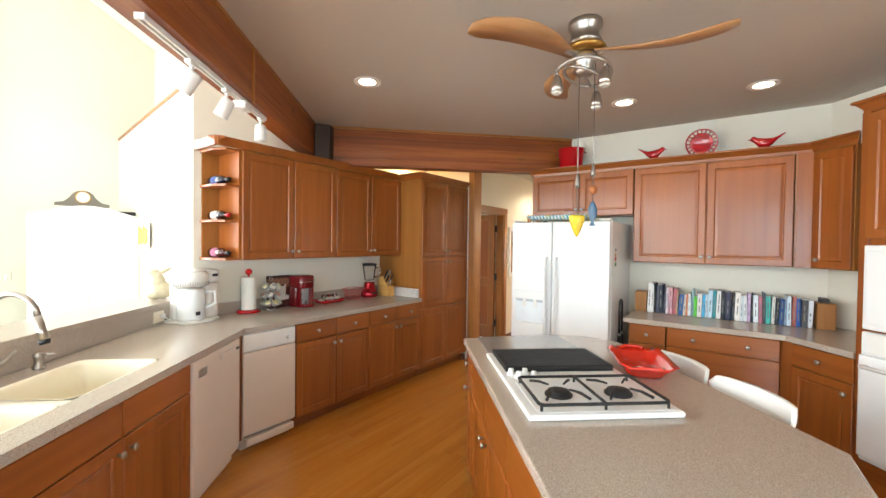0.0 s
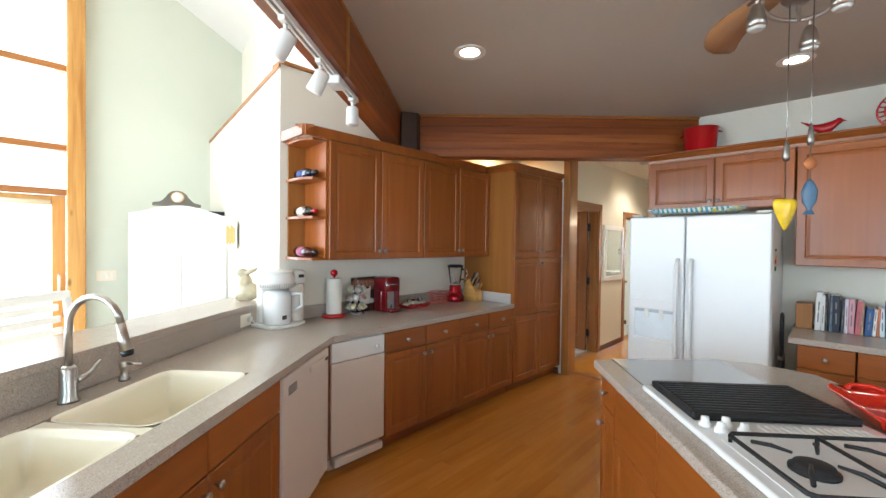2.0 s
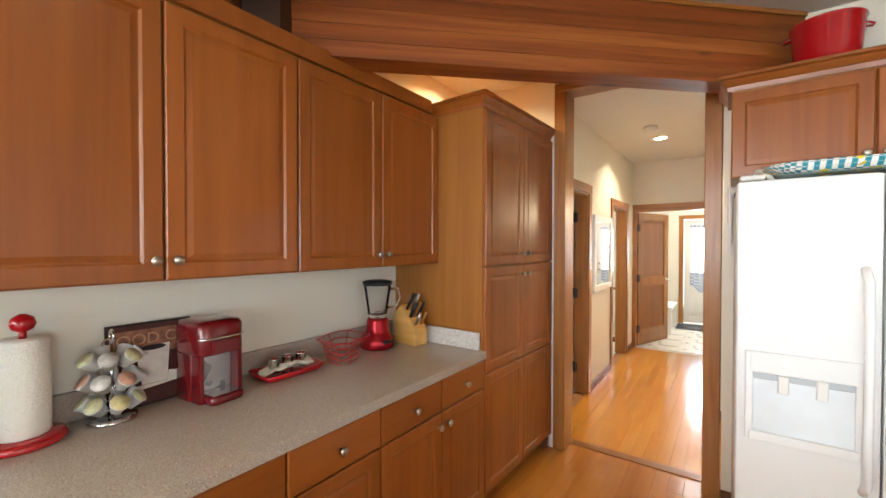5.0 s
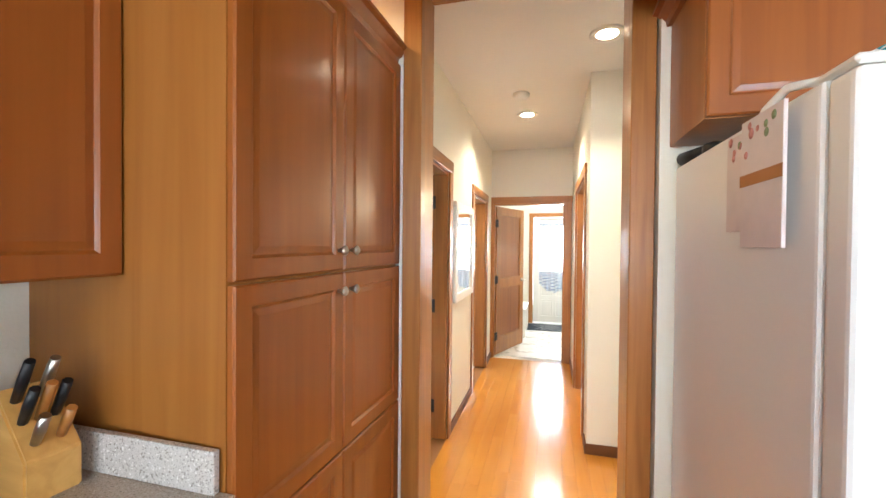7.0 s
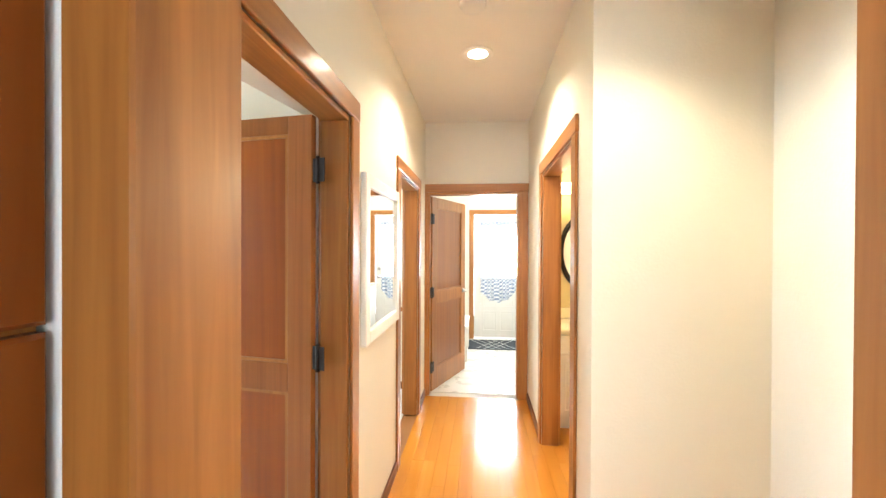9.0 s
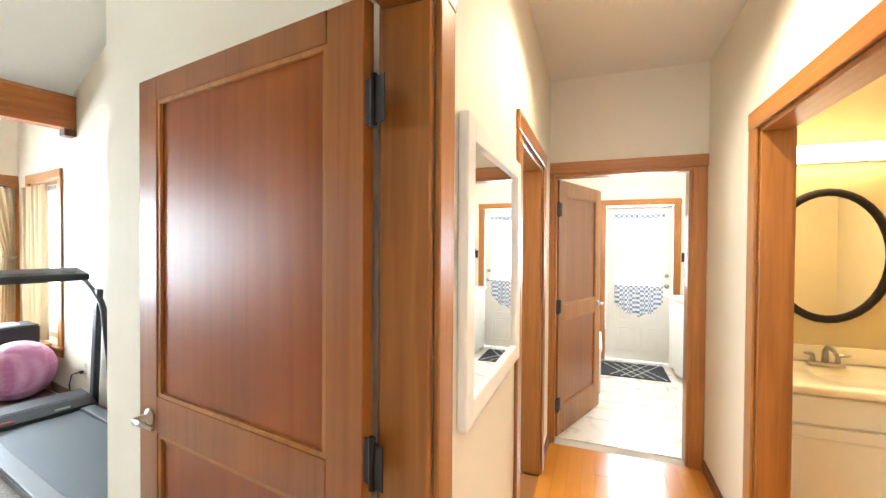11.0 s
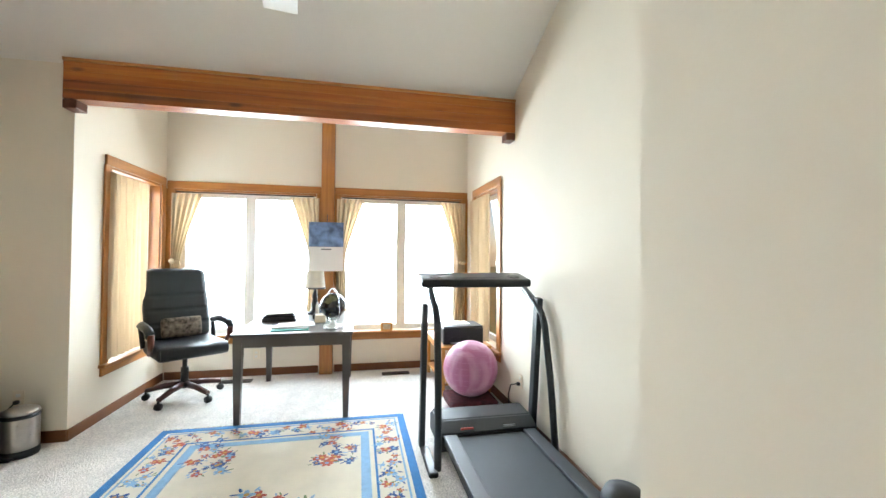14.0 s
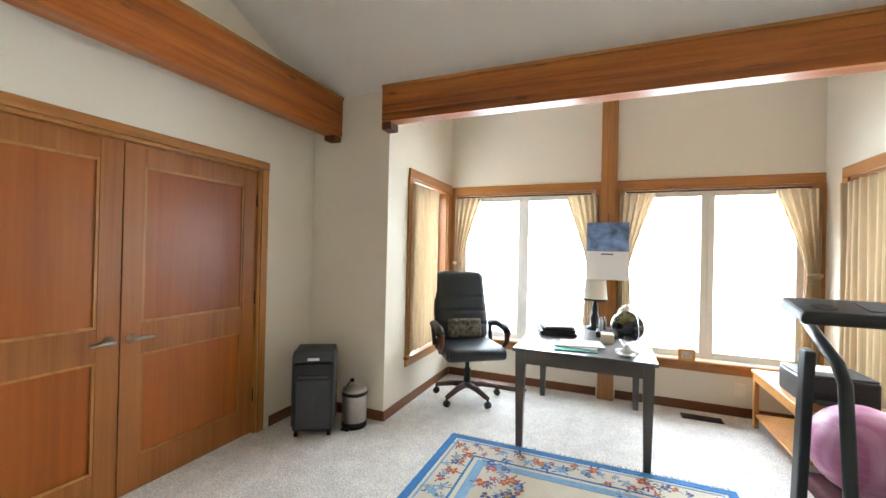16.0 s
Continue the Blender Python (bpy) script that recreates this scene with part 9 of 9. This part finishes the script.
for k in range(20):
    a = radians(k * 18)
    tube(bm, [(0.086 * math.cos(a), 0.086 * math.sin(a), 0.007), (0.116 * math.cos(a), 0.116 * math.sin(a), 0.012)], 0.0055, 5)
part("pierced_bars", bm, RED, rp)
# on and beside the refrigerator
fp = thing("patterned_tray", Matrix.Translation((-1.40, 3.90, 1.772)), "blue, white and yellow woven tray on top of the refrigerator", "tray")
def zig_mat():
    m, t, b = base_mat("zigzag_weave", 0.7)
    tc = t.nodes.new("ShaderNodeTexCoord")
    w_ = t.nodes.new("ShaderNodeTexChecker")
    w_.inputs["Scale"].default_value = 62
    w_.inputs["Color1"].default_value, w_.inputs["Color2"].default_value = (*rgb("e4e2da"), 1), (*rgb("2b8a9a"), 1)
    v = t.nodes.new("ShaderNodeTexVoronoi")
    v.inputs["Scale"].default_value = 45
    mx = t.nodes.new("ShaderNodeMix")
    mx.data_type = "RGBA"
    r = t.nodes.new("ShaderNodeMath")
    r.operation, r.inputs[1].default_value = "GREATER_THAN", 0.82
    sx = t.nodes.new("ShaderNodeSeparateColor")
    t.links.new(v.outputs["Color"], sx.inputs[0])
    t.links.new(sx.outputs[0], r.inputs[0])
    t.links.new(tc.outputs["Object"], w_.inputs["Vector"])
    t.links.new(tc.outputs["Object"], v.inputs["Vector"])
    t.links.new(r.outputs[0], mx.inputs[0])
    t.links.new(w_.outputs["Color"], mx.inputs[6])
    mx.inputs[7].default_value = (*rgb("d9c13a"), 1)
    t.links.new(mx.outputs[2], b.inputs["Base Color"])
    return m
part("tray", shell([rounded(0.27, 0.11, 0.08, 0.0), rounded(0.33, 0.15, 0.10, 0.035), rounded(0.325, 0.145, 0.10, 0.037), rounded(0.265, 0.105, 0.08, 0.006)]), zig_mat(), fp)
part("paper", merge(B(), box(B(), -0.12, -0.07, 0.03, 0.10, 0.08, 0.034), Matrix.Rotation(radians(-14), 4, "Y") @ Matrix.Rotation(radians(20), 4, "Z")), WHITE_P, fp)
wv = thing("white_cord", Matrix.Translation((-1.70, 3.86, 1.775)), "white looped cable on top of the refrigerator", "cable")
part("loop", tube(B(), [(-0.06, 0.29, -0.014), (-0.055, 0.27, 0.025), (-0.04, 0.21, 0.055), (-0.02, 0.14, 0.04), (0.0, 0.06, -0.012)], 0.010, 8), WHITE_P, wv)
bt = thing("black_stick", Matrix.Translation((0, 0, 0)), "black rod lying on the refrigerator's back edge", "rod")
part("rod", tube(B(), [(-1.80, 4.605, 1.778), (-1.80, 4.59, 1.778), (-1.765, 4.45, 1.776)], [0.016, 0.024, 0.022], 12), BLACK, bt)
part("pivot", lathe(B(), [(0.030, 1.7515), (0.036, 1.757), (0.036, 1.785), (0.030, 1.792), (0, 1.793)], (-1.758, 4.425, 0), 18), BLACK, bt)
part("screw", tube(B(), [(-1.758, 4.425, 1.793), (-1.758, 4.425, 1.798)], 0.012, 8), CHROME, bt)
FLO = plain("floral_paper", rgb("dcd2d2"), 0.7, vary=0.05, scale=14)
for y0, w_, z1, z0, k in ((4.075, 0.11, 1.73, 1.505, 0), (3.942, 0.165, 1.742, 1.468, 1)):
    np_ = thing("hanging_notepad", Matrix.Translation((-1.8262, y0, 0)), "floral notepad hanging on the refrigerator's side", "notepad", "fridge notepads")
    part("pad", box(B(), -0.008 - 0.012 * k, -w_ / 2, z0, -0.0005 - 0.012 * k, w_ / 2, z1, 0.001), FLO, np_)
    bm, bm2 = B(), B()
    for i in range(7):
        cy, cz = rng.uniform(-w_ * 0.4, w_ * 0.4), z1 - rng.uniform(0.01, 0.075)
        lathe(bm if i % 3 else bm2, [(rng.uniform(0.006, 0.012), 0), (0, 0.0008)], seg=9, m=Matrix.Translation((-0.0085 - 0.012 * k, cy, cz)) @ Matrix.Rotation(radians(-90), 4, "Y"))
    part("blossoms", bm, plain("blossom_pink", rgb("d8968e"), 0.7, vary=0.2), np_)
    part("leaves", bm2, plain("leaf_green", rgb("93a27a"), 0.7), np_)
    if k:
        part("band", box(B(), -0.0215, -w_ / 2 - 0.002, 1.60, -0.0205, w_ / 2 + 0.002, 1.625), plain("tan_band", rgb("b07a48"), 0.6), np_)
ex = thing("folding_cart", Matrix.Translation((-0.872, 3.93, 0.0)), "black folded hand cart with a looped handle between counter and refrigerator", "hand cart")
_arc = [(0, 0.055 + 0.055 * math.cos(radians(a)), 1.005 + 0.05 * math.sin(radians(a))) for a in range(180, -1, -20)]
part("handle", tube(B(), [(0, 0, 0.70)] + _arc + [(0, 0.11, 0.70)], 0.0095, 10), BLACK, ex)
for y in (0, 0.11):
    part("sleeve", tube(B(), [(0, y, 0.12), (0, y, 0.74)], 0.015, 12), BLACK, ex)
    part("collar", tube(B(), [(0, y, 0.741), (0, y, 0.765)], 0.0165, 12), STEEL, ex)
    part("wheel", lathe(B(), [(0.03, -0.011), (0.048, -0.011), (0.05, -0.007), (0.05, 0.007), (0.048, 0.011), (0.03, 0.011)], seg=20, m=Matrix.Translation((0, y, 0.05)) @ Matrix.Rotation(radians(90), 4, "Y")), BLACK, ex)
part("crossbar", box(B(), -0.012, -0.02, 0.10, 0.012, 0.13, 0.13, 0.004), DGREY, ex)
part("axle", tube(B(), [(0, -0.01, 0.05), (0, 0.12, 0.05)], 0.006, 8), STEEL, ex)
part("fork", box(B(), -0.008, 0.045, 0.045, 0.008, 0.065, 0.11, 0.002), DGREY, ex)
mg = thing("fridge_magnet", Matrix.Translation((-0.916, 3.93, 1.42)), "colourful parrot-shaped magnet on the refrigerator's side", "magnet")
for c, z, r_ in (("b23a2a", 0.0, 0.02), ("3f7a3a", -0.05, 0.018), ("c9a02c", 0.035, 0.014), ("2f2a28", 0.08, 0.010)):
    part("piece", lathe(B(), [(r_, 0), (r_ * 0.9, 0.008), (0, 0.010)], seg=10, m=Matrix.Translation((0.0, 0, z)) @ Matrix.Rotation(radians(90), 4, "Y")), plain("magnet_" + c, rgb(c), 0.4), mg)
# round lamp and plates in the great room ceiling
gl_ = thing("recessed_lamp", Matrix.Translation((-4.4, 1.55, 5.34 - 0.775 - 0.004)) @ Matrix.Rotation(radians(-26.57), 4, "X"), "recessed lamp in the great room's sloping ceiling", "ceiling lamp", "recessed ceiling lamps")
part("trim_ring", lathe(B(), [(0.06, 0.0), (0.09, 0.0), (0.09, -0.006), (0.06, -0.004)], seg=24), BRASS, gl_)
part("lens", lathe(B(), [(0.06, -0.003), (0, -0.004)], seg=24), WHITE_F, gl_)
sw = thing("wall_switch", Matrix.Translation((-6.615, 0.92, 1.10)), "triple ivory switch plate on the great room wall", "switch")
part("plate", box(B(), 0, -0.09, -0.06, 0.006, 0.09, 0.06, 0.002), ALMOND, sw)
bm = B()
for y in (-0.05, 0, 0.05):
    box(bm, 0.0062, y - 0.012, -0.03, 0.012, y + 0.012, 0.03, 0.002)
part("rockers", bm, WHITE_P, sw)
sw3 = thing("light_switch", run((-1.685, 10.614), (0, -1), 1.33), "dark switch plate beside the outside door", "switch")
part("plate", box(B(), -0.02, 0, -0.055, 0.02, 0.006, 0.055, 0.002), HINGE, sw3)
sw2 = thing("light_switch", run((-2.0, 8.139), (0, -1), 1.10), "ivory switch plate beside the laundry door", "switch")
part("plate", box(B(), -0.03, 0, -0.055, 0.03, 0.006, 0.055, 0.002), ALMOND, sw2)

# ---------------------------------------------------------------- floors, piece by piece
def plank_floor(owner, x0, y0, x1, y1, along_x, wid, mat, seed, cut=None, near=300, centre=(0, 0)):
    """Planks over a rectangle; the nearest are pieces of their own, the rest one joined part."""
    r = random.Random(seed)
    L0, L1, W0_, W1_ = (x0, x1, y0, y1) if along_x else (y0, y1, x0, x1)
    out, meshes = [], {}
    w = W0_
    while w < W1_ - 0.01:
        ww = min(wid, W1_ - w)
        l = L0 - r.uniform(0, 0.9)
        while l < L1:
            ln = r.choice((0.7, 0.9, 1.1, 1.3))
            a, b = max(l, L0), min(l + ln, L1)
            if b - a > 0.03:
                out.append((a, b, w, w + ww))
            l += ln
        w += wid
    if cut:
        out = [p for p in out if cut(*(((p[0] + p[1]) / 2, (p[2] + p[3]) / 2) if along_x else ((p[2] + p[3]) / 2, (p[0] + p[1]) / 2)))]
    key = lambda p: ((p[0] + p[1]) / 2 - (centre[0] if along_x else centre[1])) ** 2 + ((p[2] + p[3]) / 2 - (centre[1] if along_x else centre[0])) ** 2
    out.sort(key=key)
    g = 0.00015
    for a, b, c, d in out[:near]:
        dims = (round(b - a, 2), round(d - c, 3))
        if dims not in meshes:
            bm = B()
            e = 0.0003
            lx, wy = (b - a) / 2 - g, (d - c) / 2 - g
            q = [((-lx, -wy), -0.008), ((-lx + 0, -wy + 0), -0.0015), ((-lx + e, -wy + e), 0.0)]
            rings = []
            for (sx, sy), z in q:
                sx, sy = abs(sx), abs(sy)
                pts = [(-sx, -sy), (sx, -sy), (sx, sy), (-sx, sy)]
                rings.append([bm.verts.new((*((px, py) if along_x else (py, px)), z)) for px, py in pts])
            for u, v in zip(rings, rings[1:]):
                for i in range(4):
                    bm.faces.new((u[i], u[(i + 1) % 4], v[(i + 1) % 4], v[i]))
            bm.faces.new(rings[-1])
            bmesh.ops.recalc_face_normals(bm, faces=bm.faces[:])
            me = bpy.data.meshes.new("plank")
            bm.to_mesh(me)
            bm.free()
            me.materials.append(mat)
            meshes[dims] = me
        ob = new("plank", meshes[dims])
        ob.parent = owner
        ob.location = ((a + b) / 2, (c + d) / 2, 0.0) if along_x else ((c + d) / 2, (a + b) / 2, 0.0)
    if out[near:]:
        bm = B()
        for a, b, c, d in out[near:]:
            cx = (a + g, c + g, b - g, d - g) if along_x else (c + g, a + g, d - g, b - g)
            box(bm, cx[0], cx[1], -0.008, cx[2], cx[3], 0.0)
        tagged(part("far_planks", bm, mat, owner), kind="stuff")


plank_floor(bpy.data.objects["subfloor_kitchen"], -3.3, -4.4, 2.9, 4.83, False, 0.083, FLOOR_K, 3, None, 300, (-1.9, 2.8))
plank_floor(bpy.data.objects["subfloor_hall"], -2.99, 4.842, -1.31, 8.138, False, 0.083, FLOOR_H, 5, None, 160, (-2.4, 6.2))
TILE_R = plain("laundry_tile", rgb("d6d0c4"), 0.28, vary=0.05, scale=5)
_ow = bpy.data.objects["floor_laundry_bed"]
_tb = B()
prism(_tb, [(-0.2245, -0.2245), (0.2245, -0.2245), (0.2245, 0.2245), (-0.2245, 0.2245)], -0.006, 0.001)
_tm = bpy.data.meshes.new("tile")
_tb.to_mesh(_tm)
_tb.free()
_tm.materials.append(TILE_R)
for i in range(5):
    for j in range(6):
        ob = new("tile", _tm)
        ob.parent = _ow
        ob.location = (-3.10 + i * 0.452, 8.47 + j * 0.452, 0.0)
